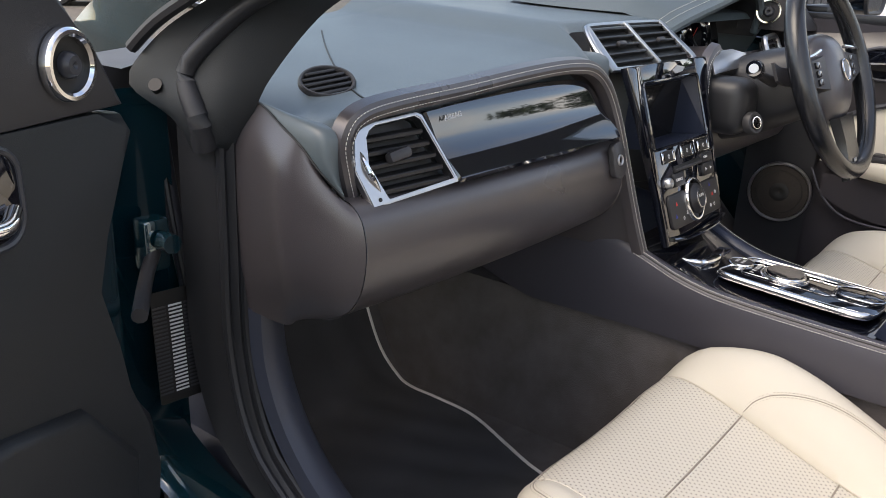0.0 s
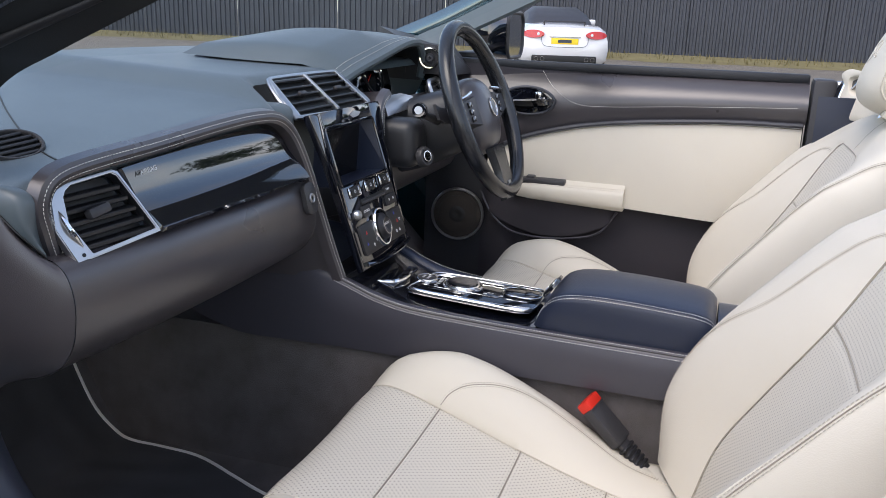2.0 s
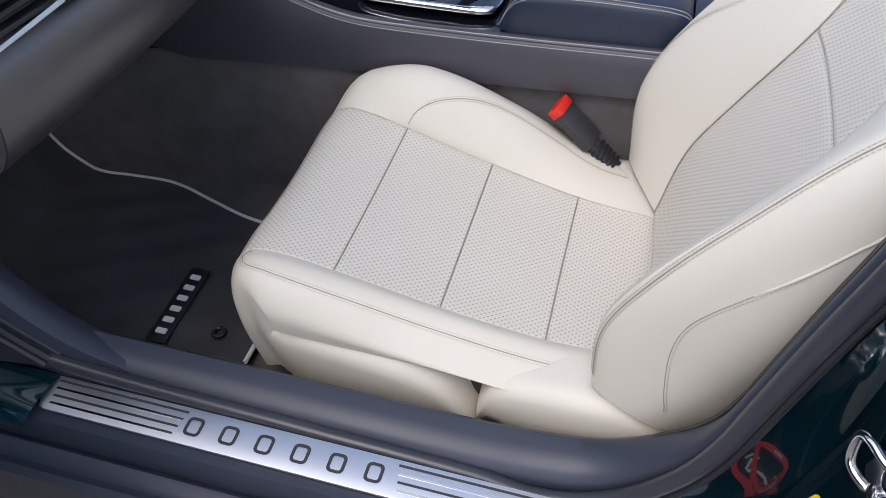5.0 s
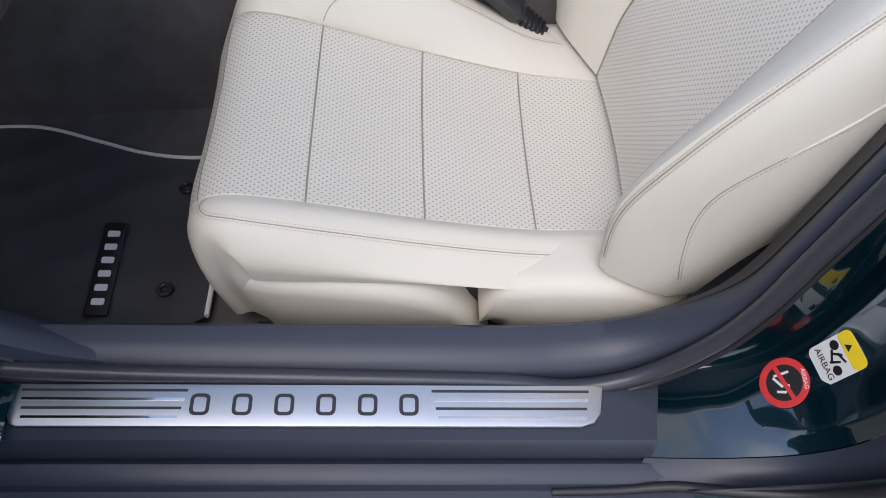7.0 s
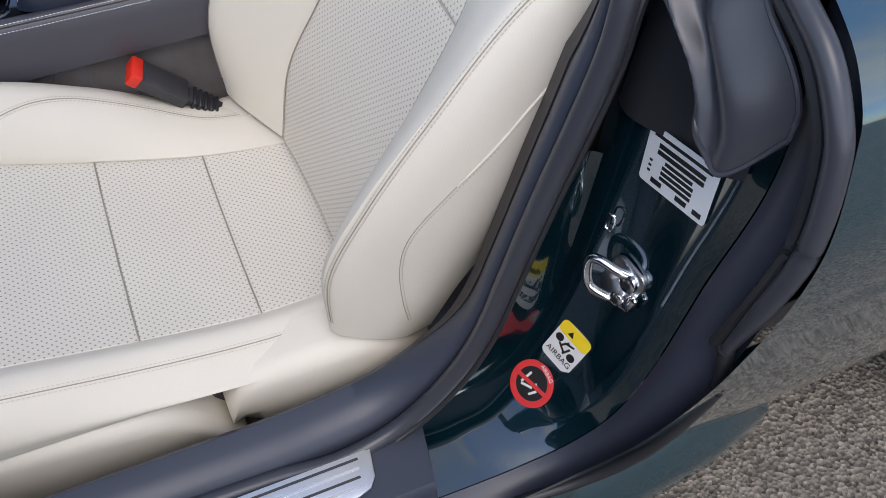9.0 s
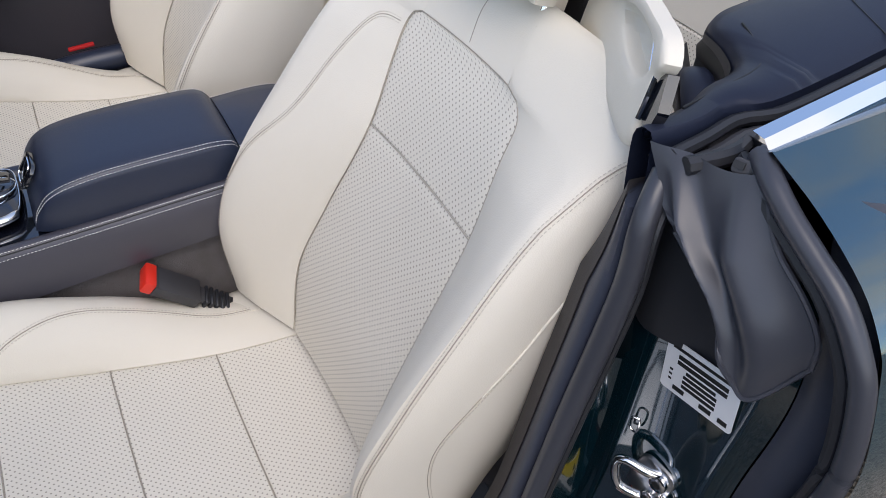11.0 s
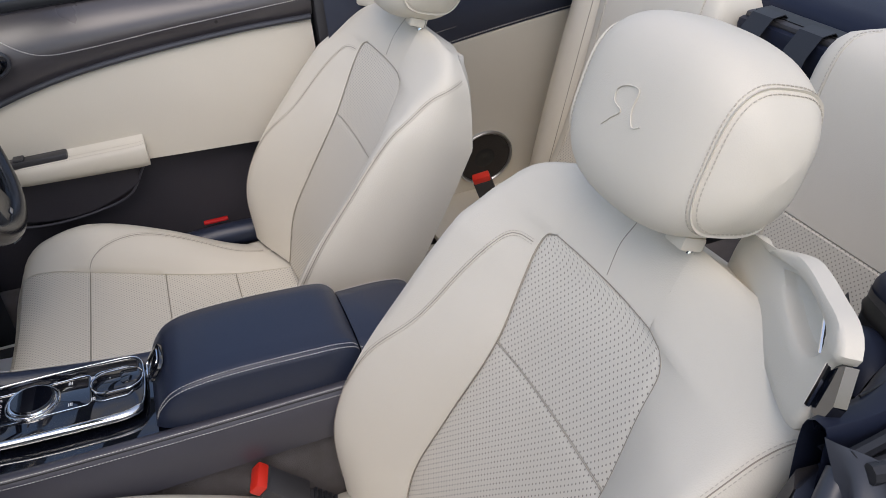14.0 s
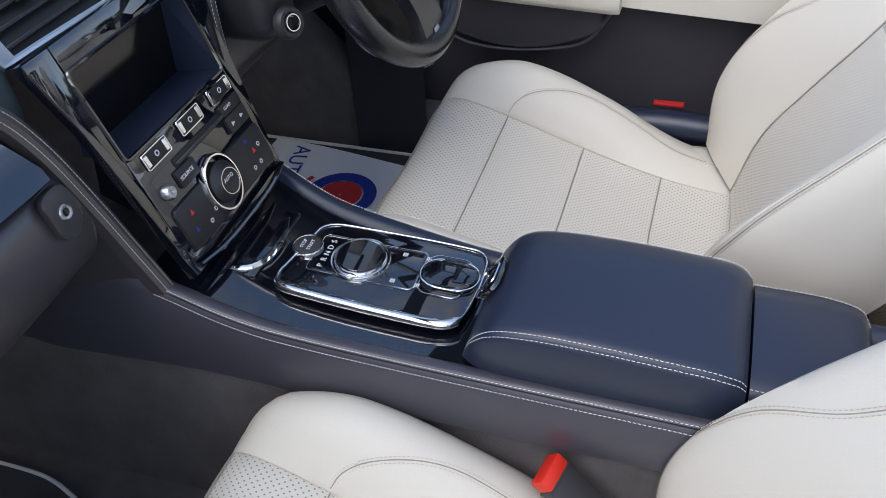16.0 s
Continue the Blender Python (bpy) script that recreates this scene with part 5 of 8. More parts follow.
    for x, w in ((-0.042, 0.034), (0.066, 0.040)):
        part("audio_button", plate(rounded(w, 0.020, 0.003, 3, x, -0.040), 0.004, 0.001, m=Matrix.Translation((0, 0, 0.011))), M_SLAT, ob, m=m)
    part("audio_button", plate(rounded(0.040, 0.014, 0.003, 3, 0.066, -0.022), 0.004, 0.001, m=Matrix.Translation((0, 0, 0.011))), M_SLAT, ob, m=m)
    text_mesh("word", "SOURCE", 0.0062, M_LETTER, m @ Matrix.Translation((-0.044, -0.040, 0.0152)), ob)
    text_mesh("word", "LOAD", 0.0052, M_LETTER, m @ Matrix.Translation((0.060, -0.021, 0.0152)), ob)
    for x in (0.056, 0.074):
        bm = plate([(x - 0.003, -0.0375), (x + 0.003, -0.040), (x - 0.003, -0.0425)], 0.0004, m=Matrix.Translation((0, 0, 0.015)))
        part("arrow_mark", bm, M_LETTER, ob, m=m, smooth=0)
    part("volume_knob", ring(0.0, 0.0085, 0.008, 24, m=Matrix.Translation((-0.078, -0.040, 0.011))), M_ALU, ob, "small ridged metal knob", m=m)
    # climate panel with its ringed dial
    part("climate_panel", plate(rounded(0.180, 0.052, 0.008, 4, 0.0, -0.084), 0.004, 0.0015, m=Matrix.Translation((0, 0, 0.011))), M_SLAT, ob, m=m)
    c = Matrix.Translation((-0.010, -0.076, 0.013))
    dial = part("climate_dial", ring(0.0, 0.0235, 0.016, 40, m=c), M_SLAT, ob, "black climate dial in a chrome ring", m=m)
    bm = ring(0.0238, 0.0280, 0.008, 48, m=c, sx=1.04, sy=1.22)
    part("dial_ring", bm, M_CHROME, dial)
    part("dial_inner", ring(0.0135, 0.0155, 0.0172, 36, m=c), M_CHROME, dial)
    text_mesh("word", "AUTO", 0.0062, M_LETTER, c @ Matrix.Translation((0, 0.004, 0.0163)), dial)
    for x, y, mt in ((-0.068, -0.074, M_REDINK), (-0.074, -0.092, M_BLUEINK), (0.056, -0.066, M_BLUEINK), (0.062, -0.082, M_REDINK)):
        part("temperature_mark", plate([(x - 0.003, y - 0.002), (x + 0.003, y - 0.002), (x, y + 0.004)], 0.0004, m=Matrix.Translation((0, 0, 0.0152))), mt, ob, m=m, smooth=0)
    for x, y in ((-0.050, -0.098), (-0.036, -0.092), (0.074, -0.080), (0.050, -0.098), (0.064, -0.098)):
        part("climate_mark", ring(0.0016, 0.0028, 0.0004, 10, m=Matrix.Translation((x, y, 0.0152))), M_LETTER, ob, m=m)
    # chrome foot lip under the stack
    part("foot_lip", tube(curve_through([(-0.095, -0.122, 0.014), (-0.05, -0.128, 0.018), (0.05, -0.128, 0.018), (0.095, -0.122, 0.014)], 16), 0.0035, 8), M_GLOSS, ob, m=m)


centre_stack()


# ---- instrument hood, column and wheel ----
def instruments():
    ob = thing("instrument_binnacle", "charcoal leather instrument hood with white stitching", "instrument cluster")
    lip = curve_through([(0.150, 0.655, 0.972), (0.20, 0.645, 0.990), (0.30, 0.638, 1.012), (0.42, 0.638, 1.033), (0.50, 0.642, 1.038), (0.555, 0.648, 1.030), (0.595, 0.656, 0.998), (0.605, 0.665, 0.955)], 60)

    def hood(u, v):
        k = min(58.999, max(0.0, (u + 1) * 29.5))
        i = int(k)
        p = lip[i].lerp(lip[i + 1], k - i)
        t_ = v
        y = p.y + 0.28 * t_
        x = p.x - 0.10 * t_ * max(0.0, (0.45 - p.x) / 0.3)
        z = p.z + 0.018 * math.sin(math.pi * t_ * 0.8) * min(1, (1 - abs(u)) * 6) + (1.0 - p.z) * 0.5 * t_ * t_ + (0.022 * min(1.0, t_ * 4) if p.x < 0.35 else 0.022 * min(1.0, t_ * 4) * max(0, (0.45 - p.x) / 0.1))
        return V((x, y, z))
    hd = part("hood", patch(hood, -1, 1, 0, 1, 40, 16, edges=""), M_DASH, ob)
    part("hood_lining", patch(lambda u, v: hood(u, v) - V((0, 0, 0.016)), -1, 1, 0, 1, 30, 8, edges=""), M_PLASTIC, ob)
    part("hood_lip", tube([hood(-1 + 2 * k / 50, 0) - V((0, 0, 0.008)) for k in range(51)], 0.009, 8), M_DASH, ob)
    bm = bmesh.new()
    stitches([hood(-0.95 + 1.9 * k / 50, 0.03) + V((0, 0, 0.001)) for k in range(51)], 0.0030, 0.0016, 0.00042, bm=bm)
    stitches([hood(-0.95 + 1.9 * k / 50, 0.07) + V((0, 0, 0.001)) for k in range(51)], 0.0030, 0.0016, 0.00042, bm=bm)
    part("stitching", bm, M_WHITETHREAD, hd, smooth=0)
    m = basis((0.365, 0.74, 0.955), (1, 0, 0), (0, 0.3, 0.95))
    part("dial_panel", plate(rounded(0.42, 0.13, 0.05, 6), 0.004), M_GLOSS, ob, m=m)
    for x in (-0.105, 0.105):
        d = part("gauge", ring(0.046, 0.052, 0.010, 40, m=Matrix.Translation((x, 0, 0.004))), M_CHROME, ob, "round chrome ringed gauge", m=m)
        bm = bmesh.new()
        for k in range(13):
            a = radians(220 - 260 * k / 12)
            b = box(-0.0008, 0.0008, 0.036, 0.042, 0, 0.0006)
            merge(bm, b, Matrix.Translation((x, 0, 0.0045)) @ Matrix.Rotation(a - radians(90), 4, "Z"))
        part("gauge_marks", bm, M_LETTER, d, smooth=0)
        part("pointer", box(-0.001, 0.001, 0, 0.038, 0.006, 0.007), M_RED, d, m=Matrix.Translation((x, 0, 0)) @ Matrix.Rotation(radians(120), 4, "Z"))


instruments()


def steering_wheel():
    ob = thing("steering_wheel", "black leather three-spoke steering wheel with a round badge", "steering wheel")
    axis = V((0, -0.93, 0.37)).normalized()
    c = V((0.322, 0.420, 0.910))
    m = basis(c, (1, 0, 0), (0, 0.37, 0.93))
    R = 0.170
    rim = tube([(R * math.cos(2 * math.pi * k / 72), R * math.sin(2 * math.pi * k / 72), 0) for k in range(72)], [0.0155 + 0.002 * max(0, math.cos(2 * (2 * math.pi * k / 72))) for k in range(72)], 14, loop=True, up=(0, 0, 1))
    part("rim", rim, M_WHEEL, ob, "black leather rim", m=m)
    bm = bmesh.new()
    for a0, a1 in ((20, 75), (105, 160), (-20, -60), (200, 240)):
        stitches([((R - 0.0165) * math.cos(radians(a0 + (a1 - a0) * k / 20)), (R - 0.0165) * math.sin(radians(a0 + (a1 - a0) * k / 20)), 0.004) for k in range(21)], 0.003, 0.003, 0.001, bm=bm)
    part("stitching", bm, M_INK, ob, m=m, smooth=0)
    # airbag boss
    rings = []
    for k in range(9):
        q = k / 8
        w, h = 0.078 * math.sqrt(max(0.03, 1 - q ** 3)), 0.072 * math.sqrt(max(0.03, 1 - q ** 3))
        o = [(x * w / 0.078, y * h / 0.072) for x, y in [(0.078 * math.copysign(abs(math.cos(t)) ** 0.7, math.cos(t)), (0.072 if math.sin(t) > 0 else 0.085) * math.copysign(abs(math.sin(t)) ** 0.8, math.sin(t))) for t in [2 * math.pi * j / 32 for j in range(32)]]]
        rings.append([V((x, y, -0.03 + 0.05 * q)) for x, y in o])
    part("airbag_boss", skin(rings), M_DARK, ob, m=m)
    badge = part("badge", ring(0.016, 0.0195, 0.003, 30, m=Matrix.Translation((0, 0, 0.020))), M_CHROME, ob, "round bright badge", m=m)
    part("badge_face", plate(circle(0.016, 24), 0.0015, m=Matrix.Translation((0, 0, 0.020))), M_ALU, badge)
    for s in (-1, 1):
        sp = part("spoke", skin([[V((s * x, y0, -0.012)), V((s * x, y1, -0.012)), V((s * x, y1 - 0.004, z)), V((s * x, y0 + 0.004, z))] for x, y0, y1, z in ((0.06, -0.03, 0.035, 0.008), (0.11, -0.022, 0.03, 0.004), (0.15, -0.014, 0.026, 0.003), (0.182, -0.012, 0.024, 0.002))]), M_PLASTIC, ob, m=m)
        part("spoke_trim", tube(curve_through([(s * 0.07, 0.040, 0.006), (s * 0.12, 0.034, 0.008), (s * 0.172, 0.030, 0.004)], 12), 0.0035, 8), M_CHROME, sp)
        for k in range(3):
            part("thumb_button", box(s * 0.098 - 0.010, s * 0.098 + 0.010, -0.016 + 0.014 * k, -0.005 + 0.014 * k, 0.003, 0.009, 0.002), M_GLOSS, sp)
        part("paddle", skin([[V((s * x, y, -0.045)), V((s * x, y + 0.03, -0.045)), V((s * x, y + 0.03, -0.040)), V((s * x, y, -0.040))] for x, y in ((0.09, -0.005), (0.13, 0.0), (0.155, 0.01))]), M_PLASTIC, ob, m=m)
    low = part("lower_spoke", skin([[V((-w, y, -0.010)), V((w, y, -0.010)), V((w * 0.9, y, z)), V((-w * 0.9, y, z))] for y, w, z in ((-0.075, 0.045, 0.006), (-0.12, 0.036, 0.005), (-0.16, 0.040, 0.003), (-0.182, 0.050, 0.002))]), M_WHEEL, ob, m=m)
    part("spoke_mark", box(-0.008, 0.008, -0.165, -0.150, 0.004, 0.0055, 0.001, 1), M_ALU, low)
    # column
    col = thing("steering_column", "black plastic steering column cowl with stalks", "steering column")
    rings = []
    for k in range(8):
        q = k / 7
        o = c - axis * (0.05 + 0.19 * q)
        w, h = 0.058 + 0.012 * math.sin(math.pi * q), 0.062 + 0.01 * math.sin(math.pi * q)
        rings.append([o + V((w * math.copysign(abs(math.cos(t)) ** 0.6, math.cos(t)), 0.37 * h * math.copysign(abs(math.sin(t)) ** 0.7, math.sin(t)), 0.93 * h * math.copysign(abs(math.sin(t)) ** 0.7, math.sin(t)))) for t in [2 * math.pi * j / 24 for j in range(24)]])
    part("cowl", skin(rings), M_COLUMN, col)
    for s, z in ((-1, 0.01), (1, 0.01)):
        o = c - axis * 0.085 + V((0, 0, z))
        k = 1.55 if s < 0 else 1.0
        st = part("stalk", tube(curve_through([o + V((s * 0.05, 0, 0)), o + V((s * 0.09 * k, -0.008, 0.018)), o + V((s * 0.125 * k, -0.012, 0.032))], 10), [0.010 - 0.0004 * j for j in range(10)], 12), M_PLASTIC, col)
        part("stalk_tip", tube([o + V((s * (0.125 * k - 0.004), -0.012, 0.032)), o + V((s * (0.125 * k + 0.006), -0.014, 0.035)), o + V((s * (0.125 * k + 0.018), -0.016, 0.037))], [0.011, 0.0145, 0.0120], 16), M_GLOSS, st)
        part("stalk_collar", tube([o + V((s * (0.125 * k - 0.006), -0.012, 0.032)), o + V((s * (0.125 * k - 0.002), -0.012, 0.033))], 0.0135, 16), M_CHROME, st)
        part("stalk_cap", tube([o + V((s * (0.125 * k + 0.018), -0.016, 0.037)), o + V((s * (0.125 * k + 0.020), -0.0163, 0.0374))], 0.0075, 14), M_ALU, st)
    ig = part("ignition_barrel", ring(0.010, 0.020, 0.012, 28), M_PLASTIC, col, m=basis((0.190, 0.502, 0.827), (0.9, -0.35, 0), (0.1, 0.25, 0.95)))
    part("barrel_ring", ring(0.008, 0.0115, 0.014, 24), M_CHROME, ig)
    part("adjuster_cowl", box(0.162, 0.245, 0.508, 0.61, 0.803, 0.898, 0.026, 4), M_COLUMN, col)
    # satin trim and small vent right of the stack
    part("trim_wing", plate([(-0.06, -0.02), (0.05, -0.012), (0.075, 0.012), (0.03, 0.022), (-0.05, 0.02)], 0.004, 0.001), M_ALU, col, "satin wing trim", m=basis((0.235, 0.575, 0.918), (0.98, -0.1, 0.0), (0, 0.5, 0.85)))


steering_wheel()


def driver_vent():
    ob = thing("side_air_vent", "black slatted air vent at the driver's end", "air vent", "air vents")
    m = basis((0.565, 0.60, 0.905), (1, 0.15, 0), (0, 0.4, 0.9))
    part("frame", tube([(x, y, 0.0) for x, y in rounded(0.13, 0.085, 0.02, 5)], 0.006, 8, loop=True), M_ALU, ob, m=m)
    part("well", plate(rounded(0.12, 0.075, 0.015), 0.002, m=Matrix.Translation((0, 0, -0.012))), M_INK, ob, m=m)
    for k in range(5):
        part("slat", box(-0.058, 0.058, -0.002, 0.002, -0.010, 0.002, 0.001, 1), M_PLASTIC, ob, m=m @ Matrix.Translation((0, -0.028 + 0.014 * k, 0)))


driver_vent()

# ---- sill and door opening ----
def sill_z(y):
    return 0.411 + 0.068 * y


def sill():
    # moulded inner trim that runs along the opening and climbs behind the seat
    ob = thing("door_sill", "dark grey moulded door sill with a brushed tread plate", "door sill")
    sec = [(-0.698, -0.16), (-0.698, -0.008), (-0.700, -0.006), (-0.704, 0.0005), (-0.766, -0.003), (-0.771, -0.010), (-0.773, -0.030), (-0.773, -0.16)]
    rings = []
    for k in range(20):
        rings.append([])
        for x, z in sec:
            y = 0.92 - (0.975 + 0.2 * (x + 0.735)) * k / 19
            rings[-1].append(V((x, y, sill_z(y) + z)))
    part("sill_shelf", skin(rings), M_SILL, ob, smooth=35)
    # the raised moulding, which climbs behind the seat at its rear end
    low = [(0, -0.03), (0.001, 0.0), (0.004, 0.010), (0.012, 0.020), (0.031, 0.026), (0.048, 0.028), (0.056, 0.020), (0.060, -0.014), (0.064, -0.14)]
    high = [(0, -0.03), (0.001, 0.0), (0.005, 0.004), (0.012, 0.004), (0.022, -0.001), (0.031, -0.007), (0.040, -0.012), (0.054, -0.019), (0.055, -0.05)]
    path = [V((-0.696, 0.92 - 0.78 * k / 9, sill_z(0.92 - 0.78 * k / 9) - 0.006)) for k in range(10)] + curve_through(RISE, 80)
    rings, strip = [], []
    for k, p in enumerate(path):
        d = (path[min(k + 1, len(path) - 1)] - path[max(k - 1, 0)]).normalized()
        n = V((0, -d.z, d.y))
        n = n if n.y + n.z > 0 else -n
        w = hermite([0, 22, 34, 46, 90], [0.0, 0.0, 0.45, 1.0, 1.0], k)
        end = 1 - 0.85 * max(0.0, (k - 78) / 12)
        at_n = lambda i, lift: p + V(((low[i][0] * (1 - w) + high[i][0] * w) * (0.4 + 0.6 * end), 0, 0)) + n * (low[i][1] * (1 - w) + high[i][1] * w + lift)
        rings.append([at_n(i, 0) for i in range(9)])
        if k > 33:
            h = 0.0022 * min(1.0, (k - 33) / 12)
            strip.append([at_n(5, -0.003), at_n(5, h), at_n(6, h), at_n(7, h), at_n(7, h) + V((0.003, 0, 0)) - n * 0.004, at_n(8, 0) + V((0.003, 0, 0))])
    part("sill_moulding", skin(rings), M_SILL, ob, smooth=50)
    part("rising_strip", skin(strip), M_TRIMBROWN, ob, "brown-black strip climbing beside the seat", smooth=40)
    sec = [(-0.774, -0.16), (-0.774, -0.034), (-0.780, -0.030), (-0.794, -0.033), (-0.799, -0.038), (-0.801, -0.050), (-0.811, -0.052), (-0.814, -0.16)]
    rings = []
    for k in range(12):
        y = 0.92 - 1.01 * k / 11
        rings.append([V((x, y, sill_z(y) + z)) for x, z in sec])
    part("outer_step", skin(rings), M_SILL, ob, smooth=35)
    # tread plate
    m = basis((-0.7315, 0.308, sill_z(0.308) + 0.0015), (0, -1, -0.068), (1, 0, 0.04))
    plate_o = [(-0.309, 0.0235), (-0.303, 0.0), (-0.294, -0.020), (-0.288, -0.0225), (0.280, -0.0225), (0.294, -0.018), (0.302, -0.008), (0.308, 0.0235)]
    tp = part("tread_plate", plate(plate_o, 0.003, 0.001), M_TREAD, ob, "brushed steel tread plate with dark grooves", m=m)
    for x0, x1 in ((-0.290, -0.124), (0.126, 0.292)):
        for k in range(4):
            y = 0.0165 - 0.0098 * k
            part("groove", box(x0 + 0.002 * k, x1 - 0.002 * k, y - 0.0014, y + 0.0014, 0.0029, 0.0034), M_PLASTIC if k % 2 == 0 else M_CHROME, tp)
    # plain engraved blocks where the maker's lettering stands
    for k in range(6):
        x = -0.110 + 0.0425 * k
        o = rounded(0.020, 0.024, 0.006, 3, x, 0.001)
        i = rounded(0.0125, 0.0165, 0.003, 3, x, 0.001)
        bm = bmesh.new()
        a, b = [bm.verts.new((p, q, 0.0034)) for p, q in o], [bm.verts.new((p, q, 0.0034)) for p, q in i]
        for j in range(len(a)):
            j2 = (j + 1) % len(a)
            bm.faces.new((a[j], a[j2], b[j2], b[j]))
        part("engraved_block", bm, M_PLASTIC, tp, smooth=0)
    # panel behind the seat
    inner = [(0.02, 0.30), (0.02, 0.400), (-0.06, 0.412), (-0.112, 0.460), (-0.152, 0.55), (-0.192, 0.64), (-0.222, 0.72), (-0.250, 0.80), (-0.262, 0.84), (-0.45, 0.84), (-0.45, 0.30)]
    part("inner_panel", plate(inner, 0.008, m=basis((-0.652, 0, 0), (0, 1, 0), (0, 0, 1))), M_TRIMBROWN, ob, "brown-black panel behind the seat")
    return ob


RISE = [(-0.696, 0.10, 0.4118), (-0.694, 0.04, 0.410), (-0.692, -0.018, 0.418), (-0.690, -0.064, 0.446), (-0.690, -0.106, 0.497), (-0.690, -0.132, 0.552), (-0.690, -0.149, 0.610), (-0.690, -0.178, 0.709), (-0.690, -0.204, 0.79), (-0.690, -0.221, 0.85), (-0.686, -0.232, 0.905)]
sill()


def seals():
    ob = thing("door_seal", "blue-grey rubber door seal bulb round the opening", "door seal", "door seals")
    path = [(-0.698, 0.86, 0.90), (-0.700, 0.83, 0.75), (-0.700, 0.78, 0.60), (-0.698, 0.70, 0.50), (-0.697, 0.58, 0.462), (-0.697, 0.30, 0.432), (-0.699, 0.10, 0.414)] + [(x - 0.010, y - 0.003, z - 0.003) for x, y, z in RISE[1:]] + [(-0.684, -0.258, 0.925)]
    part("inner_seal", tube(curve_through(path, 110), [hermite([0, 0.45, 0.58, 0.72, 0.9, 1.0], [0.010, 0.0100, 0.0098, 0.0098, 0.0105, 0.010], k / 109) for k in range(110)], 14), M_VINYL, ob, smooth=70)
    lip = curve_through(path, 110)
    part("seal_lip", tube([p + V((-0.006, -0.008, -0.009)) for p in lip], 0.0040, 8), M_RUBBER, ob)
    ob2 = thing("door_seal", "grey-black rubber bead along the body edge", "door seal", "door seals")
    path = [(-0.864, -0.262, 0.66), (-0.880, -0.265, 0.755), (-0.884, -0.266, 0.81), (-0.872, -0.267, 0.876), (-0.857, -0.267, 0.903), (-0.836, -0.268, 0.924), (-0.809, -0.270, 0.937), (-0.781, -0.273, 0.949), (-0.755, -0.279, 0.960), (-0.735, -0.290, 0.960)]
    part("outer_bead", tube(curve_through(path, 70), [0.005 + 0.0035 * min(1.0, k / 12) for k in range(70)], 12), M_VINYL, ob2, smooth=70)
    part("bead_flange", tube([p + V((0.012, -0.001, -0.009)) for p in curve_through(path, 60)], 0.006, 8), M_RUBBER, ob2)


seals()


SHUT = [(-0.012, 0.383), (-0.05, 0.386), (-0.10, 0.393), (-0.155, 0.414), (-0.195, 0.455), (-0.222, 0.53), (-0.240, 0.63), (-0.252, 0.72), (-0.262, 0.80), (-0.275, 0.88), (-0.29, 0.955)]


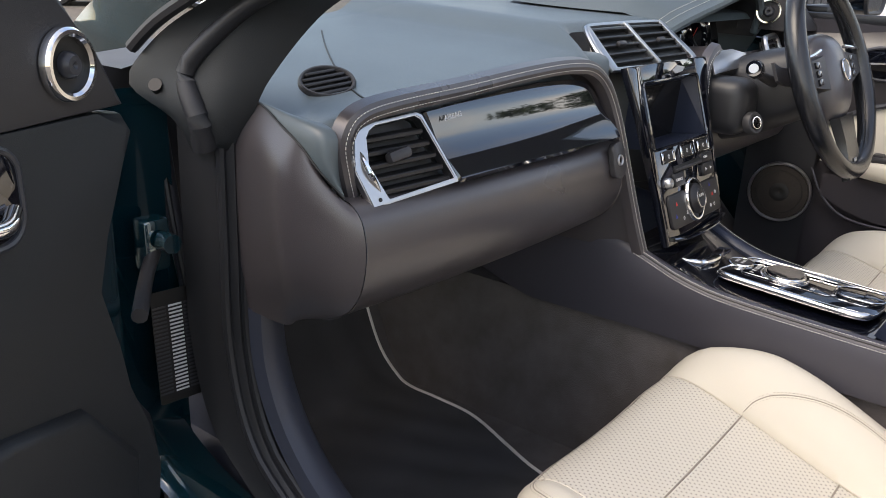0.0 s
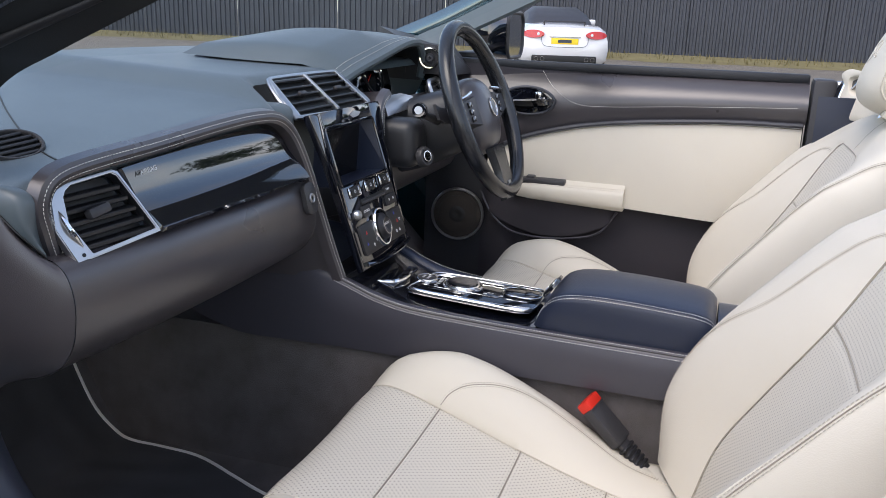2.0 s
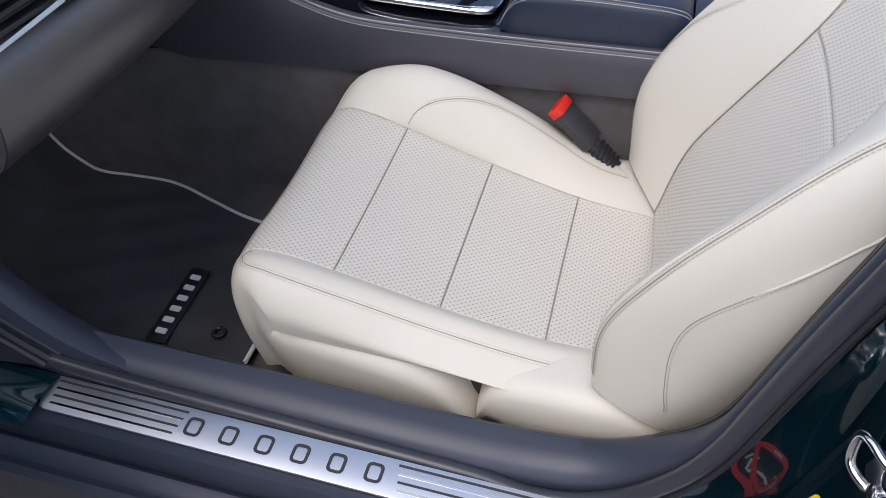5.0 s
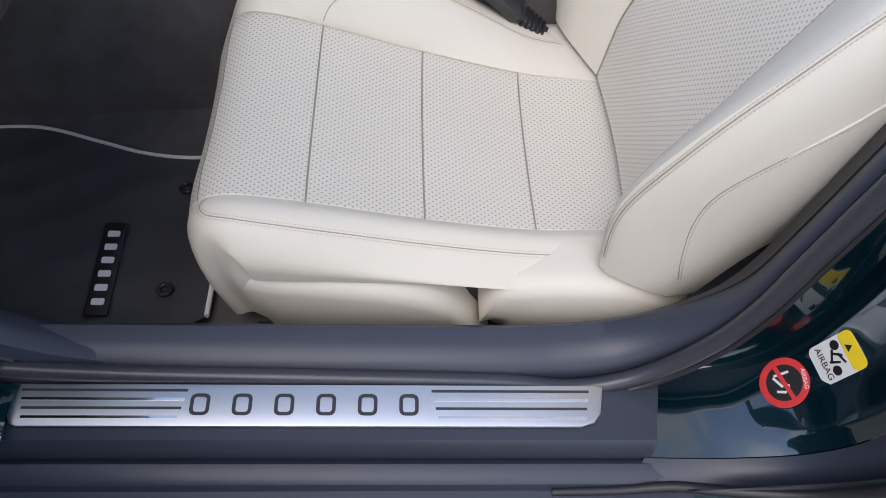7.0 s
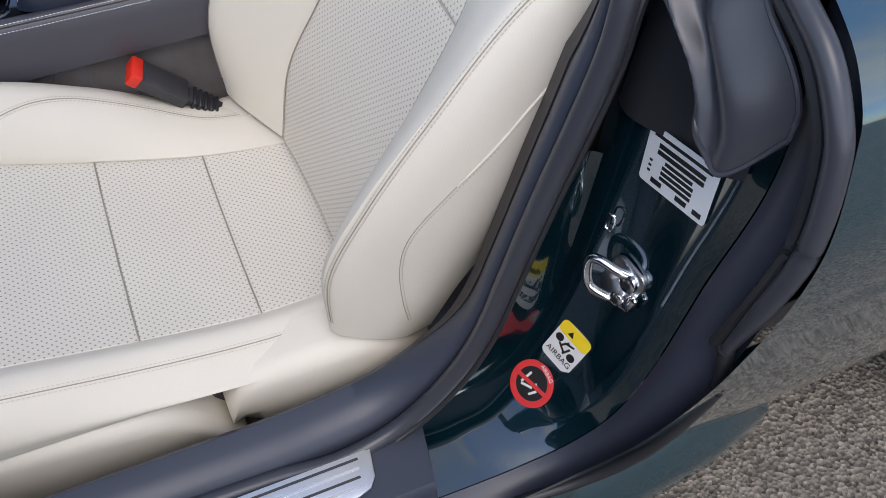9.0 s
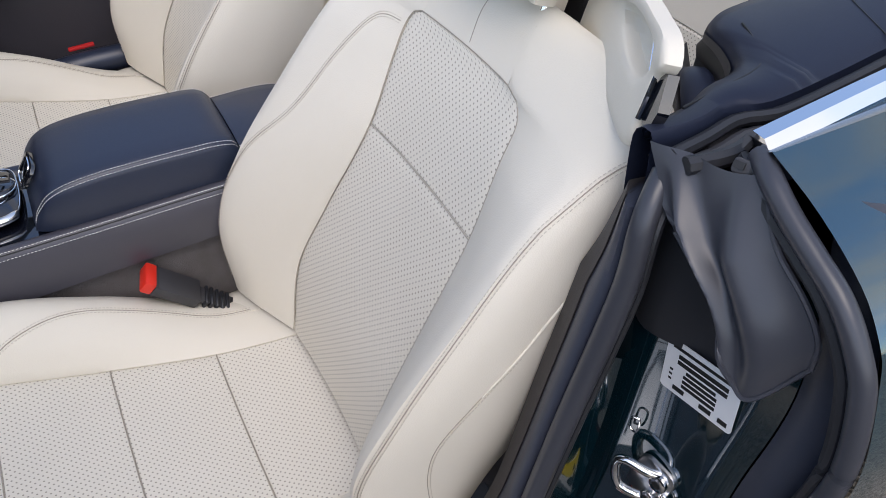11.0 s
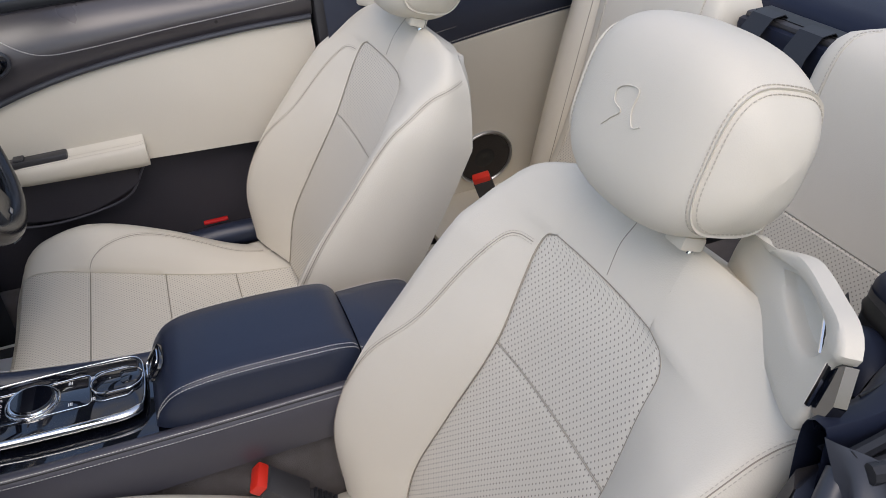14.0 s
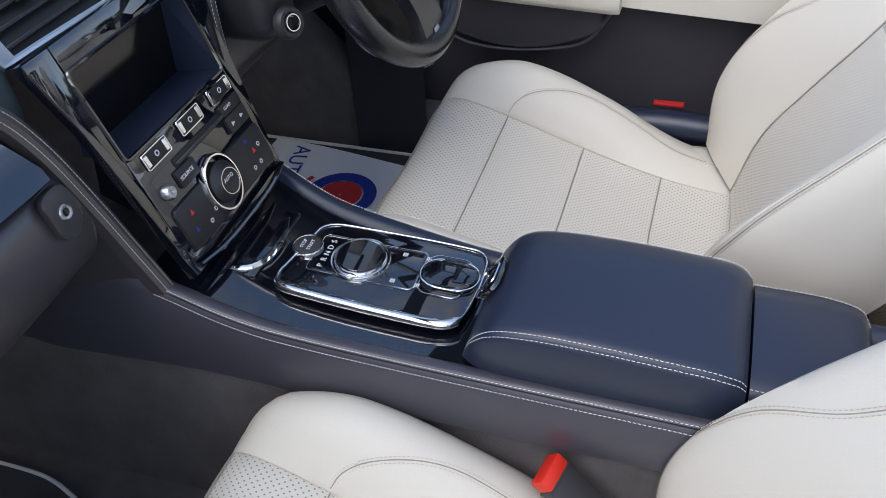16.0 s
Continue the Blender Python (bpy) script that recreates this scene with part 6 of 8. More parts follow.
def shut_face():
    line = curve_through([(0, y, z) for y, z in SHUT], 60)

    def fn(u, v):
        k = min(58.999, max(0, v * 59))
        i = int(k)
        p = V(line[i]).lerp(V(line[i + 1]), k - i)
        wide = hermite([0, 0.15, 0.35, 0.6, 0.8, 1.0], [0.078, 0.088, 0.108, 0.116, 0.124, 0.085], v)
        x = -0.695 - wide * u
        y = p.y - 0.028 * u * u - 0.012 * math.sin(math.pi * min(1, max(0, u * 1.2))) * min(1.0, max(0.0, (v - 0.15) / 0.2))
        return V((x, y, p.z - 0.004 * u * (1 - v)))
    ob = part("door_shut_face", patch(fn, -0.22, 1, 0, 0.93, 24, 70, edges=""), M_SHADEDPAINT)

    def step(u, v):
        """The painted return from the shut face to the seal."""
        p, q, r = fn(-0.2, v), fn(-0.2, min(1, v + 0.01)), fn(-0.2, max(0, v - 0.01))
        d = (q - r).normalized()
        n = V((0, d.z, -d.y))
        n = n if n.y + n.z > 0 else -n
        return V((-0.672 - 0.008 * (1 - u) ** 4, p.y, p.z)) + n * (0.062 * u * min(1.0, 0.25 + 2.5 * v) * (1 - 0.6 * max(0.0, (v - 0.4) / 0.26)))
    tagged(part("door_shut_step", patch(step, 0, 1, 0, 0.66, 10, 50, edges=""), M_SHADEDPAINT), "dark green painted step beside the door seal", "car body", kind="structure")
    tagged(ob, "dark green painted door shut face", "car body", kind="structure")
    def lining(u, v):
        """Dark cloth over the top of the shut face, under the hood cover's flap."""
        low = 0.745 - 0.015 * math.sin(math.pi * u) + 0.02 * u
        p = fn(-0.1 + 1.0 * u, low + (0.95 - low) * v)
        return p + V((0, 0.005 + 0.003 * math.sin(9 * u) * (1 - v), 0.002))
    tagged(part("shut_lining", patch(lining, 0, 1, 0, 1, 16, 16, edges=""), M_RUBBER), "black cloth lining above the shut face", "trim", kind="structure")

    def band(u, v):
        p = fn(1.0, v)
        w = hermite([0, 0.1, 0.3, 0.47, 0.6, 0.85, 1.0], [0.028, 0.034, 0.047, 0.055, 0.058, 0.045, 0.03], v)
        down = hermite([0, 0.12, 0.3, 0.5, 1.0], [0.30, 0.45, 0.40, 0.15, 0.0], v)
        return p + V((-w * u * (1 - 0.45 * down), -0.012 * u + 0.010 * math.sin(math.pi * u), -w * u * down * 0.8))
    dark = part("flange_strip", patch(band, 0, 1, 0, 1, 8, 50, edges="l", groove=0.006, border=0.3), M_SILL)
    tagged(dark, "black rubber flange strip along the shut face edge", "trim", kind="structure")
    skirt = part("flange_edge", patch(lambda u, v: band(1.0, v) + V((0.004, -0.004, -0.03 * u)), 0, 1, 0, 0.42, 3, 24, edges=""), M_RUBBER)
    tagged(skirt, "black rubber edge under the flange strip", "trim", kind="structure")
    low = [band(1.0, v) + V((-0.004, 0.002, 0.0)) for v in (0.02, 0.08, 0.14, 0.20, 0.26, 0.32, 0.38, 0.44, 0.50)]
    tagged(part("outer_flange_bead", tube(curve_through([V((-0.803, 0.06, sill_z(0.06) - 0.048)), V((-0.803, -0.01, sill_z(-0.01) - 0.044))] + low + [V((-0.864, -0.262, 0.66))], 60), [0.0045 + 0.0025 * min(1.0, k / 30) for k in range(60)], 10), M_RUBBER), "grey-black rubber bead along the flange", "door seal", kind="structure")
    return fn


SHUT_FN = shut_face()


def on_shut(x, z, lift=0.002):
    """A pose on the shut face near the given x and z, with x across and y up the face."""
    best = min(((abs(SHUT_FN(u / 40, v / 80).x - x) + abs(SHUT_FN(u / 40, v / 80).z - z)), u / 40, v / 80) for u in range(41) for v in range(81))
    _, u, v = best
    p = SHUT_FN(u, v)
    e = 0.02
    du, dv = SHUT_FN(u + e, v) - SHUT_FN(u - e, v), SHUT_FN(u, min(1, v + e)) - SHUT_FN(u, max(0, v - e))
    m = basis(p, du, dv)
    m.translation = p + m.col[2].to_3d() * lift
    return m


def stickers():
    m = on_shut(-0.753, 0.755, 0.006) @ Matrix.Rotation(radians(5), 4, "Z")
    ob = thing("information_label", "white printed weight label with black bars on the shut face", "label", "stickers")
    part("sheet", plate(rounded(0.074, 0.054, 0.004), 0.0006), M_LABEL, ob, m=m)
    rows = [(0.0205, 0.0030, ((-0.031, 0.031),)), (0.0130, 0.0042, ((-0.024, 0.026),)), (0.0070, 0.0040, ((-0.024, 0.026),)), (0.0010, 0.0032, ((-0.014, 0.016),)), (-0.0040, 0.0032, ((-0.016, 0.018),)),
            (-0.0090, 0.0032, ((-0.016, 0.018),)), (-0.0140, 0.0032, ((-0.016, 0.018),)), (-0.0205, 0.0046, ((-0.024, -0.012), (0.004, 0.016), (0.023, 0.032)))]
    for y, h, spans in rows:
        for x0, x1 in spans:
            part("print_bar", box(x0, x1, y - h / 2, y + h / 2, 0.0006, 0.0010), M_INK, ob, m=m)
    for y in (-0.0040, -0.0090, -0.0140):
        part("print_mark", box(-0.030, -0.027, y - 0.001, y + 0.001, 0.0006, 0.0010), M_INK, ob, m=m)
    # white airbag sticker with a yellow head
    m = on_shut(-0.721, 0.486) @ Matrix.Rotation(radians(-12), 4, "Z")
    ob = thing("airbag_sticker", "white airbag warning sticker with a yellow band", "label", "stickers")
    part("sheet", plate(rounded(0.040, 0.056, 0.007), 0.0006), M_LABEL, ob, m=m)
    part("yellow_band", plate(rounded(0.040, 0.017, 0.006, 4, 0, 0.0195), 0.0005, m=Matrix.Translation((0, 0, 0.0005))), M_YELLOW, ob, m=m)
    for x, y, r in ((-0.012, 0.004, 0.005), (0.011, -0.006, 0.005)):
        part("printed_dot", plate(circle(r, 16, x, y), 0.0004, m=Matrix.Translation((0, 0, 0.0006))), M_INK, ob, m=m)
    for x, y, a in ((-0.003, 0.002, 60), (-0.004, -0.004, -30), (0.003, -0.004, 70), (0.002, 0.005, 20)):
        part("printed_stroke", box(-0.006, 0.006, -0.0012, 0.0012, 0.0006, 0.001), M_INK, ob, m=m @ Matrix.Translation((x, y, 0)) @ Matrix.Rotation(radians(a), 4, "Z"))
    part("printed_triangle", plate([(-0.008, 0.015), (0.0, 0.015), (-0.004, 0.022)], 0.0004, m=Matrix.Translation((0, 0, 0.001))), M_INK, ob, m=m)
    text_mesh("word", "AIRBAG", 0.0098, M_INK, m @ Matrix.Translation((0, -0.0165, 0.0007)), ob)
    # round prohibition sticker
    m = on_shut(-0.719, 0.431) @ Matrix.Rotation(radians(8), 4, "Z")
    ob = thing("warning_sticker", "round black warning sticker with a red ring and bar", "label", "stickers")
    part("sheet", plate(circle(0.0255, 32), 0.0006), M_INK, ob, m=m)
    part("red_ring", ring(0.019, 0.0262, 0.0006, 40, m=Matrix.Translation((0, 0, 0.0006))), M_REDINK, ob, m=m)
    part("red_bar", box(-0.021, 0.021, -0.0022, 0.0022, 0.0006, 0.0013), M_REDINK, ob, m=m @ Matrix.Rotation(radians(-6), 4, "Z"))
    text_mesh("word", "AIRBAG", 0.0062, M_LABEL, m @ Matrix.Translation((0.0100, 0.0190, 0.0014)) @ Matrix.Rotation(radians(-27), 4, "Z"), ob)
    for x, y, a, w in ((-0.009, 0.003, 70, 0.008), (-0.004, -0.005, 10, 0.007), (0.006, -0.008, 50, 0.005), (0.007, 0.0, -40, 0.004)):
        part("printed_stroke", box(-w, w, -0.0013, 0.0013, 0.0006, 0.001), M_LABEL, ob, m=m @ Matrix.Translation((x, y, 0)) @ Matrix.Rotation(radians(a), 4, "Z"))


stickers()


def striker():
    ob = thing("door_striker", "chrome door latch striker loop on a plate", "door striker")
    m = on_shut(-0.738, 0.612) @ Matrix.Rotation(radians(-12), 4, "Z")
    part("striker_plate", plate(rounded(0.040, 0.052, 0.010, 4, 0.006, 0.0), 0.004, 0.0015), M_ALU, ob, m=m)
    part("loop", tube(curve_through([(0.010, 0.017, 0.003), (0.000, 0.018, 0.012), (-0.018, 0.017, 0.018), (-0.025, 0.012, 0.020), (-0.024, 0.000, 0.020), (-0.017, -0.014, 0.019), (-0.010, -0.020, 0.017), (0.004, -0.021, 0.010), (0.010, -0.021, 0.003)], 44), 0.0046, 10), M_CHROME, ob, "bent chrome loop", m=m)
    for x, y, r in ((0.013, 0.012, 0.0095), (0.013, -0.013, 0.0075)):
        bolt = part("bolt", plate(circle(r, 24, x, y), 0.007, 0.002, m=Matrix.Translation((0, 0, 0.004))), M_CHROME, ob, m=m)
        part("bolt_socket", plate(circle(r * 0.5, 6, x, y), 0.0006, m=Matrix.Translation((0, 0, 0.0109))), M_INK, bolt)
    part("spacer", box(0.020, 0.030, -0.016, 0.004, 0.003, 0.010, 0.003), M_CHROME, ob, m=m)
    ob = thing("body_clip", "small bright wire clip on the shut face", "clip")
    m = on_shut(-0.712, 0.665)
    part("wire", tube(curve_through([(-0.004, -0.010, 0.002), (-0.003, 0.009, 0.005), (0.004, 0.009, 0.005), (0.003, -0.009, 0.004), (-0.004, -0.010, 0.002)], 24)[:-1], 0.0011, 6, loop=True), M_CHROME, ob, m=m)


striker()


def vinyl_flap():
    """The folded hood cover that hangs over the top of the shut face."""
    def fn(u, v):
        top = lambda q: V(hermite([0, 0.35, 0.7, 1.0], [(-0.672, -0.250, 0.949), (-0.700, -0.262, 0.951), (-0.731, -0.268, 0.953), (-0.757, -0.278, 0.963)], q))
        low = lambda q: V(hermite([0, 0.35, 0.7, 1.0], [(-0.716, -0.246, 0.898), (-0.772, -0.250, 0.856), (-0.812, -0.256, 0.818), (-0.836, -0.268, 0.858)], q))
        left = lambda q: V(hermite([0, 0.3, 0.6, 1.0], [(-0.672, -0.250, 0.949), (-0.698, -0.245, 0.918), (-0.708, -0.243, 0.908), (-0.716, -0.246, 0.898)], q))
        right = lambda q: V(hermite([0, 0.15, 0.35, 0.6, 0.8, 1.0], [(-0.757, -0.278, 0.963), (-0.766, -0.272, 0.946), (-0.786, -0.268, 0.925), (-0.817, -0.268, 0.903), (-0.833, -0.269, 0.882), (-0.836, -0.268, 0.858)], q))
        p = top(u) * (1 - v) + low(u) * v + left(v) * (1 - u) + right(v) * u
        p -= top(0) * ((1 - u) * (1 - v)) + top(1) * (u * (1 - v)) + low(0) * ((1 - u) * v) + low(1) * (u * v)
        ridge = 0.017 * math.exp(-((u - 0.26 - 0.22 * v * v) / 0.11) ** 2) + 0.015 * math.exp(-((u - 0.80 + 0.06 * v) / 0.13) ** 2) + 0.010 * v * math.exp(-((u - 0.62) / 0.22) ** 2)
        p.y += ridge * min(1.0, v * 3.2) * (1.0 - 0.35 * v) + 0.0016 * noise.noise(V((u * 4, v * 4, 0)))
        return p
    ob = thing("hood_cover_flap", "grey-black folded vinyl flap at the end of the hood cover", "vinyl flap")
    part("sheet", patch(fn, 0, 1, 0, 1, 44, 44, edges=""), M_VINYL, ob)
    part("hem", tube([fn(k / 40, 1.0) for k in range(41)], 0.0022, 6), M_VINYL, ob)
    part("side_hem", tube([fn(1.0, k / 30) for k in range(31)], 0.0022, 6), M_VINYL, ob)
    pl = thing("flap_bracket", "dark grey plastic bracket with two slots", "bracket")
    m = basis((-0.738, -0.278, 0.9555), (-1, -0.35, 0.02), (0, -0.6, 0.8))
    part("bracket_plate", plate(rounded(0.022, 0.011, 0.003), 0.002, 0.001), M_PLASTIC, pl, m=m)
    for x in (-0.006, 0.006):
        part("slot", box(x - 0.004, x + 0.004, -0.002, 0.003, 0.0025, 0.0036), M_INK, pl, m=m)


vinyl_flap()


# ---- rear body ----
ARCH = (-1.12, 0.35, 0.375)


def quarter_panel():
    ob = thing("rear_quarter", "dark green glossy rear quarter panel with a chrome waist strip", "car body")

    def side_x(z):
        return hermite([0.20, 0.34, 0.42, 0.50, 0.645, 0.80, 0.890, 0.913, 0.933, 0.957, 0.973], [-0.780, -0.800, -0.825, -0.850, -0.878, -0.894, -0.873, -0.858, -0.836, -0.792, -0.748], z)

    def front_y(z):
        return hermite([0.20, 0.38, 0.45, 0.50, 0.60, 0.72, 0.82, 0.970], [-0.02, -0.08, -0.175, -0.222, -0.254, -0.266, -0.270, -0.284], z)

    def fn(u, v):
        z = 0.20 + 0.770 * v
        y0 = front_y(z)
        dz = z - ARCH[1]
        back = -1.9
        if abs(dz) < ARCH[2] + 0.0 and z < ARCH[1] + ARCH[2]:
            back = ARCH[0] + math.sqrt(max(0.0, ARCH[2] ** 2 - dz * dz)) if z < ARCH[1] + ARCH[2] else back
        y = y0 + (back - y0) * u
        return V((side_x(z) - 0.02 * math.sin(min(1.0, u) * math.pi * 0.5) * (1 if z > 0.4 else 0.3), y, z))
    part("lower_panel", patch(fn, 0, 1, 0.18, 0.695, 24, 40, edges=""), M_PAINT, ob)

    def fn2(u, v):
        z = 0.20 + 0.773 * v
        y0 = front_y(min(z, 0.97))
        return V((side_x(z) - 0.02 * math.sin(min(1.0, u * 2) * math.pi * 0.5) + 0.20 * u ** 2.5, y0 + (-1.86 - y0) * u, z))
    part("upper_panel", patch(fn2, 0, 1, 0.692, 1.0, 30, 40, edges=""), M_PAINT, ob)
    part("arch_lip", tube([V((side_x(ARCH[1] + ARCH[2] * math.sin(a)) - 0.018, ARCH[0] + ARCH[2] * math.cos(a), ARCH[1] + ARCH[2] * math.sin(a))) for a in [radians(-20 + 110 * k / 40) for k in range(41)]], 0.006, 8), M_PAINT, ob)
    part("side_skirt", skin([[V((-0.72, y, 0.17)), V((x + 0.012, y, 0.180)), V((x, y, 0.205)), V((x + 0.004, y, 0.245)), V((x + 0.035, y, 0.285)), V((-0.72, y, 0.285))] for y, x in ((1.05, -0.828), (0.4, -0.830), (0.0, -0.829), (-0.26, -0.826), (-0.42, -0.814), (-0.51, -0.797), (-0.545, -0.76))]), M_PAINT, ob, smooth=50)
    part("rocker", skin([[V((-0.77, y, 0.36)), V((-0.802, y, 0.355)), V((-0.815, y, 0.33)), V((-0.812, y, 0.24)), V((-0.77, y, 0.24))] for y in (0.95, 0.4, 0.0, -0.20)]), M_PAINT, ob, smooth=50)
    # chrome waist strip
    path = curve_through([(-0.731, -0.289, 0.964), (-0.722, -0.42, 0.9655), (-0.712, -0.60, 0.966), (-0.685, -0.85, 0.963), (-0.62, -1.10, 0.957)], 40)
    part("waist_strip", sweep(path, [(-0.011, -0.006), (-0.012, 0.004), (-0.006, 0.011), (0.004, 0.010), (0.011, 0.002), (0.011, -0.006)]), M_CHROME, ob, "bright chrome waist strip", smooth=30)
    rings = []
    for x, y in ((-0.731, -0.286), (-0.724, -0.42), (-0.716, -0.60), (-0.69, -0.85), (-0.63, -1.10)):
        q = fn2((y + 0.284) / -1.576, 1.0)
        e = V((x - 0.004, y, 0.960))
        rings.append([V((q.x, y, q.z)), V((q.x, y, q.z)).lerp(e, 0.5) + V((0, 0, 0.002)), e])
    part("shoulder", skin(rings, closed=False), M_PAINT, ob, smooth=60)
    # wheel in its arch
    wh = thing("road_wheel", "black ribbed tyre on an alloy wheel", "wheel")
    prof = [(0.245, -0.11), (0.30, -0.118), (0.328, -0.10), (0.338, -0.06), (0.340, 0.0), (0.338, 0.06), (0.328, 0.10), (0.30, 0.118), (0.245, 0.11)]
    m = Matrix.Translation((-0.745, ARCH[0], 0.338)) @ Matrix.Rotation(radians(90), 4, "Y")
    part("tyre", skin([[V((r * math.cos(a), r * math.sin(a), w)) for r, w in prof] for a in [2 * math.pi * k / 60 for k in range(60)]], closed=True, loop=True), M_TYRE, wh, m=m)
    bm = bmesh.new()
    for k in range(60):
        for w in (-0.075, -0.025, 0.025, 0.075):
            b = box(0.3355, 0.3425, -0.011, 0.011, w - 0.017, w + 0.017, 0.002, 1)
            merge(bm, b, Matrix.Rotation(2 * math.pi * k / 60 + (0.03 if w > 0 else 0), 4, "Z"))
    tagged(part("tread_block", bm, M_TYRE, wh, m=m), kind="stuff")
    rm = part("rim", skin([[V((r * math.cos(a), r * math.sin(a), w)) for r, w in ((0.245, -0.11), (0.23, -0.10), (0.21, -0.05), (0.21, 0.06), (0.245, 0.11))] for a in [2 * math.pi * k / 48 for k in range(48)]], closed=True, loop=True), M_ALU, wh, m=m)
    for k in range(10):
        part("spoke", skin([[V((r, -w, -0.085 + d)), V((r, w, -0.085 + d)), V((r, w * 0.7, -0.06 + d)), V((r, -w * 0.7, -0.06 + d))] for r, w, d in ((0.04, 0.02, 0.02), (0.13, 0.014, 0.0), (0.225, 0.018, -0.01))]), M_ALU, rm, m=Matrix.Rotation(2 * math.pi * k / 10, 4, "Z"))
    # dark inside of the arch
    part("arch_liner", skin([[V((x, ARCH[0] + (ARCH[2] + 0.01) * math.cos(a), ARCH[1] + (ARCH[2] + 0.01) * math.sin(a))) for x in (-0.86, -0.60, -0.5)] for a in [radians(-30 + 240 * k / 24) for k in range(25)]], closed=False), M_PLASTIC, ob)
    part("closing_panel", box(-0.69, -0.66, -1.6, -0.30, 0.25, 0.93), M_PLASTIC, ob)


quarter_panel()


def deck():
    """The hood cover: one horseshoe of dark vinyl round the rear seats."""
    ob = thing("hood_cover", "blue-black vinyl hood cover wrapped round the rear seats", "hood cover")
    inner = [(-0.652, -0.250), (-0.645, -0.300), (-0.628, -0.338), (-0.622, -0.366), (-0.612, -0.382), (-0.584, -0.396), (-0.552, -0.408), (-0.533, -0.428), (-0.527, -0.47), (-0.523, -0.60), (-0.505, -0.70), (-0.46, -0.79), (-0.36, -0.825), (0.0, -0.845), (0.36, -0.825), (0.46, -0.79), (0.525, -0.70), (0.555, -0.60), (0.565, -0.45), (0.575, -0.30)]
    outer = [(-0.672, -0.246), (-0.677, -0.290), (-0.671, -0.325), (-0.680, -0.356), (-0.676, -0.424), (-0.668, -0.50), (-0.655, -0.70), (-0.60, -0.90), (-0.45, -1.0), (0.0, -1.045), (0.45, -1.0), (0.60, -0.90), (0.655, -0.70), (0.668, -0.50), (0.68, -0.30)]
    a = curve_through([(x, y, 0) for x, y in inner], 260)
    b0 = curve_through([(x, y, 0) for x, y in outer], 520)
    # each inner point joins the outer line straight across from it
    b, j = [], 0
    for p in a:
        want = (p - V((0, -0.55, 0))).normalized() if p.y < -0.55 else V((math.copysign(1.0, p.x), 0, 0))
        best = min(range(j, min(519, j + 40) + 1), key=lambda k: (b0[k] - p).length - 0.8 * (b0[k] - p).normalized().dot(want))
        j = best
        b.append(b0[best])
    rings = []
    for p, q in zip(a, b):
        rings.append([V((p.x, p.y, 0.80 if p.x < 0.40 else 0.905)), V((p.x, p.y, 0.918)), p.lerp(q, 0.02) + V((0, 0, 0.932)), p.lerp(q, 0.07) + V((0, 0, 0.943)), p.lerp(q, 0.20) + V((0, 0, 0.950)), p.lerp(q, 0.5) + V((0, 0, 0.955)), p.lerp(q, 0.9) + V((0, 0, 0.955)), q + V((0, 0, 0.951)), q + V((0, 0, 0.942)), q + V((0, 0, 0.90))])
    part("cover", skin(rings, closed=False), M_COVER, ob, smooth=50)

    def line(points, r=0.0007, mat=M_INK, name="panel_line", z=0.9552):
        part(name, tube(curve_through([(x, y, z) for x, y in points], 40), r, 6), mat, ob)
    line([(-0.580, -0.420), (-0.601, -0.411), (-0.632, -0.392), (-0.641, -0.379), (-0.647, -0.351), (-0.655, -0.293)], 0.0012, z=0.9525)
    line([(-0.562, -0.541), (-0.604, -0.523), (-0.664, -0.497)])
    line([(-0.562, -0.572), (-0.612, -0.555), (-0.640, -0.60), (-0.625, -0.70), (-0.575, -0.70), (-0.558, -0.64), (-0.562, -0.575)])
    line([(-0.123, -0.850), (-0.136, -0.882), (-0.307, -0.898), (-0.361, -0.879), (-0.365, -0.850), (-0.336, -0.840), (-0.156, -0.842), (-0.126, -0.848)], 0.0008)
    line([(-0.203, -0.866), (-0.238, -0.872), (-0.273, -0.875)], 0.0016)
    # belt scoop in the front of the arm
    top_line = curve_through([(-0.645, -0.300, 0.935), (-0.628, -0.338, 0.936), (-0.622, -0.366, 0.936), (-0.612, -0.382, 0.937), (-0.584, -0.396, 0.938), (-0.552, -0.408, 0.934), (-0.533, -0.428, 0.925)], 24)
    lip = curve_through([(-0.618, -0.300, 0.895), (-0.610, -0.322, 0.90), (-0.602, -0.340, 0.902), (-0.570, -0.366, 0.905), (-0.540, -0.394, 0.908), (-0.520, -0.415, 0.905), (-0.510, -0.430, 0.900)], 24)
    rows = []
    for p, q in zip(top_line, lip):
        d = p.lerp(q, 0.35) - V((0, 0, 0.045))
        rows.append([p, p.lerp(d, 0.6), d, d.lerp(q, 0.6), q, q + V((0.010, 0.010, -0.03)), q + V((0.012, 0.012, -0.12))])
    part("belt_scoop", skin(rows, closed=False), M_PLASTIC, ob, "black moulded belt scoop", smooth=60)
    part("belt_opening", skin([[p + V((0, 0, -0.007)), p + V((0.003, 0.004, -0.014)), p + V((0.002, 0.003, -0.024))] for p in top_line[6:22]], closed=False), M_INK, ob, "black opening of the belt outlet", smooth=60)
    part("belt_fold", tube(curve_through([(-0.616, -0.350, 0.892), (-0.600, -0.366, 0.905), (-0.576, -0.384, 0.908), (-0.552, -0.398, 0.896)], 20), [0.012 + 0.004 * math.sin(math.pi * k / 19) for k in range(20)], 12, squash=0.6), M_COVER, ob, "blue-black belt folded in the outlet")
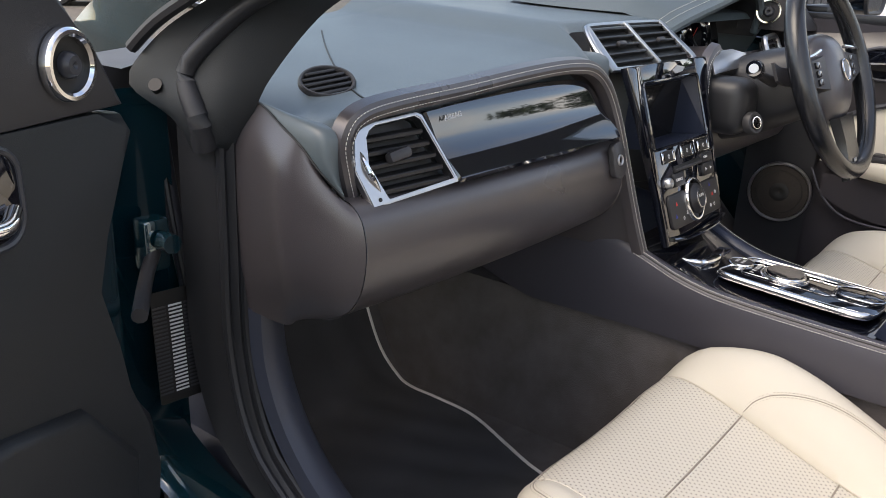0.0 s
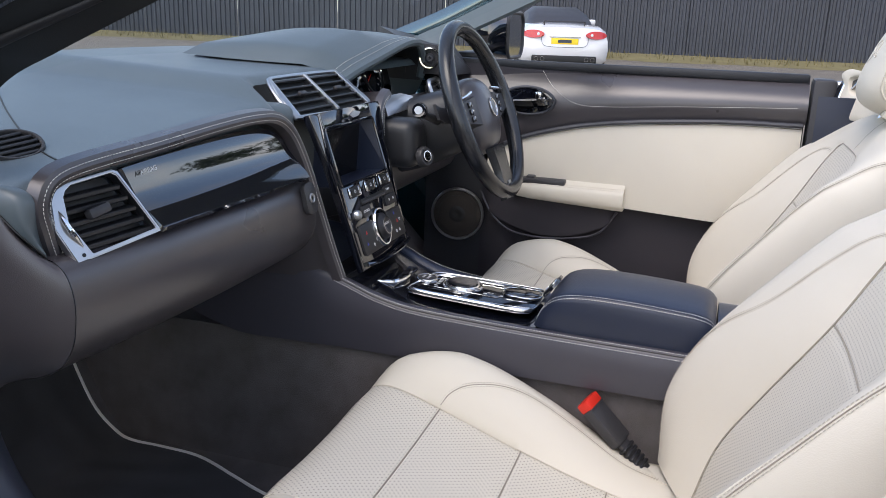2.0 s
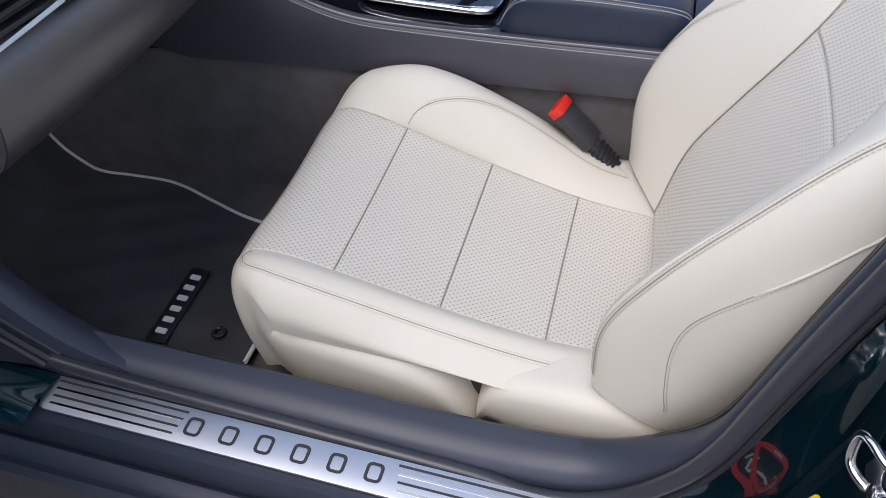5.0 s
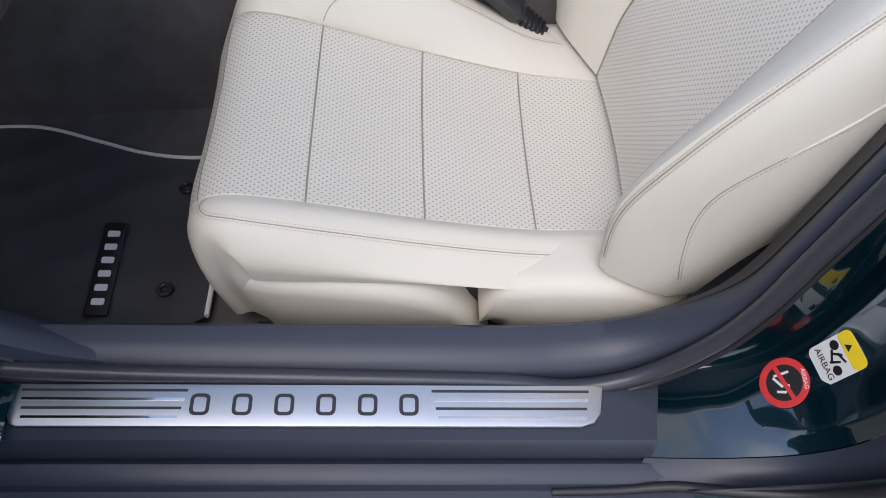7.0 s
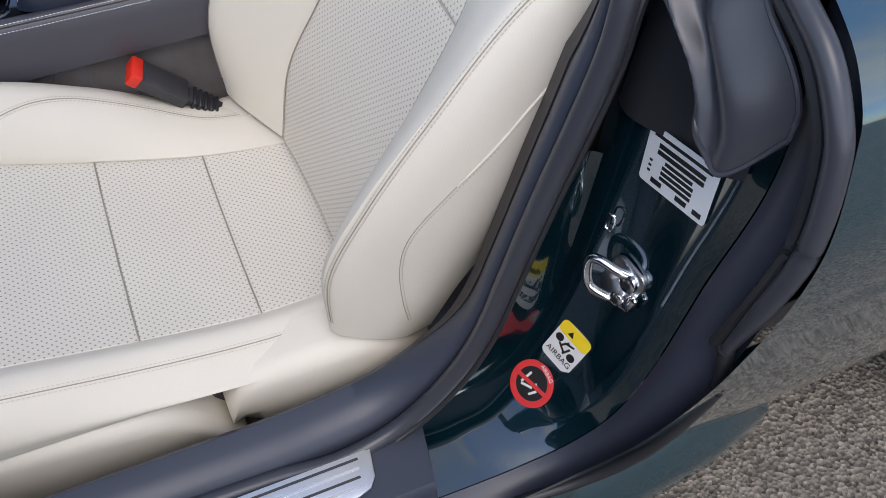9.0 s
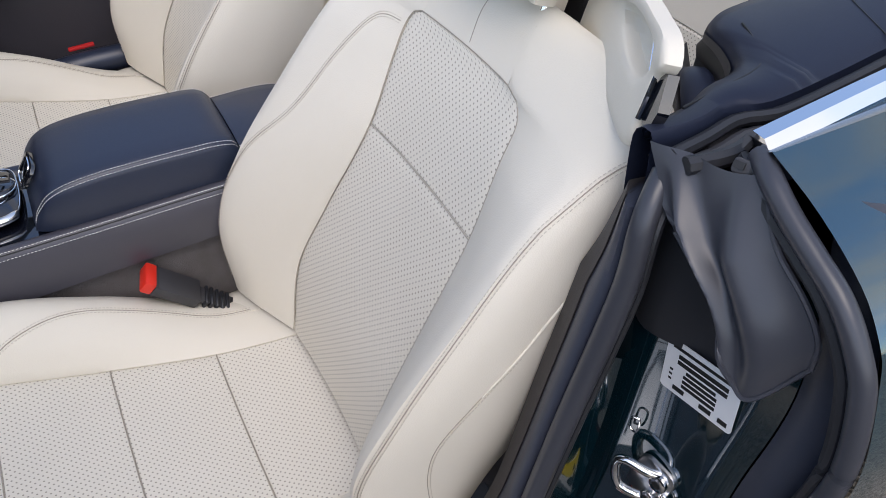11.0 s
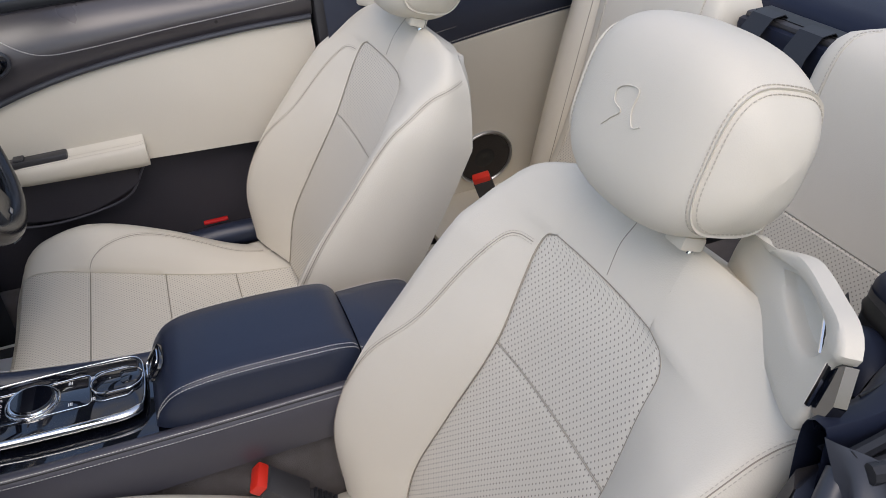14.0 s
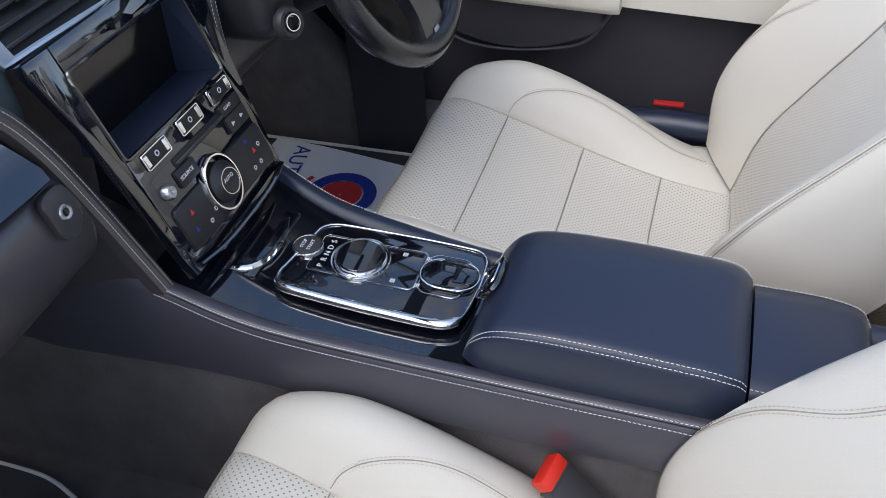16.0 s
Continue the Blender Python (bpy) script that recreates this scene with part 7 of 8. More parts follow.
    # rubber channels beside the arm
    for dx, dz, r, mt in ((-0.008, 0.944, 0.0055, M_RUBBER), (-0.021, 0.938, 0.0060, M_PLASTIC), (-0.034, 0.945, 0.0070, M_RUBBER)):
        pts = [(-0.684 + dx * 0.6, -0.256), (-0.677 + dx, -0.290), (-0.671 + dx, -0.325), (-0.680 + dx, -0.356), (-0.676 + dx, -0.424), (-0.668 + dx, -0.50), (-0.655 + dx, -0.70), (-0.60 + dx, -0.90)]
        part("channel", tube(curve_through([(x, y, dz) for x, y in pts], 60), r, 8), mt, ob)
    part("channel_floor", skin([[V((x, y, 0.925)), V((x - 0.075, y, 0.925))] for x, y in ((-0.66, -0.26), (-0.66, -0.45), (-0.65, -0.70), (-0.59, -0.90))], closed=False), M_RUBBER, ob)
    part("valance", skin([[V((-0.66, y, 0.30)), V((-0.655, y, 0.9)), V((-0.69, y, 0.9)), V((-0.69, y, 0.30))] for y in (-0.27, -0.5, -0.9)]), M_SILL, ob)
    # shelf with the belt slot between the seats
    part("shelf", box(-0.10, 0.11, -0.87, -0.775, 0.86, 0.928, 0.012), M_COVER, ob)
    sl = part("belt_slot", box(-0.095, 0.100, -0.835, -0.785, 0.922, 0.936, 0.006), M_PLASTIC, ob, "black belt slot")
    part("slot_well", box(-0.085, 0.090, -0.825, -0.797, 0.934, 0.9375), M_INK, sl)
    for x in (0.050, -0.052):
        part("belt", skin([[V((x - 0.023, y, z)), V((x + 0.023, y, z)), V((x + 0.023, y, z + 0.0015)), V((x - 0.023, y, z + 0.0015))] for y, z in ((-0.812, 0.930), (-0.800, 0.942), (-0.778, 0.940), (-0.755, 0.915), (-0.73, 0.86))]), M_RUBBER, sl)
    # painted tail behind the cover
    tail = thing("tail_deck", "dark green painted boot deck with a bright edge strip", "car body")
    def tail_skin(u, v):
        k = 2 * u - 1
        y0 = -0.985 - 0.05 * (1 - k * k) + 0.12 * k ** 4
        y, z = hermite([0, 0.45, 0.75, 0.85, 1.0], [(0.0, 0.0), (-0.48, -0.02), (-0.80, -0.09), (-0.88, -0.20), (-0.90, -0.58)], v)
        return V((k * (0.70 + 0.05 * v), y0 + y * (1 - 0.10 * k * k), 0.950 - 0.010 * k * k + z))
    part("deck_skin", patch(tail_skin, 0, 1, 0, 1, 28, 24, edges=""), M_PAINT, tail)
    part("edge_strip", tube([V((x, -1.01 - 0.05 * (1 - (x / 0.62) ** 2) + 0.12 * (x / 0.62) ** 4, 0.956)) for x in [-0.6 + 1.2 * k / 40 for k in range(41)]], 0.008, 8), M_ALU, tail, "bright edge strip")


deck()


def rear_seat(cx, label):
    ob = thing("occasional_seat", label, "car seat", "rear seats", at=(cx, 0, 0))

    def back(u, v):
        k = abs(u)
        w = hermite([0, 0.6, 0.9, 1.0], [0.172, 0.175, 0.170, 0.145], v)
        lat = w * math.copysign(math.sin(min(1, k) * math.pi / 2) ** 0.85, u) if k > 0 else 0.0
        y, z = hermite([0, 0.25, 0.55, 0.8, 0.92, 1.0], [(-0.56, 0.42), (-0.635, 0.56), (-0.705, 0.745), (-0.755, 0.915), (-0.785, 0.958), (-0.83, 0.962)], v)
        d = 0.018 * (1 - k ** 4) - 0.07 * max(0, k - 0.8) / 0.2 * max(0, k - 0.8) / 0.2
        return V((lat, y + d, z + d * 0.35 - 0.035 * max(0.0, (k - 0.6) / 0.4) ** 2 * v))
    bk = part("backrest", patch(back, -1, -0.52, 0, 1, 10, 30, edges="r", groove=-0.0025), M_CREAM, ob)
    part("backrest_bolster", patch(back, 0.52, 1, 0, 1, 10, 30, edges="l", groove=-0.0025), M_CREAM, ob)
    part("top_panel", patch(back, -0.52, 0.52, 0.52, 1, 18, 16, edges="lrb", groove=-0.0025), M_CREAM, bk)
    part("perforated_panel", patch(back, -0.52, 0.52, 0, 0.52, 18, 16, edges="lrt", groove=-0.0025), M_PERF, bk, "pale perforated leather")
    bm = bmesh.new()
    for w in (-0.54, 0.54):
        stitches([back(w, 0.05 + 0.93 * k / 40) + V((0, 0.001, 0.001)) for k in range(41)], 0.0034, 0.0016, 0.0006, bm=bm)
    part("stitching", bm, M_THREAD, bk, smooth=0)
    part("shell", box(-0.14, 0.14, -0.86, -0.80, 0.45, 0.92, 0.02), M_PLASTIC, ob)

    def cush(u, v):
        y, z = hermite([0, 0.5, 0.85, 0.95, 1.0], [(-0.58, 0.40), (-0.45, 0.415), (-0.31, 0.43), (-0.285, 0.41), (-0.28, 0.28)], v)
        return V((0.215 * u, y, z - 0.03 * abs(u) ** 4 + 0.01 * (1 - u * u)))
    cu = part("cushion", patch(cush, -1, -0.7, 0, 1, 8, 20, edges="r", groove=-0.0025), M_CREAM, ob)
    part("cushion_bolster", patch(cush, 0.7, 1, 0, 1, 8, 20, edges="l", groove=-0.0025), M_CREAM, ob)
    part("perforated_panel", patch(cush, -0.7, 0.7, 0, 1, 16, 20, edges="lr", groove=-0.0025), M_PERF, cu, "pale perforated leather")


rear_seat(-0.272, "cream leather rear seat with a perforated centre")
rear_seat(0.285, "cream leather rear seat with a perforated centre behind the driver")


# ---- right side: rear trim, driver's door ----
def right_quarter():
    ob = thing("rear_quarter", "dark green glossy rear quarter panel behind the driver's door", "car body")

    def side(u, v):
        z = 0.24 + 0.73 * v
        x = hermite([0.24, 0.34, 0.50, 0.645, 0.80, 0.890, 0.933, 0.957, 0.97], [0.785, 0.800, 0.850, 0.878, 0.894, 0.873, 0.836, 0.780, 0.700], z)
        return V((x - 0.16 * u ** 2.5, -0.262 - 1.62 * u, z))
    part("side_panel", patch(side, 0, 1, 0, 1, 26, 30, edges=""), M_PAINT, ob)
    part("waist_strip", tube([side(k / 30, 1.0) + V((0, 0, 0.004)) for k in range(20)], 0.008, 8), M_CHROME, ob, "bright chrome waist strip")


right_quarter()


def rear_side_trim():
    ob = thing("rear_side_trim", "cream leather rear side panel with a black leather top", "side trim")
    def join(u):
        return V((0.612 - 0.02 * u, -0.22 - 0.72 * u, 0.752 + 0.13 * u - 0.045 * u * u))

    def lower(u, v):
        p, q = V((0.705, -0.22 - 0.72 * u, 0.30)), join(u)
        r = p.lerp(q, v)
        return r + V((0.020 * math.sin(math.pi * v), 0, 0))
    part("cream_panel", patch(lower, 0, 1, 0, 1, 20, 16, edges="t", groove=0.005), M_CREAM, ob)

    def upper(u, v):
        p = join(u)
        q = V((0.588 - 0.02 * u, p.y, 0.955))
        return p.lerp(q, v) + V((-0.018 * math.sin(math.pi * v), 0, 0))
    part("upper_roll", patch(upper, 0, 1, 0, 1, 20, 10, edges=""), M_NAVY, ob)
    bm = bmesh.new()
    for dz in (0.008, 0.040):
        stitches([join(k / 40) + V((-0.006 - dz * 0.3, 0, dz)) for k in range(41)], 0.0030, 0.0014, 0.00055, bm=bm)
    part("stitching", bm, M_WHITETHREAD, ob, smooth=0)
    part("seam", tube([join(k / 40) + V((-0.010, 0, 0.028)) for k in range(41)], 0.0016, 6), M_INK, ob)
    rings = []
    for k in range(21):
        q = k / 20
        c = V((0.535 - 0.025 * q, -0.645 - 0.145 * q, 0.39 + 0.55 * q))
        r = hermite([0, 0.5, 0.9, 1.0], [1.0, 1.05, 0.95, 0.70], q)
        rings.append([c + V((0.064 * r * math.cos(a), 0.050 * r * math.sin(a), 0.012 * math.sin(a))) for a in [2 * math.pi * n / 20 for n in range(20)]])
    bol = part("bolster", skin(rings), M_CREAM, ob, smooth=60)
    part("bolster_seam", tube([r[7] for r in rings], 0.0008, 6), M_SEAM, bol)
    sp = thing("rear_speaker", "round dark loudspeaker grille with a chrome rim", "loudspeaker", "loudspeakers")
    m = basis((0.688, -0.565, 0.478), (0, -1, 0.05), (-0.15, 0, 1))
    part("grille", plate(circle(0.066, 36), 0.006, 0.002), M_CLOTH, sp, m=m)
    part("rim", ring(0.064, 0.072, 0.010, 40), M_ALU, sp, m=m)
    part("cone", ring(0.0, 0.030, 0.0075, 30), M_INK, sp, m=m)
    part("shelf", box(0.52, 0.70, -0.70, -0.38, 0.375, 0.395, 0.01), M_CREAM, ob)


rear_side_trim()


def driver_door():
    ob = thing("driver_door", "closed driver's door with black leather top and cream insert", "car door", "car doors")
    X = 0.665

    def card(u, v):
        y = 0.66 - 0.87 * u
        z = 0.28 + 0.70 * v
        return V((X + 0.03 * v * v * 0.6 + 0.012 * math.sin(2.5 * u), y, z))
    part("outer_skin", box(0.80, 0.88, -0.21, 0.90, 0.22, 0.93, 0.02), M_PAINT, ob)
    part("inner_panel", patch(lambda u, v: card(u, v) + V((0.012, 0, 0)), 0, 1, 0, 1, 20, 20, edges=""), M_LOW, ob)
    def cream_top(y):
        return hermite([-0.21, -0.05, 0.15, 0.29, 0.42, 0.50], [0.878, 0.876, 0.862, 0.842, 0.806, 0.765], y)
    def cream_low(y):
        return hermite([-0.21, -0.05, 0.165, 0.30, 0.50], [0.642, 0.650, 0.662, 0.672, 0.69], y)
    def cream(u, v):
        y = 0.50 - 0.705 * u
        a, b = cream_low(y), cream_top(y)
        bulge = 0.016 * math.sin(math.pi * v)
        return V((X - 0.004 - 0.006 * (1 - v) - bulge * 0.3, y, a + (b - a) * v))
    part("cream_insert", patch(cream, 0, 1, 0, 1, 28, 14, edges="tb", groove=0.008), M_CREAM, ob, "cream leather insert")
    part("seam_strip", tube([V((X - 0.007, 0.50 - 0.705 * k / 40, cream_top(0.50 - 0.705 * k / 40) + 0.006)) for k in range(41)], 0.006, 8), M_VINYL, ob)
    def upper(u, v):
        y = 0.62 - 0.83 * u
        a = cream_top(min(0.50, y)) + 0.008
        b = 0.982
        return V((X - 0.012 * math.sin(math.pi * min(1, v * 1.1)) + 0.055 * v ** 3, y, a + (b - a) * v))
    part("leather_top", patch(upper, 0, 1, 0, 1, 30, 14, edges=""), M_DARK, ob, "brown-black leather door top")
    bm = bmesh.new()
    stitches(curve_through([(0.672, 0.378, 0.972), (0.655, 0.345, 0.935), (0.6525, 0.30, 0.905), (0.652, 0.25, 0.898), (0.652, 0.05, 0.910), (0.652, -0.19, 0.922)], 60), 0.0030, 0.0014, 0.00055, bm=bm)
    part("stitching", bm, M_WHITETHREAD, ob, smooth=0)
    bm = bmesh.new()
    stitches([V((X - 0.010, 0.50 - 0.705 * k / 60, cream_top(0.50 - 0.705 * k / 60) + 0.001)) for k in range(61)], 0.0030, 0.0014, 0.00055, bm=bm)
    part("stitching", bm, M_WHITETHREAD, ob, smooth=0)
    part("glass_seal", box(0.70, 0.725, -0.21, 0.62, 0.972, 0.992, 0.005), M_RUBBER, ob)
    part("top_rail", box(0.715, 0.82, -0.21, 0.80, 0.93, 0.985, 0.02), M_PAINT, ob)
    part("door_post", box(0.655, 0.72, -0.262, -0.214, 0.30, 0.985, 0.008), M_PLASTIC, ob, "black post at the door's rear edge")
    # armrest pull
    rings = []
    for k in range(20):
        q = k / 19
        y = 0.46 - 0.30 * q
        w = 0.045 * min(1.0, 0.25 + 3 * q) * (1 if q < 0.95 else 1 - 0.12 * (q - 0.95) / 0.05)
        z1, z0 = 0.708, 0.658 + 0.014 * (1 - q)
        rings.append([V((X, y, z0)), V((X - w * 0.8, y, z0 + 0.002)), V((X - w, y, z0 + 0.014)), V((X - w, y, z1 - 0.010)), V((X - w + 0.005, y, z1 - 0.001)), V((X - w + 0.014, y, z1 + 0.002)), V((X - 0.016, y, z1 + 0.006)), V((X - 0.002, y, z1 + 0.022))])
    pull = part("door_pull", skin(rings), M_CREAM, ob, "cream leather armrest with stitched edge", smooth=50)
    bm = bmesh.new()
    for row in (4, 5):
        stitches([r[row] + V((0, 0, 0.0006)) for r in rings], 0.0030, 0.0016, 0.0005, bm=bm)
    part("stitching", bm, M_THREAD, pull, smooth=0)
    part("switch_pod", box(X - 0.036, X - 0.006, 0.300, 0.45, 0.706, 0.7205, 0.004), M_PLASTIC, ob, "black window switch recess")
    for k in range(2):
        part("window_switch", box(X - 0.033, X - 0.011, 0.375 + 0.03 * k, 0.395 + 0.03 * k, 0.718, 0.7255, 0.003), M_PLASTIC, ob)
    # inner handle
    m = basis((0.648, 0.405, 0.903), (0, -1, 0), (-0.05, 0, 1))
    hd = part("handle_cup", plate([(0.062 * math.cos(t), 0.030 * math.sin(t)) for t in [2 * math.pi * k / 36 for k in range(36)]], 0.004, 0.0015), M_GLOSS, ob, "black lacquer handle cup", m=m)
    part("cup_rim", tube([(0.064 * math.cos(2 * math.pi * k / 40), 0.032 * math.sin(2 * math.pi * k / 40), 0.003) for k in range(40)], 0.0035, 8, loop=True), M_VINYL, hd)
    part("lever", skin([[V((x, y - h, 0.006)), V((x, y + h, 0.006)), V((x, y + h * 0.7, 0.016)), V((x, y - h * 0.7, 0.016))] for x, y, h in ((-0.045, -0.006, 0.006), (-0.01, -0.006, 0.009), (0.02, -0.004, 0.010), (0.042, 0.0, 0.012), (0.052, 0.0, 0.008))]), M_CHROME, hd, "chrome handle lever")
    part("lock_tab", box(0.020, 0.036, 0.006, 0.024, 0.008, 0.020, 0.004), M_CHROME, hd)
    # lower carpet pocket line
    part("pocket_edge", tube(curve_through([(0.660, 0.515, 0.672), (0.660, 0.487, 0.62), (0.660, 0.44, 0.580), (0.660, 0.37, 0.568), (0.660, 0.28, 0.575), (0.660, 0.215, 0.595), (0.660, 0.175, 0.650)], 50), 0.0028, 8), M_FLANK, ob)
    part("pocket_face", patch(lambda u, v: V((0.657, 0.49 - 0.30 * u, 0.575 + 0.045 * (2 * u - 1) ** 2 + (0.09 - 0.045 * (2 * u - 1) ** 2) * v)), 0, 1, 0, 1, 16, 6, edges=""), M_LOW, ob)
    # red marker lamp on the door edge
    part("door_lamp", box(0.657, 0.668, 0.040, 0.092, 0.487, 0.494, 0.002), M_REDLENS, ob, "small red door lamp")
    part("sill_bin", tube(curve_through([(0.645, 0.17, 0.455), (0.64, 0.05, 0.462), (0.635, -0.12, 0.455)], 20), 0.026, 12), M_NAVY, ob)
    sp = thing("door_speaker", "round brown-black loudspeaker with a thin chrome rim", "loudspeaker", "loudspeakers")
    m = basis((0.622, 0.562, 0.615), (0.15, -1, 0), (0, 0, 1))
    part("grille", plate(circle(0.060, 36), 0.006, 0.003), M_CLOTH, sp, m=m)
    part("rim", ring(0.060, 0.0665, 0.009, 44), M_ALU, sp, m=m)
    part("cone", ring(0.0, 0.024, 0.0075, 28), M_INK, sp, m=m)
    part("grille_ring", ring(0.046, 0.049, 0.0068, 36), M_INK, sp, m=m)
    part("footwell_trim", patch(lambda u, v: V((0.64 + 0.03 * v, 0.66 - 0.15 * u, 0.30 + 0.62 * v)), 0, 1, 0, 1, 6, 10, edges=""), M_COLUMN, ob)
    # tweeter pod in the mirror corner
    tw = thing("tweeter", "round chrome ringed tweeter in a black corner pod", "loudspeaker", "loudspeakers")
    m = basis((0.602, 0.640, 0.992), (0.35, -0.94, 0), (0.05, 0, 1))
    part("pod", skin([[V((0.60, 0.58, 0.955)), V((0.60, 0.70, 0.955)), V((0.60, 0.70, 1.03)), V((0.60, 0.60, 1.02))], [V((0.72, 0.56, 0.955)), V((0.72, 0.82, 0.955)), V((0.72, 0.82, 1.06)), V((0.72, 0.62, 1.02))]]), M_PLASTIC, tw)
    part("rim", ring(0.019, 0.0265, 0.012, 36), M_CHROME, tw, m=m)
    part("dome", ring(0.0, 0.011, 0.014, 24), M_VINYL, tw, m=m)
    part("well", plate(circle(0.019, 24), 0.004), M_INK, tw, m=m)
    return ob


driver_door()

# ---- passenger's door, standing open ----
def open_door():
    ob = thing("passenger_door", "open passenger's door with a black leather card", "car door", "car doors")
    a = radians(65)
    d = V((-math.sin(a), -math.cos(a), 0))
    m = basis((-0.788, 0.69, 0), -d, (0, 0, 1))
    out = [(0.049, 0.922), (0.072, 0.902), (0.097, 0.88), (0.114, 0.848), (0.118, 0.80), (0.113, 0.74), (0.093, 0.70), (0.060, 0.655), (0.060, 0.60), (0.075, 0.45), (0.12, 0.34), (0.20, 0.31), (1.02, 0.36), (1.06, 0.95), (0.30, 0.948), (0.10, 0.945), (0.062, 0.940)]
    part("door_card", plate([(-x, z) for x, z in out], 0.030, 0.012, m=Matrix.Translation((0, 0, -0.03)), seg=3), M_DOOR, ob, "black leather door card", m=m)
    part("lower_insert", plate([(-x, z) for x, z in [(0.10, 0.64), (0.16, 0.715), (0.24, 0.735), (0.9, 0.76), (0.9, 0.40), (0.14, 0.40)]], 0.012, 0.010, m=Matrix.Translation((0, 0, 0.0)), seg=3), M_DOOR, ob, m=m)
    sail = part("sail_panel", plate([(-x, z) for x, z in [(0.062, 0.946), (0.096, 0.995), (0.128, 1.036), (0.20, 1.10), (0.30, 1.10), (0.36, 0.946)]], 0.022, 0.006, m=Matrix.Translation((0, 0, -0.022))), M_PLASTIC, ob, m=m)
    c = Matrix.Translation((-0.131, 0.986, 0.001))
    part("tweeter_rim", ring(0.0205, 0.0275, 0.008, 40, m=c), M_CHROME, sail, "chrome tweeter ring")
    part("tweeter_well", plate(circle(0.0205, 30), 0.001, m=c), M_INK, sail)
    part("tweeter_dome", ring(0.0, 0.010, 0.009, 24, m=c), M_VINYL, sail)
    h = Matrix.Translation((-0.222, 0.905, 0.0))
    cup = part("handle_cup", plate(rounded(0.055, 0.065, 0.018, 5), 0.003, 0.001, m=h), M_GLOSS, ob, m=m)
    part("cup_rim", tube([(x - 0.222, y + 0.905, 0.002) for x, y in rounded(0.058, 0.068, 0.02, 5)], 0.003, 8, loop=True), M_VINYL, cup)
    part("lever", tube(curve_through([(-0.205, 0.895, 0.006), (-0.225, 0.890, 0.016), (-0.25, 0.892, 0.014)], 10), 0.006, 10), M_CHROME, cup, "chrome handle lever")
    part("outer_skin", plate([(-x, z) for x, z in [(0.02, 0.90), (0.03, 0.35), (0.2, 0.26), (1.10, 0.30), (1.12, 0.93)]], 0.09, 0.02, m=Matrix.Translation((0, 0, -0.135))), M_PAINT, ob, "dark green door skin", m=m)
    part("door_shell", plate([(-x, z) for x, z in [(0.125, 0.88), (0.13, 0.36), (0.2, 0.33), (1.02, 0.36), (1.06, 0.92)]], 0.06, 0.0, m=Matrix.Translation((0, 0, -0.09))), M_PAINT, ob, m=m)
    # check strap to the body
    part("check_strap", tube(curve_through([(-0.735, 0.815, 0.765), (-0.765, 0.79, 0.745), (-0.83, 0.70, 0.74)], 10), 0.008, 10), M_PLASTIC, ob)


open_door()


def hinge_pillar():
    def fn(u, v):
        z = 0.40 + 0.53 * v
        return V((-0.70 - 0.125 * u, 0.835 - 0.03 * u - 0.16 * max(0.0, (0.2 - v) / 0.2) ** 1.6 + 0.02 * math.sin(math.pi * u), z))
    ob = part("hinge_pillar", patch(fn, 0, 1, 0, 1, 14, 20, edges=""), M_PAINT)
    tagged(ob, "dark green painted hinge pillar", "car body", kind="structure")
    def sill_front(u, v):
        y = 0.60 + 0.25 * v
        return V((-0.708 - 0.075 * u, y, sill_z(y) + 0.006 + 0.055 * v ** 3 + 0.006 * math.sin(math.pi * u)))
    tagged(part("sill_front", patch(sill_front, 0, 1, 0, 1, 10, 16, edges=""), M_PAINT), "dark green painted front end of the door sill", "car body", kind="structure")
    lab = thing("tyre_pressure_label", "dark label with a pale table of bars on the hinge pillar", "label", "stickers")
    m = basis((-0.730, 0.803, 0.640), (1, -0.12, 0.0), (0.0, 0.04, 1))
    part("sheet", plate(rounded(0.052, 0.138, 0.003), 0.0006), M_INK, lab, m=m)
    for k in range(24):
        y = 0.050 - 0.0046 * k
        for x0, x1 in ((-0.025, -0.009), (-0.006, 0.010), (0.012, 0.026)):
            part("print_bar", box(x0, x1, y - 0.0011, y + 0.0011, 0.0006, 0.001), M_VINYL if x0 < -0.01 or x0 > 0.01 else M_LABEL, lab, m=m)
    hg = thing("hinge_bracket", "dark green painted door hinge", "door hinge")
    part("hinge_plate", box(-0.760, -0.728, 0.800, 0.826, 0.735, 0.795, 0.005), M_PAINT, hg)
    part("hinge_bolt", tube([(-0.742, 0.795, 0.772), (-0.742, 0.775, 0.772)], 0.011, 12), M_PAINT, hg)
    # seal face and moulded trim beside the dash end
    rings = []
    for k in range(24):
        q = k / 23
        z = 0.902 - 0.43 * q
        y = hermite([0, 0.3, 0.6, 0.85, 1.0], [0.772, 0.775, 0.775, 0.74, 0.66], q)
        rings.append([V((-0.670, y + 0.03, z)), V((-0.690, y - 0.050, z)), V((-0.700, y - 0.056, z)), V((-0.710, y - 0.042, z)), V((-0.716, y + 0.02, z))])
    tr = part("pillar_trim", skin(rings), M_RUBBER)
    for i, dx in ((1, 0.0), (3, 0.001)):
        part("seal_rib", tube([r[i] + V((dx, -0.003, 0)) for r in rings], 0.0055, 8, up=(1, 0, 0)), M_RUBBER, tr)
    # moulded kick trim that leads from the sill up to the pillar
    path = curve_through([(0, 0.40, 0.438), (0, 0.50, 0.452), (0, 0.57, 0.472), (0, 0.628, 0.508), (0, 0.675, 0.562), (0, 0.703, 0.63), (0, 0.708, 0.70)], 40)
    rings = []
    for k, p in enumerate(path):
        d = (path[min(k + 1, 39)] - path[max(k - 1, 0)]).normalized()
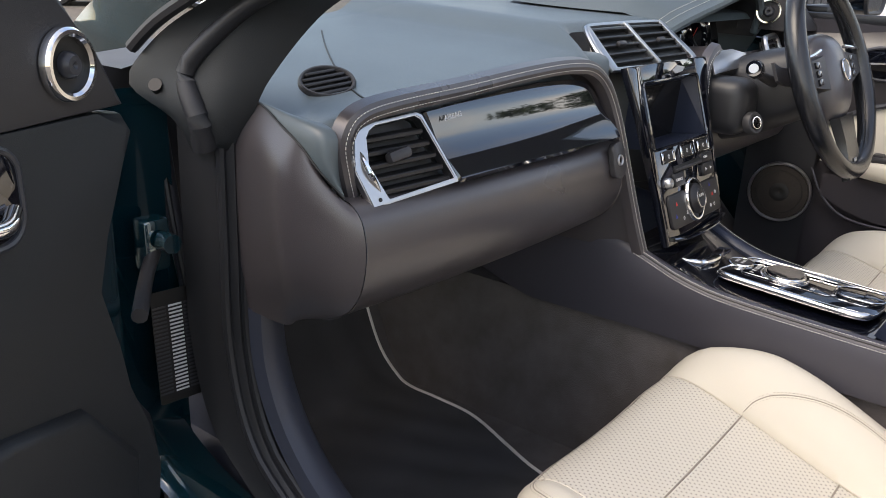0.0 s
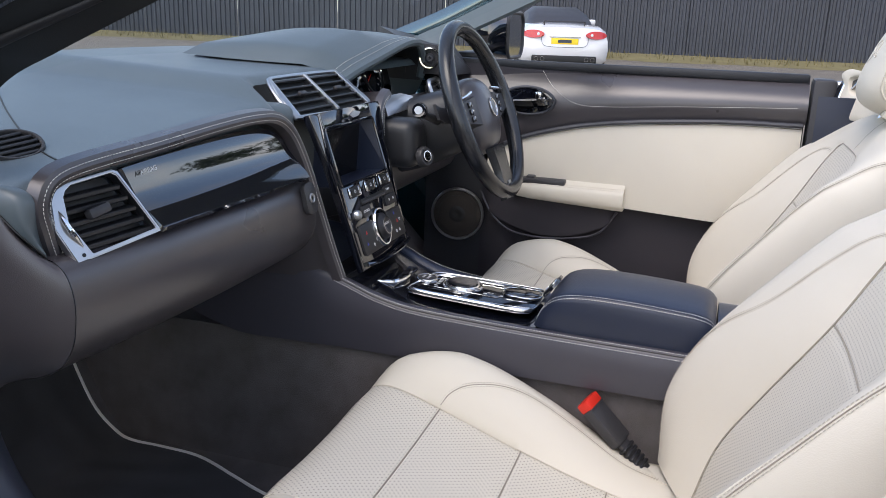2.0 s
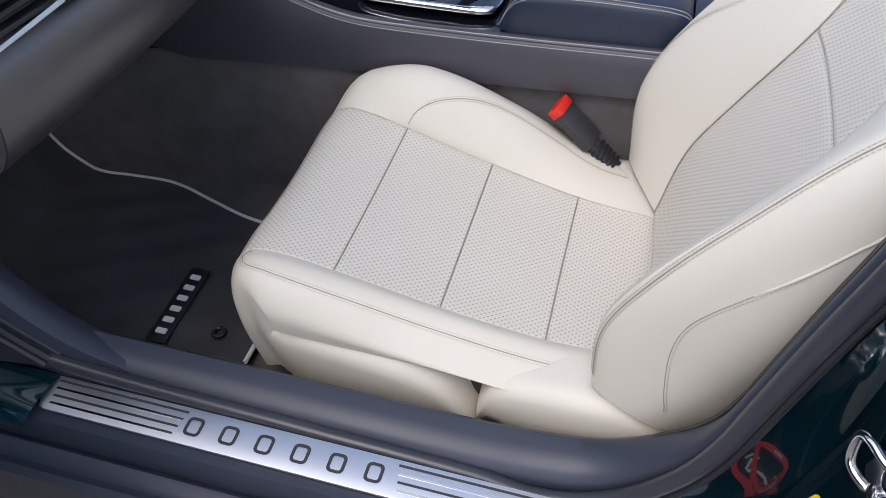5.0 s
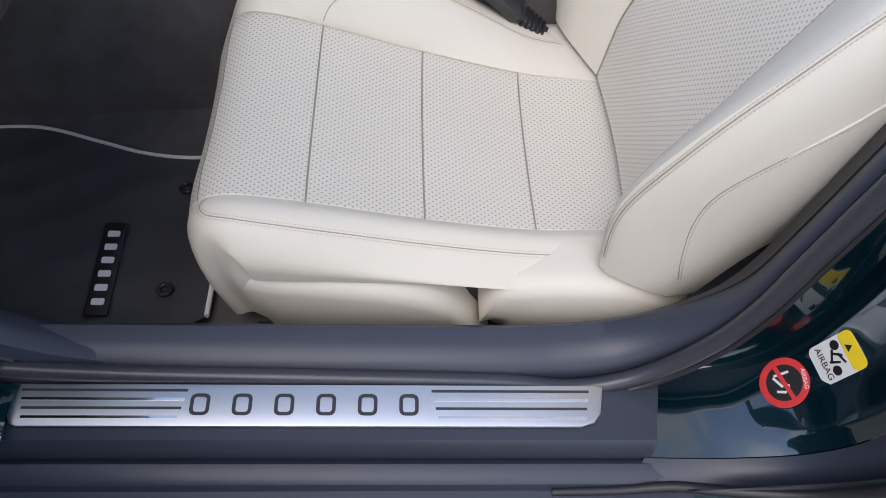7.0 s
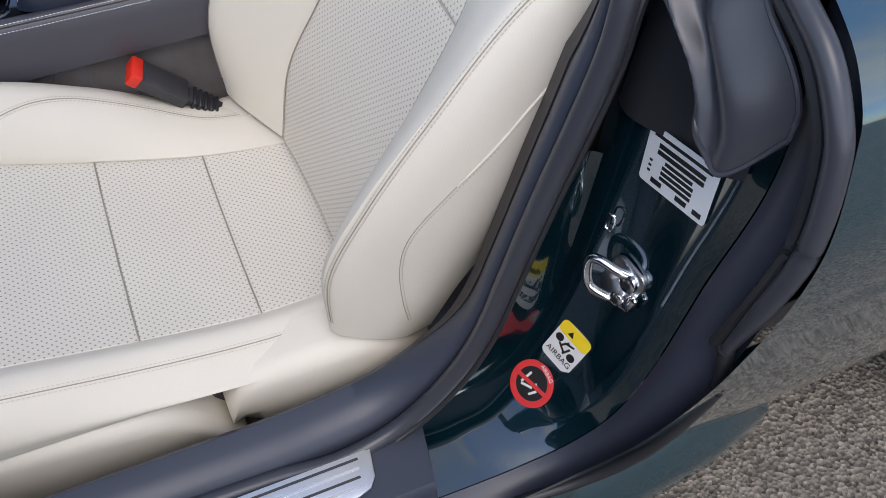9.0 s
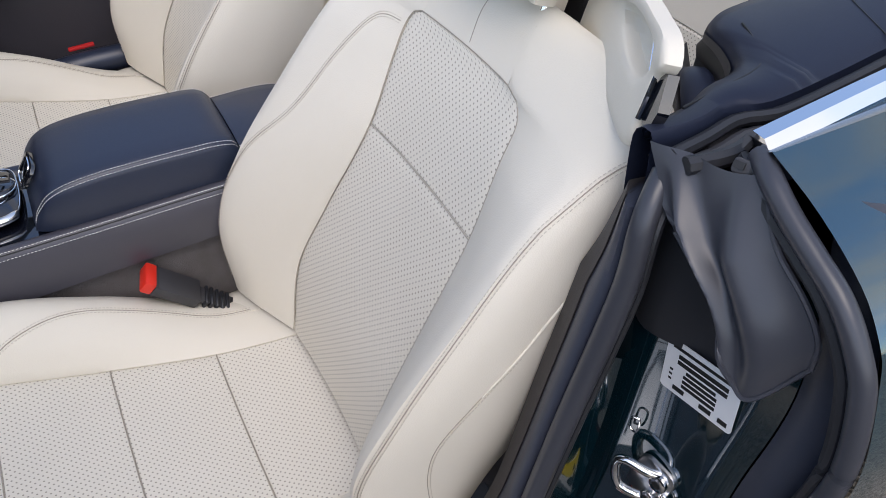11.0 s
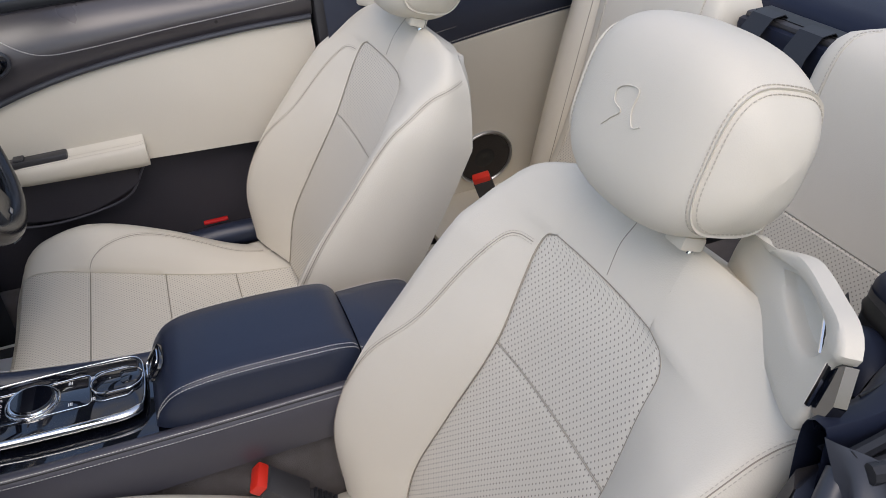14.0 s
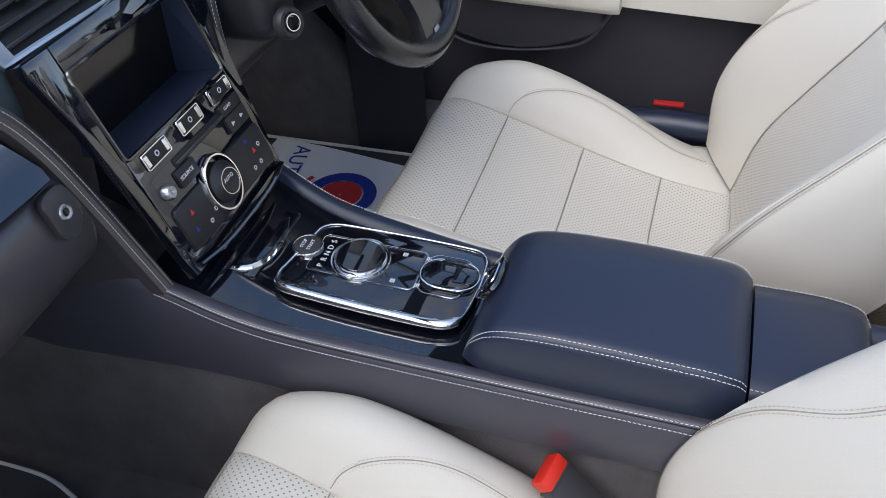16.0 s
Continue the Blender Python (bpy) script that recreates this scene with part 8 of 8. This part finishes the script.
        n = V((0, -d.z, d.y))
        w = min(1.0, k / 12)
        rings.append([V((x, p.y, p.z)) + n * (h * w - 0.012 * (1 - w)) for x, h in ((-0.692, -0.01), (-0.686, 0.004), (-0.676, 0.006), (-0.660, 0.0), (-0.640, -0.014), (-0.632, -0.024), (-0.628, -0.09))])
    tagged(part("kick_trim", skin(rings), M_SILL, smooth=50), "blue-grey moulded kick trim beside the footwell", "trim", kind="structure")
    tagged(tr, "dark grey moulded trim along the front of the opening", "trim", kind="structure")


hinge_pillar()


# ---- windscreen and its pillars ----
def windscreen():
    for s in (-1, 1):
        ob = thing("windscreen_pillar", "dark leather covered windscreen pillar", "windscreen pillar", "windscreen pillars")
        inner = curve_through([(s * 0.694, 0.724, 0.872), (s * 0.690, 0.700, 0.910), (s * 0.684, 0.678, 0.950), (s * 0.657, 0.63, 1.015), (s * 0.655, 0.565, 1.047), (s * 0.645, 0.46, 1.095), (s * 0.62, 0.25, 1.19)], 50)
        outer = curve_through([(s * 0.722, 0.755, 0.872), (s * 0.735, 0.765, 0.905), (s * 0.742, 0.835, 0.938), (s * 0.735, 0.79, 0.985), (s * 0.733, 0.70, 1.027), (s * 0.722, 0.56, 1.085), (s * 0.695, 0.33, 1.20)], 50)
        rings = []
        for p, q in zip(inner, outer):
            up_v = V((s * 0.45, -0.35, 0.35)).normalized()
            rings.append([p, p.lerp(q, 0.12) + up_v * 0.012, p.lerp(q, 0.35) + up_v * 0.020, p.lerp(q, 0.65) + up_v * 0.018, p.lerp(q, 0.9) + up_v * 0.008, q, q.lerp(p, 0.3) + V((-s * 0.03, 0.06, 0.0)), p + V((-s * 0.004, 0.02, -0.002))])
        # the left pillar's shade beside the open door is put into a blacker leather
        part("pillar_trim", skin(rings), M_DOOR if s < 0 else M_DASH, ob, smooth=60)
        part("screen_seal", tube([q + V((s * 0.006, 0.006, 0.006)) for q in outer[11:]], 0.007, 8), M_RUBBER, ob)
        ridge = [p.lerp(q, 0.62 - 0.30 * k / 30) + up_v * (0.016 + 0.004 * math.sin(math.pi * k / 30)) for k, (p, q) in enumerate(zip(inner[:31], outer[:31]))]
        part("pillar_seal", tube(ridge, [0.013 - 0.009 * k / 30 for k in range(31)], 10), M_RUBBER, ob, "black rubber seal over the pillar's foot")
        if s < 0:
            part("trim_plug", tube([inner[7].lerp(outer[7], 0.80) + up_v * 0.006, inner[7].lerp(outer[7], 0.80) + up_v * 0.018], 0.007, 12), M_INK, ob)
        rings = [[q + V((s * 0.008, 0.008, 0.006)), q + V((s * 0.016, 0.032, 0.014)), q + V((s * 0.020, 0.066, 0.022)), q + V((s * 0.020, 0.100, 0.020)), q + V((s * 0.008, 0.100, -0.01))] for q in outer[11:]]
        part("outer_rail", skin(rings), M_PAINT, ob, "painted outer rail", smooth=60)
    part_ob = thing("windscreen", "clear laminated windscreen glass in black surround", "windscreen")

    def glass(u, v):
        x = u * (0.70 - 0.06 * v)
        y = (1.16 - 0.30 * abs(u) ** 2.2) * (1 - v) + (0.37 - 0.10 * abs(u) ** 2.2) * v
        z = 0.945 + 0.262 * v + 0.02 * (1 - u * u) * v
        return V((x, y, z))
    g = part("pane", patch(glass, -1, 1, 0, 1, 24, 12, edges=""), M_GLASS, part_ob)
    g.visible_shadow = False
    part("header_rail", sweep([glass(-1 + 2 * k / 20, 1.0) for k in range(21)], [(-0.03, -0.02), (-0.03, 0.01), (0.02, 0.015), (0.03, -0.01)]), M_DASH, part_ob)
    part("scuttle", skin([[V((-0.74 + 1.48 * k / 16, 1.17 - 0.30 * abs(-1 + 2 * k / 16) ** 2.2 + dy, 0.945 + dz)) for dy, dz in ((-0.02, 0.004), (0.10, 0.004), (0.13, -0.02))] for k in range(17)], closed=False), M_PLASTIC, part_ob)
    wp = thing("wiper", "black wiper arm and blade at the screen base", "wiper")
    part("arm", tube(curve_through([(0.30, 1.22, 0.962), (0.12, 1.20, 0.975), (-0.12, 1.18, 0.968)], 16), 0.006, 8), M_PLASTIC, wp)
    part("blade", box(-0.26, 0.30, 1.165, 1.175, 0.960, 0.972, 0.003), M_RUBBER, wp)
    part("pivot", tube([(0.30, 1.22, 0.945), (0.30, 1.22, 0.975)], 0.014, 12), M_PLASTIC, wp)


windscreen()


def bonnet():
    ob = thing("bonnet", "long dark green car bonnet with raised spine", "car bonnet")

    def fn(u, v):
        x = u * (0.86 - 0.10 * v * v)
        y = 1.20 - 0.26 * abs(u) ** 2.4 + 1.25 * v
        z = 0.885 - 0.08 * abs(u) ** 3 - 0.20 * v ** 1.5 + 0.025 * math.exp(-((abs(u) - 0.3) / 0.14) ** 2) * (1 - v)
        return V((x, y, z))
    part("skin", patch(fn, -1, 1, 0, 1, 30, 20, edges=""), M_PAINT, ob)
    for s in (-1, 1):
        part("wing", patch(lambda u, v, s=s: V((s * (0.86 - 0.10 * v * v + 0.07 * math.sin(u * math.pi / 2)), 0.93 + 1.26 * v, 0.807 - 0.20 * v ** 1.5 - (0.53 - 0.2 * v ** 1.5) * u ** 1.6)), 0, 1, 0, 1, 10, 14, edges=""), M_PAINT, ob)

    part("nose_panel", patch(lambda u, v: V((u * 0.76 * (1 - 0.10 * v * v), 2.45 - 0.26 * abs(u) ** 2.4 + 0.09 * math.sin(math.pi * (0.15 + 0.7 * v)) - 0.04, 0.685 - 0.08 * abs(u) ** 3 - 0.42 * v)), -1, 1, 0, 1, 24, 10, edges=""), M_PAINT, ob)


bonnet()


def door_mirror():
    ob = thing("door_mirror", "black door mirror on the driver's side", "door mirror")
    rings = []
    for k in range(11):
        q = k / 10
        y = 0.518 + 0.11 * q
        w, h = 0.088 * math.sqrt(max(0.02, 1 - q ** 2.5)), 0.062 * math.sqrt(max(0.02, 1 - q ** 2.5))
        rings.append([V((0.93 + w * math.copysign(abs(math.cos(t)) ** 0.55, math.cos(t)) + 0.02 * q, y, 1.045 + h * math.copysign(abs(math.sin(t)) ** 0.55, math.sin(t)))) for t in [2 * math.pi * j / 28 for j in range(28)]])
    part("shell", skin(rings), M_GLOSS, ob, smooth=60)
    m = basis((0.93, 0.516, 1.045), (1, 0, 0), (0, 0, 1))
    part("mirror_glass", plate(rounded(0.155, 0.105, 0.03, 6), 0.002), M_CHROME, ob, "mirror glass", m=m)
    part("rim", tube([(x, y, 0.002) for x, y in rounded(0.165, 0.115, 0.034, 6)], 0.005, 8, loop=True), M_PLASTIC, ob, m=m)
    part("foot", box(0.74, 0.87, 0.56, 0.62, 0.985, 1.005, 0.008), M_PLASTIC, ob)


door_mirror()


# ---- beyond the car ----
def fence():
    ob = thing("steel_fence", "tall dark grey profiled steel fence", "fence")
    pitch = 0.19
    for seg in range(11):
        rings = []
        y0 = 24.0 - seg * 3.8
        for k in range(20):
            for yy, xx in ((0.0, 0.0), (0.055, 0.0), (0.075, 0.045), (0.150, 0.045), (0.170, 0.0)):
                y = y0 - k * pitch - yy
                x = 25.2 + xx - 0.03 * (y0 - k * pitch)
                rings.append([V((x, y, 0.0)), V((x, y, 2.35))])
        part("panel", skin(rings, closed=False), M_FENCE, ob, smooth=20)
        part("post", box(25.30 - 0.03 * y0, 25.38 - 0.03 * y0, y0 - 0.04, y0 + 0.04, 0, 2.4), M_FENCE, ob)
        part("cap_rail", skin([[V((25.17 - 0.03 * y, y, 2.34)), V((25.30 - 0.03 * y, y, 2.34)), V((25.30 - 0.03 * y, y, 2.39)), V((25.17 - 0.03 * y, y, 2.39))] for y in (y0, y0 - 3.8)]), M_FENCE, ob)
    # the run across the front, seen through the windscreen
    ob2 = thing("steel_fence", "grey profiled steel fence ahead of the cars", "fence")
    for seg in range(8):
        rings = []
        x0 = 24.3 - seg * 3.8
        for k in range(20):
            for a, b in ((0.0, 0.0), (0.055, 0.0), (0.075, 0.045), (0.150, 0.045), (0.170, 0.0)):
                x = x0 - k * pitch - a
                rings.append([V((x, 24.0 + b, 0.0)), V((x, 24.0 + b, 2.35))])
        part("panel", skin(rings, closed=False), M_FENCE, ob2, smooth=20)
        part("post", box(x0 - 0.04, x0 + 0.04, 24.1, 24.18, 0, 2.4), M_FENCE, ob2)


fence()


def verge():
    bm = bmesh.new()
    rows = []
    for i in range(41):
        y = 23.9 - 42 * i / 40
        rows.append([bm.verts.new((22.8 - 0.03 * y + 0.3 * math.sin(i * 1.7), y, 0.005)), bm.verts.new((24.0 - 0.03 * y, y, 0.10 + 0.04 * math.sin(i))), bm.verts.new((25.4 - 0.03 * y, y, 0.12))])
    for a, b in zip(rows, rows[1:]):
        for k in range(2):
            bm.faces.new((a[k], a[k + 1], b[k + 1], b[k]))
    tagged(part("grass_verge", bm, M_GRASS), "strip of dry grass along the fence", "grass", kind="stuff")
    bm = bmesh.new()
    rows = []
    for i in range(41):
        x = 24.5 - 40 * i / 40
        rows.append([bm.verts.new((x, 21.0 + 0.3 * math.sin(i * 1.3), 0.005)), bm.verts.new((x, 22.3, 0.10 + 0.05 * math.sin(i * 0.9))), bm.verts.new((x, 24.2, 0.15))])
    for a, b in zip(rows, rows[1:]):
        for k in range(2):
            bm.faces.new((a[k], a[k + 1], b[k + 1], b[k]))
    tagged(part("grass_verge", bm, M_GRASS), "strip of dry grass ahead of the cars", "grass", kind="stuff")
    rng = random.Random(4)
    bm = bmesh.new()
    for k in range(2600):
        if k % 2:
            x, y = 23.0 + rng.random() * 2.0, 23 - rng.random() * 34
            x -= 0.03 * y
        else:
            x, y = 24 - rng.random() * 34, 21.2 + rng.random() * 2.6
        h, a = 0.06 + 0.14 * rng.random(), rng.random() * 6.28
        w = 0.02
        v = [bm.verts.new((x - w * math.cos(a), y - w * math.sin(a), 0.03)), bm.verts.new((x + w * math.cos(a), y + w * math.sin(a), 0.03)), bm.verts.new((x + 0.06 * math.sin(a), y + 0.06 * math.cos(a), 0.08 + h))]
        bm.faces.new(v)
    tagged(part("grass_blades", bm, M_GRASS, smooth=0), "tufts of dry yellowing grass", "grass", kind="stuff")


verge()


def tree(x, y, height, seed):
    """A dark broadleaf tree: tapered trunk, limbs, and a ragged crown of leaf clumps."""
    rng = random.Random(seed)
    ob = thing("tree", "tall dark green broadleaf tree out of view, added for reflections", "tree", "trees behind the fence", at=(x, y, 0))
    trunk = tube([(0.15 * math.sin(k * 0.8 + seed), 0.12 * math.cos(k * 0.7), height * 0.62 * k / 9) for k in range(10)], [0.24 * (1 - 0.085 * k) for k in range(10)], 10)
    limbs = []
    for k in range(11):
        a, z0 = rng.random() * 6.28, height * (0.26 + 0.032 * k)
        r, rise = height * (0.17 + 0.10 * rng.random()), height * (0.10 + 0.16 * rng.random())
        tip = V((r * math.cos(a), r * math.sin(a), z0 + rise))
        limbs.append(tip)
        tube([V((0, 0, z0)), V((0, 0, z0)).lerp(tip, 0.5) + V((0, 0, 0.25)), tip], [0.09, 0.06, 0.025], 6, bm=trunk)
    limbs.append(V((0, 0, height * 0.78)))
    part("trunk", trunk, M_BARK, ob)
    bm = bmesh.new()
    for tip in limbs:
        for c in range(9):
            o = tip + V((rng.gauss(0, 1), rng.gauss(0, 1), rng.gauss(0, 0.8))) * height * 0.062
            for leaf in range(34):
                p = o + V((rng.gauss(0, 1), rng.gauss(0, 1), rng.gauss(0, 0.8))) * 0.33
                a = V((rng.gauss(0, 1), rng.gauss(0, 1), rng.gauss(0, 1))).normalized() * 0.15
                b = a.orthogonal().normalized() * 0.08
                bm.faces.new([bm.verts.new(p + q) for q in (-a, b, a, -b)])
    part("crown", bm, M_LEAF, ob, "ragged crown of small dark leaves", smooth=0)


# unseen rear row, added so the tail's paint mirrors dark shapes
for k in range(7):
    tree(24.0 - 6.0 * k, -31.0 - 1.5 * math.sin(k * 1.9), 7.6 + 1.5 * math.sin(k * 2.3), 20 + k)
for k in range(9):
    tree(28.6 + 1.6 * math.sin(k * 2.1), 4.0 - 4.6 * k, 6.6 + 1.5 * math.sin(k * 1.7 + 0.6), k)


def car_wheel(parent, p):
    m = Matrix.Translation(p) @ Matrix.Rotation(radians(90), 4, "Y")
    w = part("wheel", skin([[V((r * math.cos(a), r * math.sin(a), h)) for r, h in ((0.24, -0.10), (0.31, -0.11), (0.335, -0.07), (0.335, 0.07), (0.31, 0.11), (0.24, 0.10))] for a in [2 * math.pi * k / 40 for k in range(40)]], loop=True), M_TYRE, parent, m=m)
    part("rim", skin([[V((r * math.cos(a), r * math.sin(a), h)) for r, h in ((0.24, -0.105), (0.20, -0.07), (0.20, 0.07), (0.24, 0.105))] for a in [2 * math.pi * k / 40 for k in range(40)]], loop=True), M_ALU, w)
    for k in range(5):
        for s in (-1, 1):
            part("spoke", box(0.03, 0.215, -0.022, 0.022, s * 0.075 - 0.012, s * 0.075 + 0.012, 0.006), M_ALU, w, m=Matrix.Rotation(2 * math.pi * k / 5, 4, "Z"))
    return w


def white_car():
    """Parked with its tail towards the camera; built round its own origin, nose along +y."""
    ob = thing("parked_car", "white two-door convertible parked with its tail this way", "car", "parked cars")
    ob.matrix_basis = Matrix.Translation((16.97, 3.67, 0)) @ Matrix.Rotation(radians(-72), 4, "Z")
    st = [(-2.30, 0.62, 0.36, 0.62), (-2.27, 0.78, 0.30, 0.82), (-2.15, 0.86, 0.24, 0.93), (-1.8, 0.91, 0.22, 0.98), (-1.2, 0.945, 0.22, 0.99), (-0.5, 0.93, 0.22, 0.97), (0.4, 0.92, 0.22, 0.95), (1.2, 0.93, 0.22, 0.90), (1.9, 0.88, 0.24, 0.80), (2.35, 0.70, 0.30, 0.68), (2.45, 0.45, 0.36, 0.58)]
    rings = []
    for k in range(45):
        y = -2.30 + 4.75 * k / 44
        w, lo, hi = hermite([s[0] for s in st], [s[1:] for s in st], y)
        rings.append([V((w * a, y, lo + (hi - lo) * b)) for a, b in ((-0.86, 0.0), (-0.97, 0.12), (-1.0, 0.40), (-0.985, 0.66), (-0.92, 0.86), (-0.78, 0.97), (-0.4, 1.01), (0, 1.02), (0.4, 1.01), (0.78, 0.97), (0.92, 0.86), (0.985, 0.66), (1.0, 0.40), (0.97, 0.12), (0.86, 0.0))])
    part("body", skin(rings), M_WHITE, ob, smooth=50)
    rings = []
    for y, w, h in ((-1.45, 0.60, 0.02), (-1.2, 0.62, 0.14), (-0.85, 0.60, 0.29), (-0.3, 0.60, 0.35), (0.25, 0.60, 0.33), (0.6, 0.60, 0.22), (0.95, 0.64, 0.02)):
        rings.append([V((-w - 0.06, y, 0.95)), V((-w, y, 0.96 + h * 0.7)), V((-w * 0.75, y, 0.97 + h)), V((w * 0.75, y, 0.97 + h)), V((w, y, 0.96 + h * 0.7)), V((w + 0.06, y, 0.95))])
    part("fabric_hood", skin(rings), M_PLASTIC, ob, "dark folding fabric roof", smooth=40)
    part("rear_window", plate(rounded(0.62, 0.15, 0.06, 5), 0.004), M_GLASS_DARK, ob, m=basis((0, -1.06, 1.150), (1, 0, 0), (0, 0.83, 0.55)))
    for s in (-1, 1):
        lm = basis((s * 0.60, -2.235, 0.785), (1, s * 0.30, 0), (0, 0.22, 1))
        lamp = part("tail_lamp", plate([(0.215 * math.cos(t), 0.075 * math.sin(t)) for t in [2 * math.pi * k / 28 for k in range(28)]], 0.03, 0.012), M_REDLENS, ob, "red tail lamp", m=lm)
        part("lamp_core", ring(0.0, 0.028, 0.012, 20, m=Matrix.Translation((-s * 0.10, 0, 0.026))), M_LABEL, lamp)
        for x in (0.42, 0.54):
            ex = part("exhaust", ring(0.032, 0.044, 0.03, 20, m=basis((s * x, -2.340, 0.335), (1, 0, 0), (0, 0, 1))), M_CHROME, ob)
            part("bore", plate(circle(0.032, 16), 0.004, m=basis((s * x, -2.338, 0.335), (1, 0, 0), (0, 0, 1))), M_INK, ex)
        part("door_mirror", box(s * 0.96 - 0.08, s * 0.96 + 0.08, 0.62, 0.74, 0.96, 1.08, 0.03, 3), M_WHITE, ob)
        for y in (-1.32, 1.42):
            car_wheel(ob, (s * 0.80, y, 0.335))
    part("diffuser", box(-0.62, 0.62, -2.335, -2.10, 0.25, 0.40, 0.02), M_INK, ob)
    part("number_plate", plate(rounded(0.52, 0.112, 0.006), 0.006, 0.001), M_YELLOW, ob, "yellow number plate with a dark bar", m=basis((0, -2.290, 0.665), (1, 0, 0), (0, 0.12, 1)))
    part("plate_bar", plate(rounded(0.26, 0.058, 0.006), 0.001), M_VINYL, ob, m=basis((0, -2.2975, 0.665), (1, 0, 0), (0, 0.12, 1)))
    part("boot_trim", box(-0.30, 0.30, -2.285, -2.262, 0.742, 0.758, 0.004), M_CHROME, ob)
    part("spoiler", box(-0.40, 0.40, -2.10, -2.02, 1.02, 1.04, 0.006), M_PLASTIC, ob)
    for s in (-1, 1):
        part("spoiler_leg", box(s * 0.39 - 0.012, s * 0.39 + 0.012, -2.09, -2.03, 0.95, 1.03, 0.004), M_PLASTIC, ob)
    part("shut_line", tube(curve_through([(-0.46, -2.283, 0.80), (-0.43, -2.30, 0.62), (-0.36, -2.306, 0.57), (0, -2.312, 0.555), (0.36, -2.306, 0.57), (0.43, -2.30, 0.62), (0.46, -2.283, 0.80)], 40), 0.004, 6), M_VINYL, ob)


white_car()


def dark_car():
    ob = thing("parked_car", "black car parked ahead beyond the bonnet", "car", "parked cars")
    ob.matrix_basis = Matrix.Translation((8.6, 16.6, 0)) @ Matrix.Rotation(radians(-125), 4, "Z")
    rings = []
    for y, w, lo, hi in ((-2.2, 0.6, 0.35, 0.7), (-2.1, 0.82, 0.25, 0.92), (-1.3, 0.90, 0.22, 0.98), (0, 0.92, 0.22, 0.98), (1.2, 0.9, 0.22, 0.92), (2.0, 0.8, 0.25, 0.78), (2.2, 0.55, 0.35, 0.62)):
        rings.append([V((w * a, y, lo + (hi - lo) * b)) for a, b in ((-0.9, 0), (-1, 0.3), (-0.97, 0.75), (-0.8, 1.0), (0.8, 1.0), (0.97, 0.75), (1, 0.3), (0.9, 0))])
    part("body", skin(rings), M_GLOSS, ob, smooth=50)
    rings = [[V((-w, y, 0.96)), V((-w * 0.8, y, 0.96 + h)), V((w * 0.8, y, 0.96 + h)), V((w, y, 0.96))] for y, w, h in ((-1.6, 0.75, 0.05), (-1.0, 0.75, 0.44), (0.3, 0.75, 0.47), (1.1, 0.78, 0.04))]
    part("cabin", skin(rings), M_GLASS_DARK, ob, smooth=50)
    for s in (-1, 1):
        for y in (-1.35, 1.35):
            car_wheel(ob, (s * 0.83, y, 0.335))


dark_car()
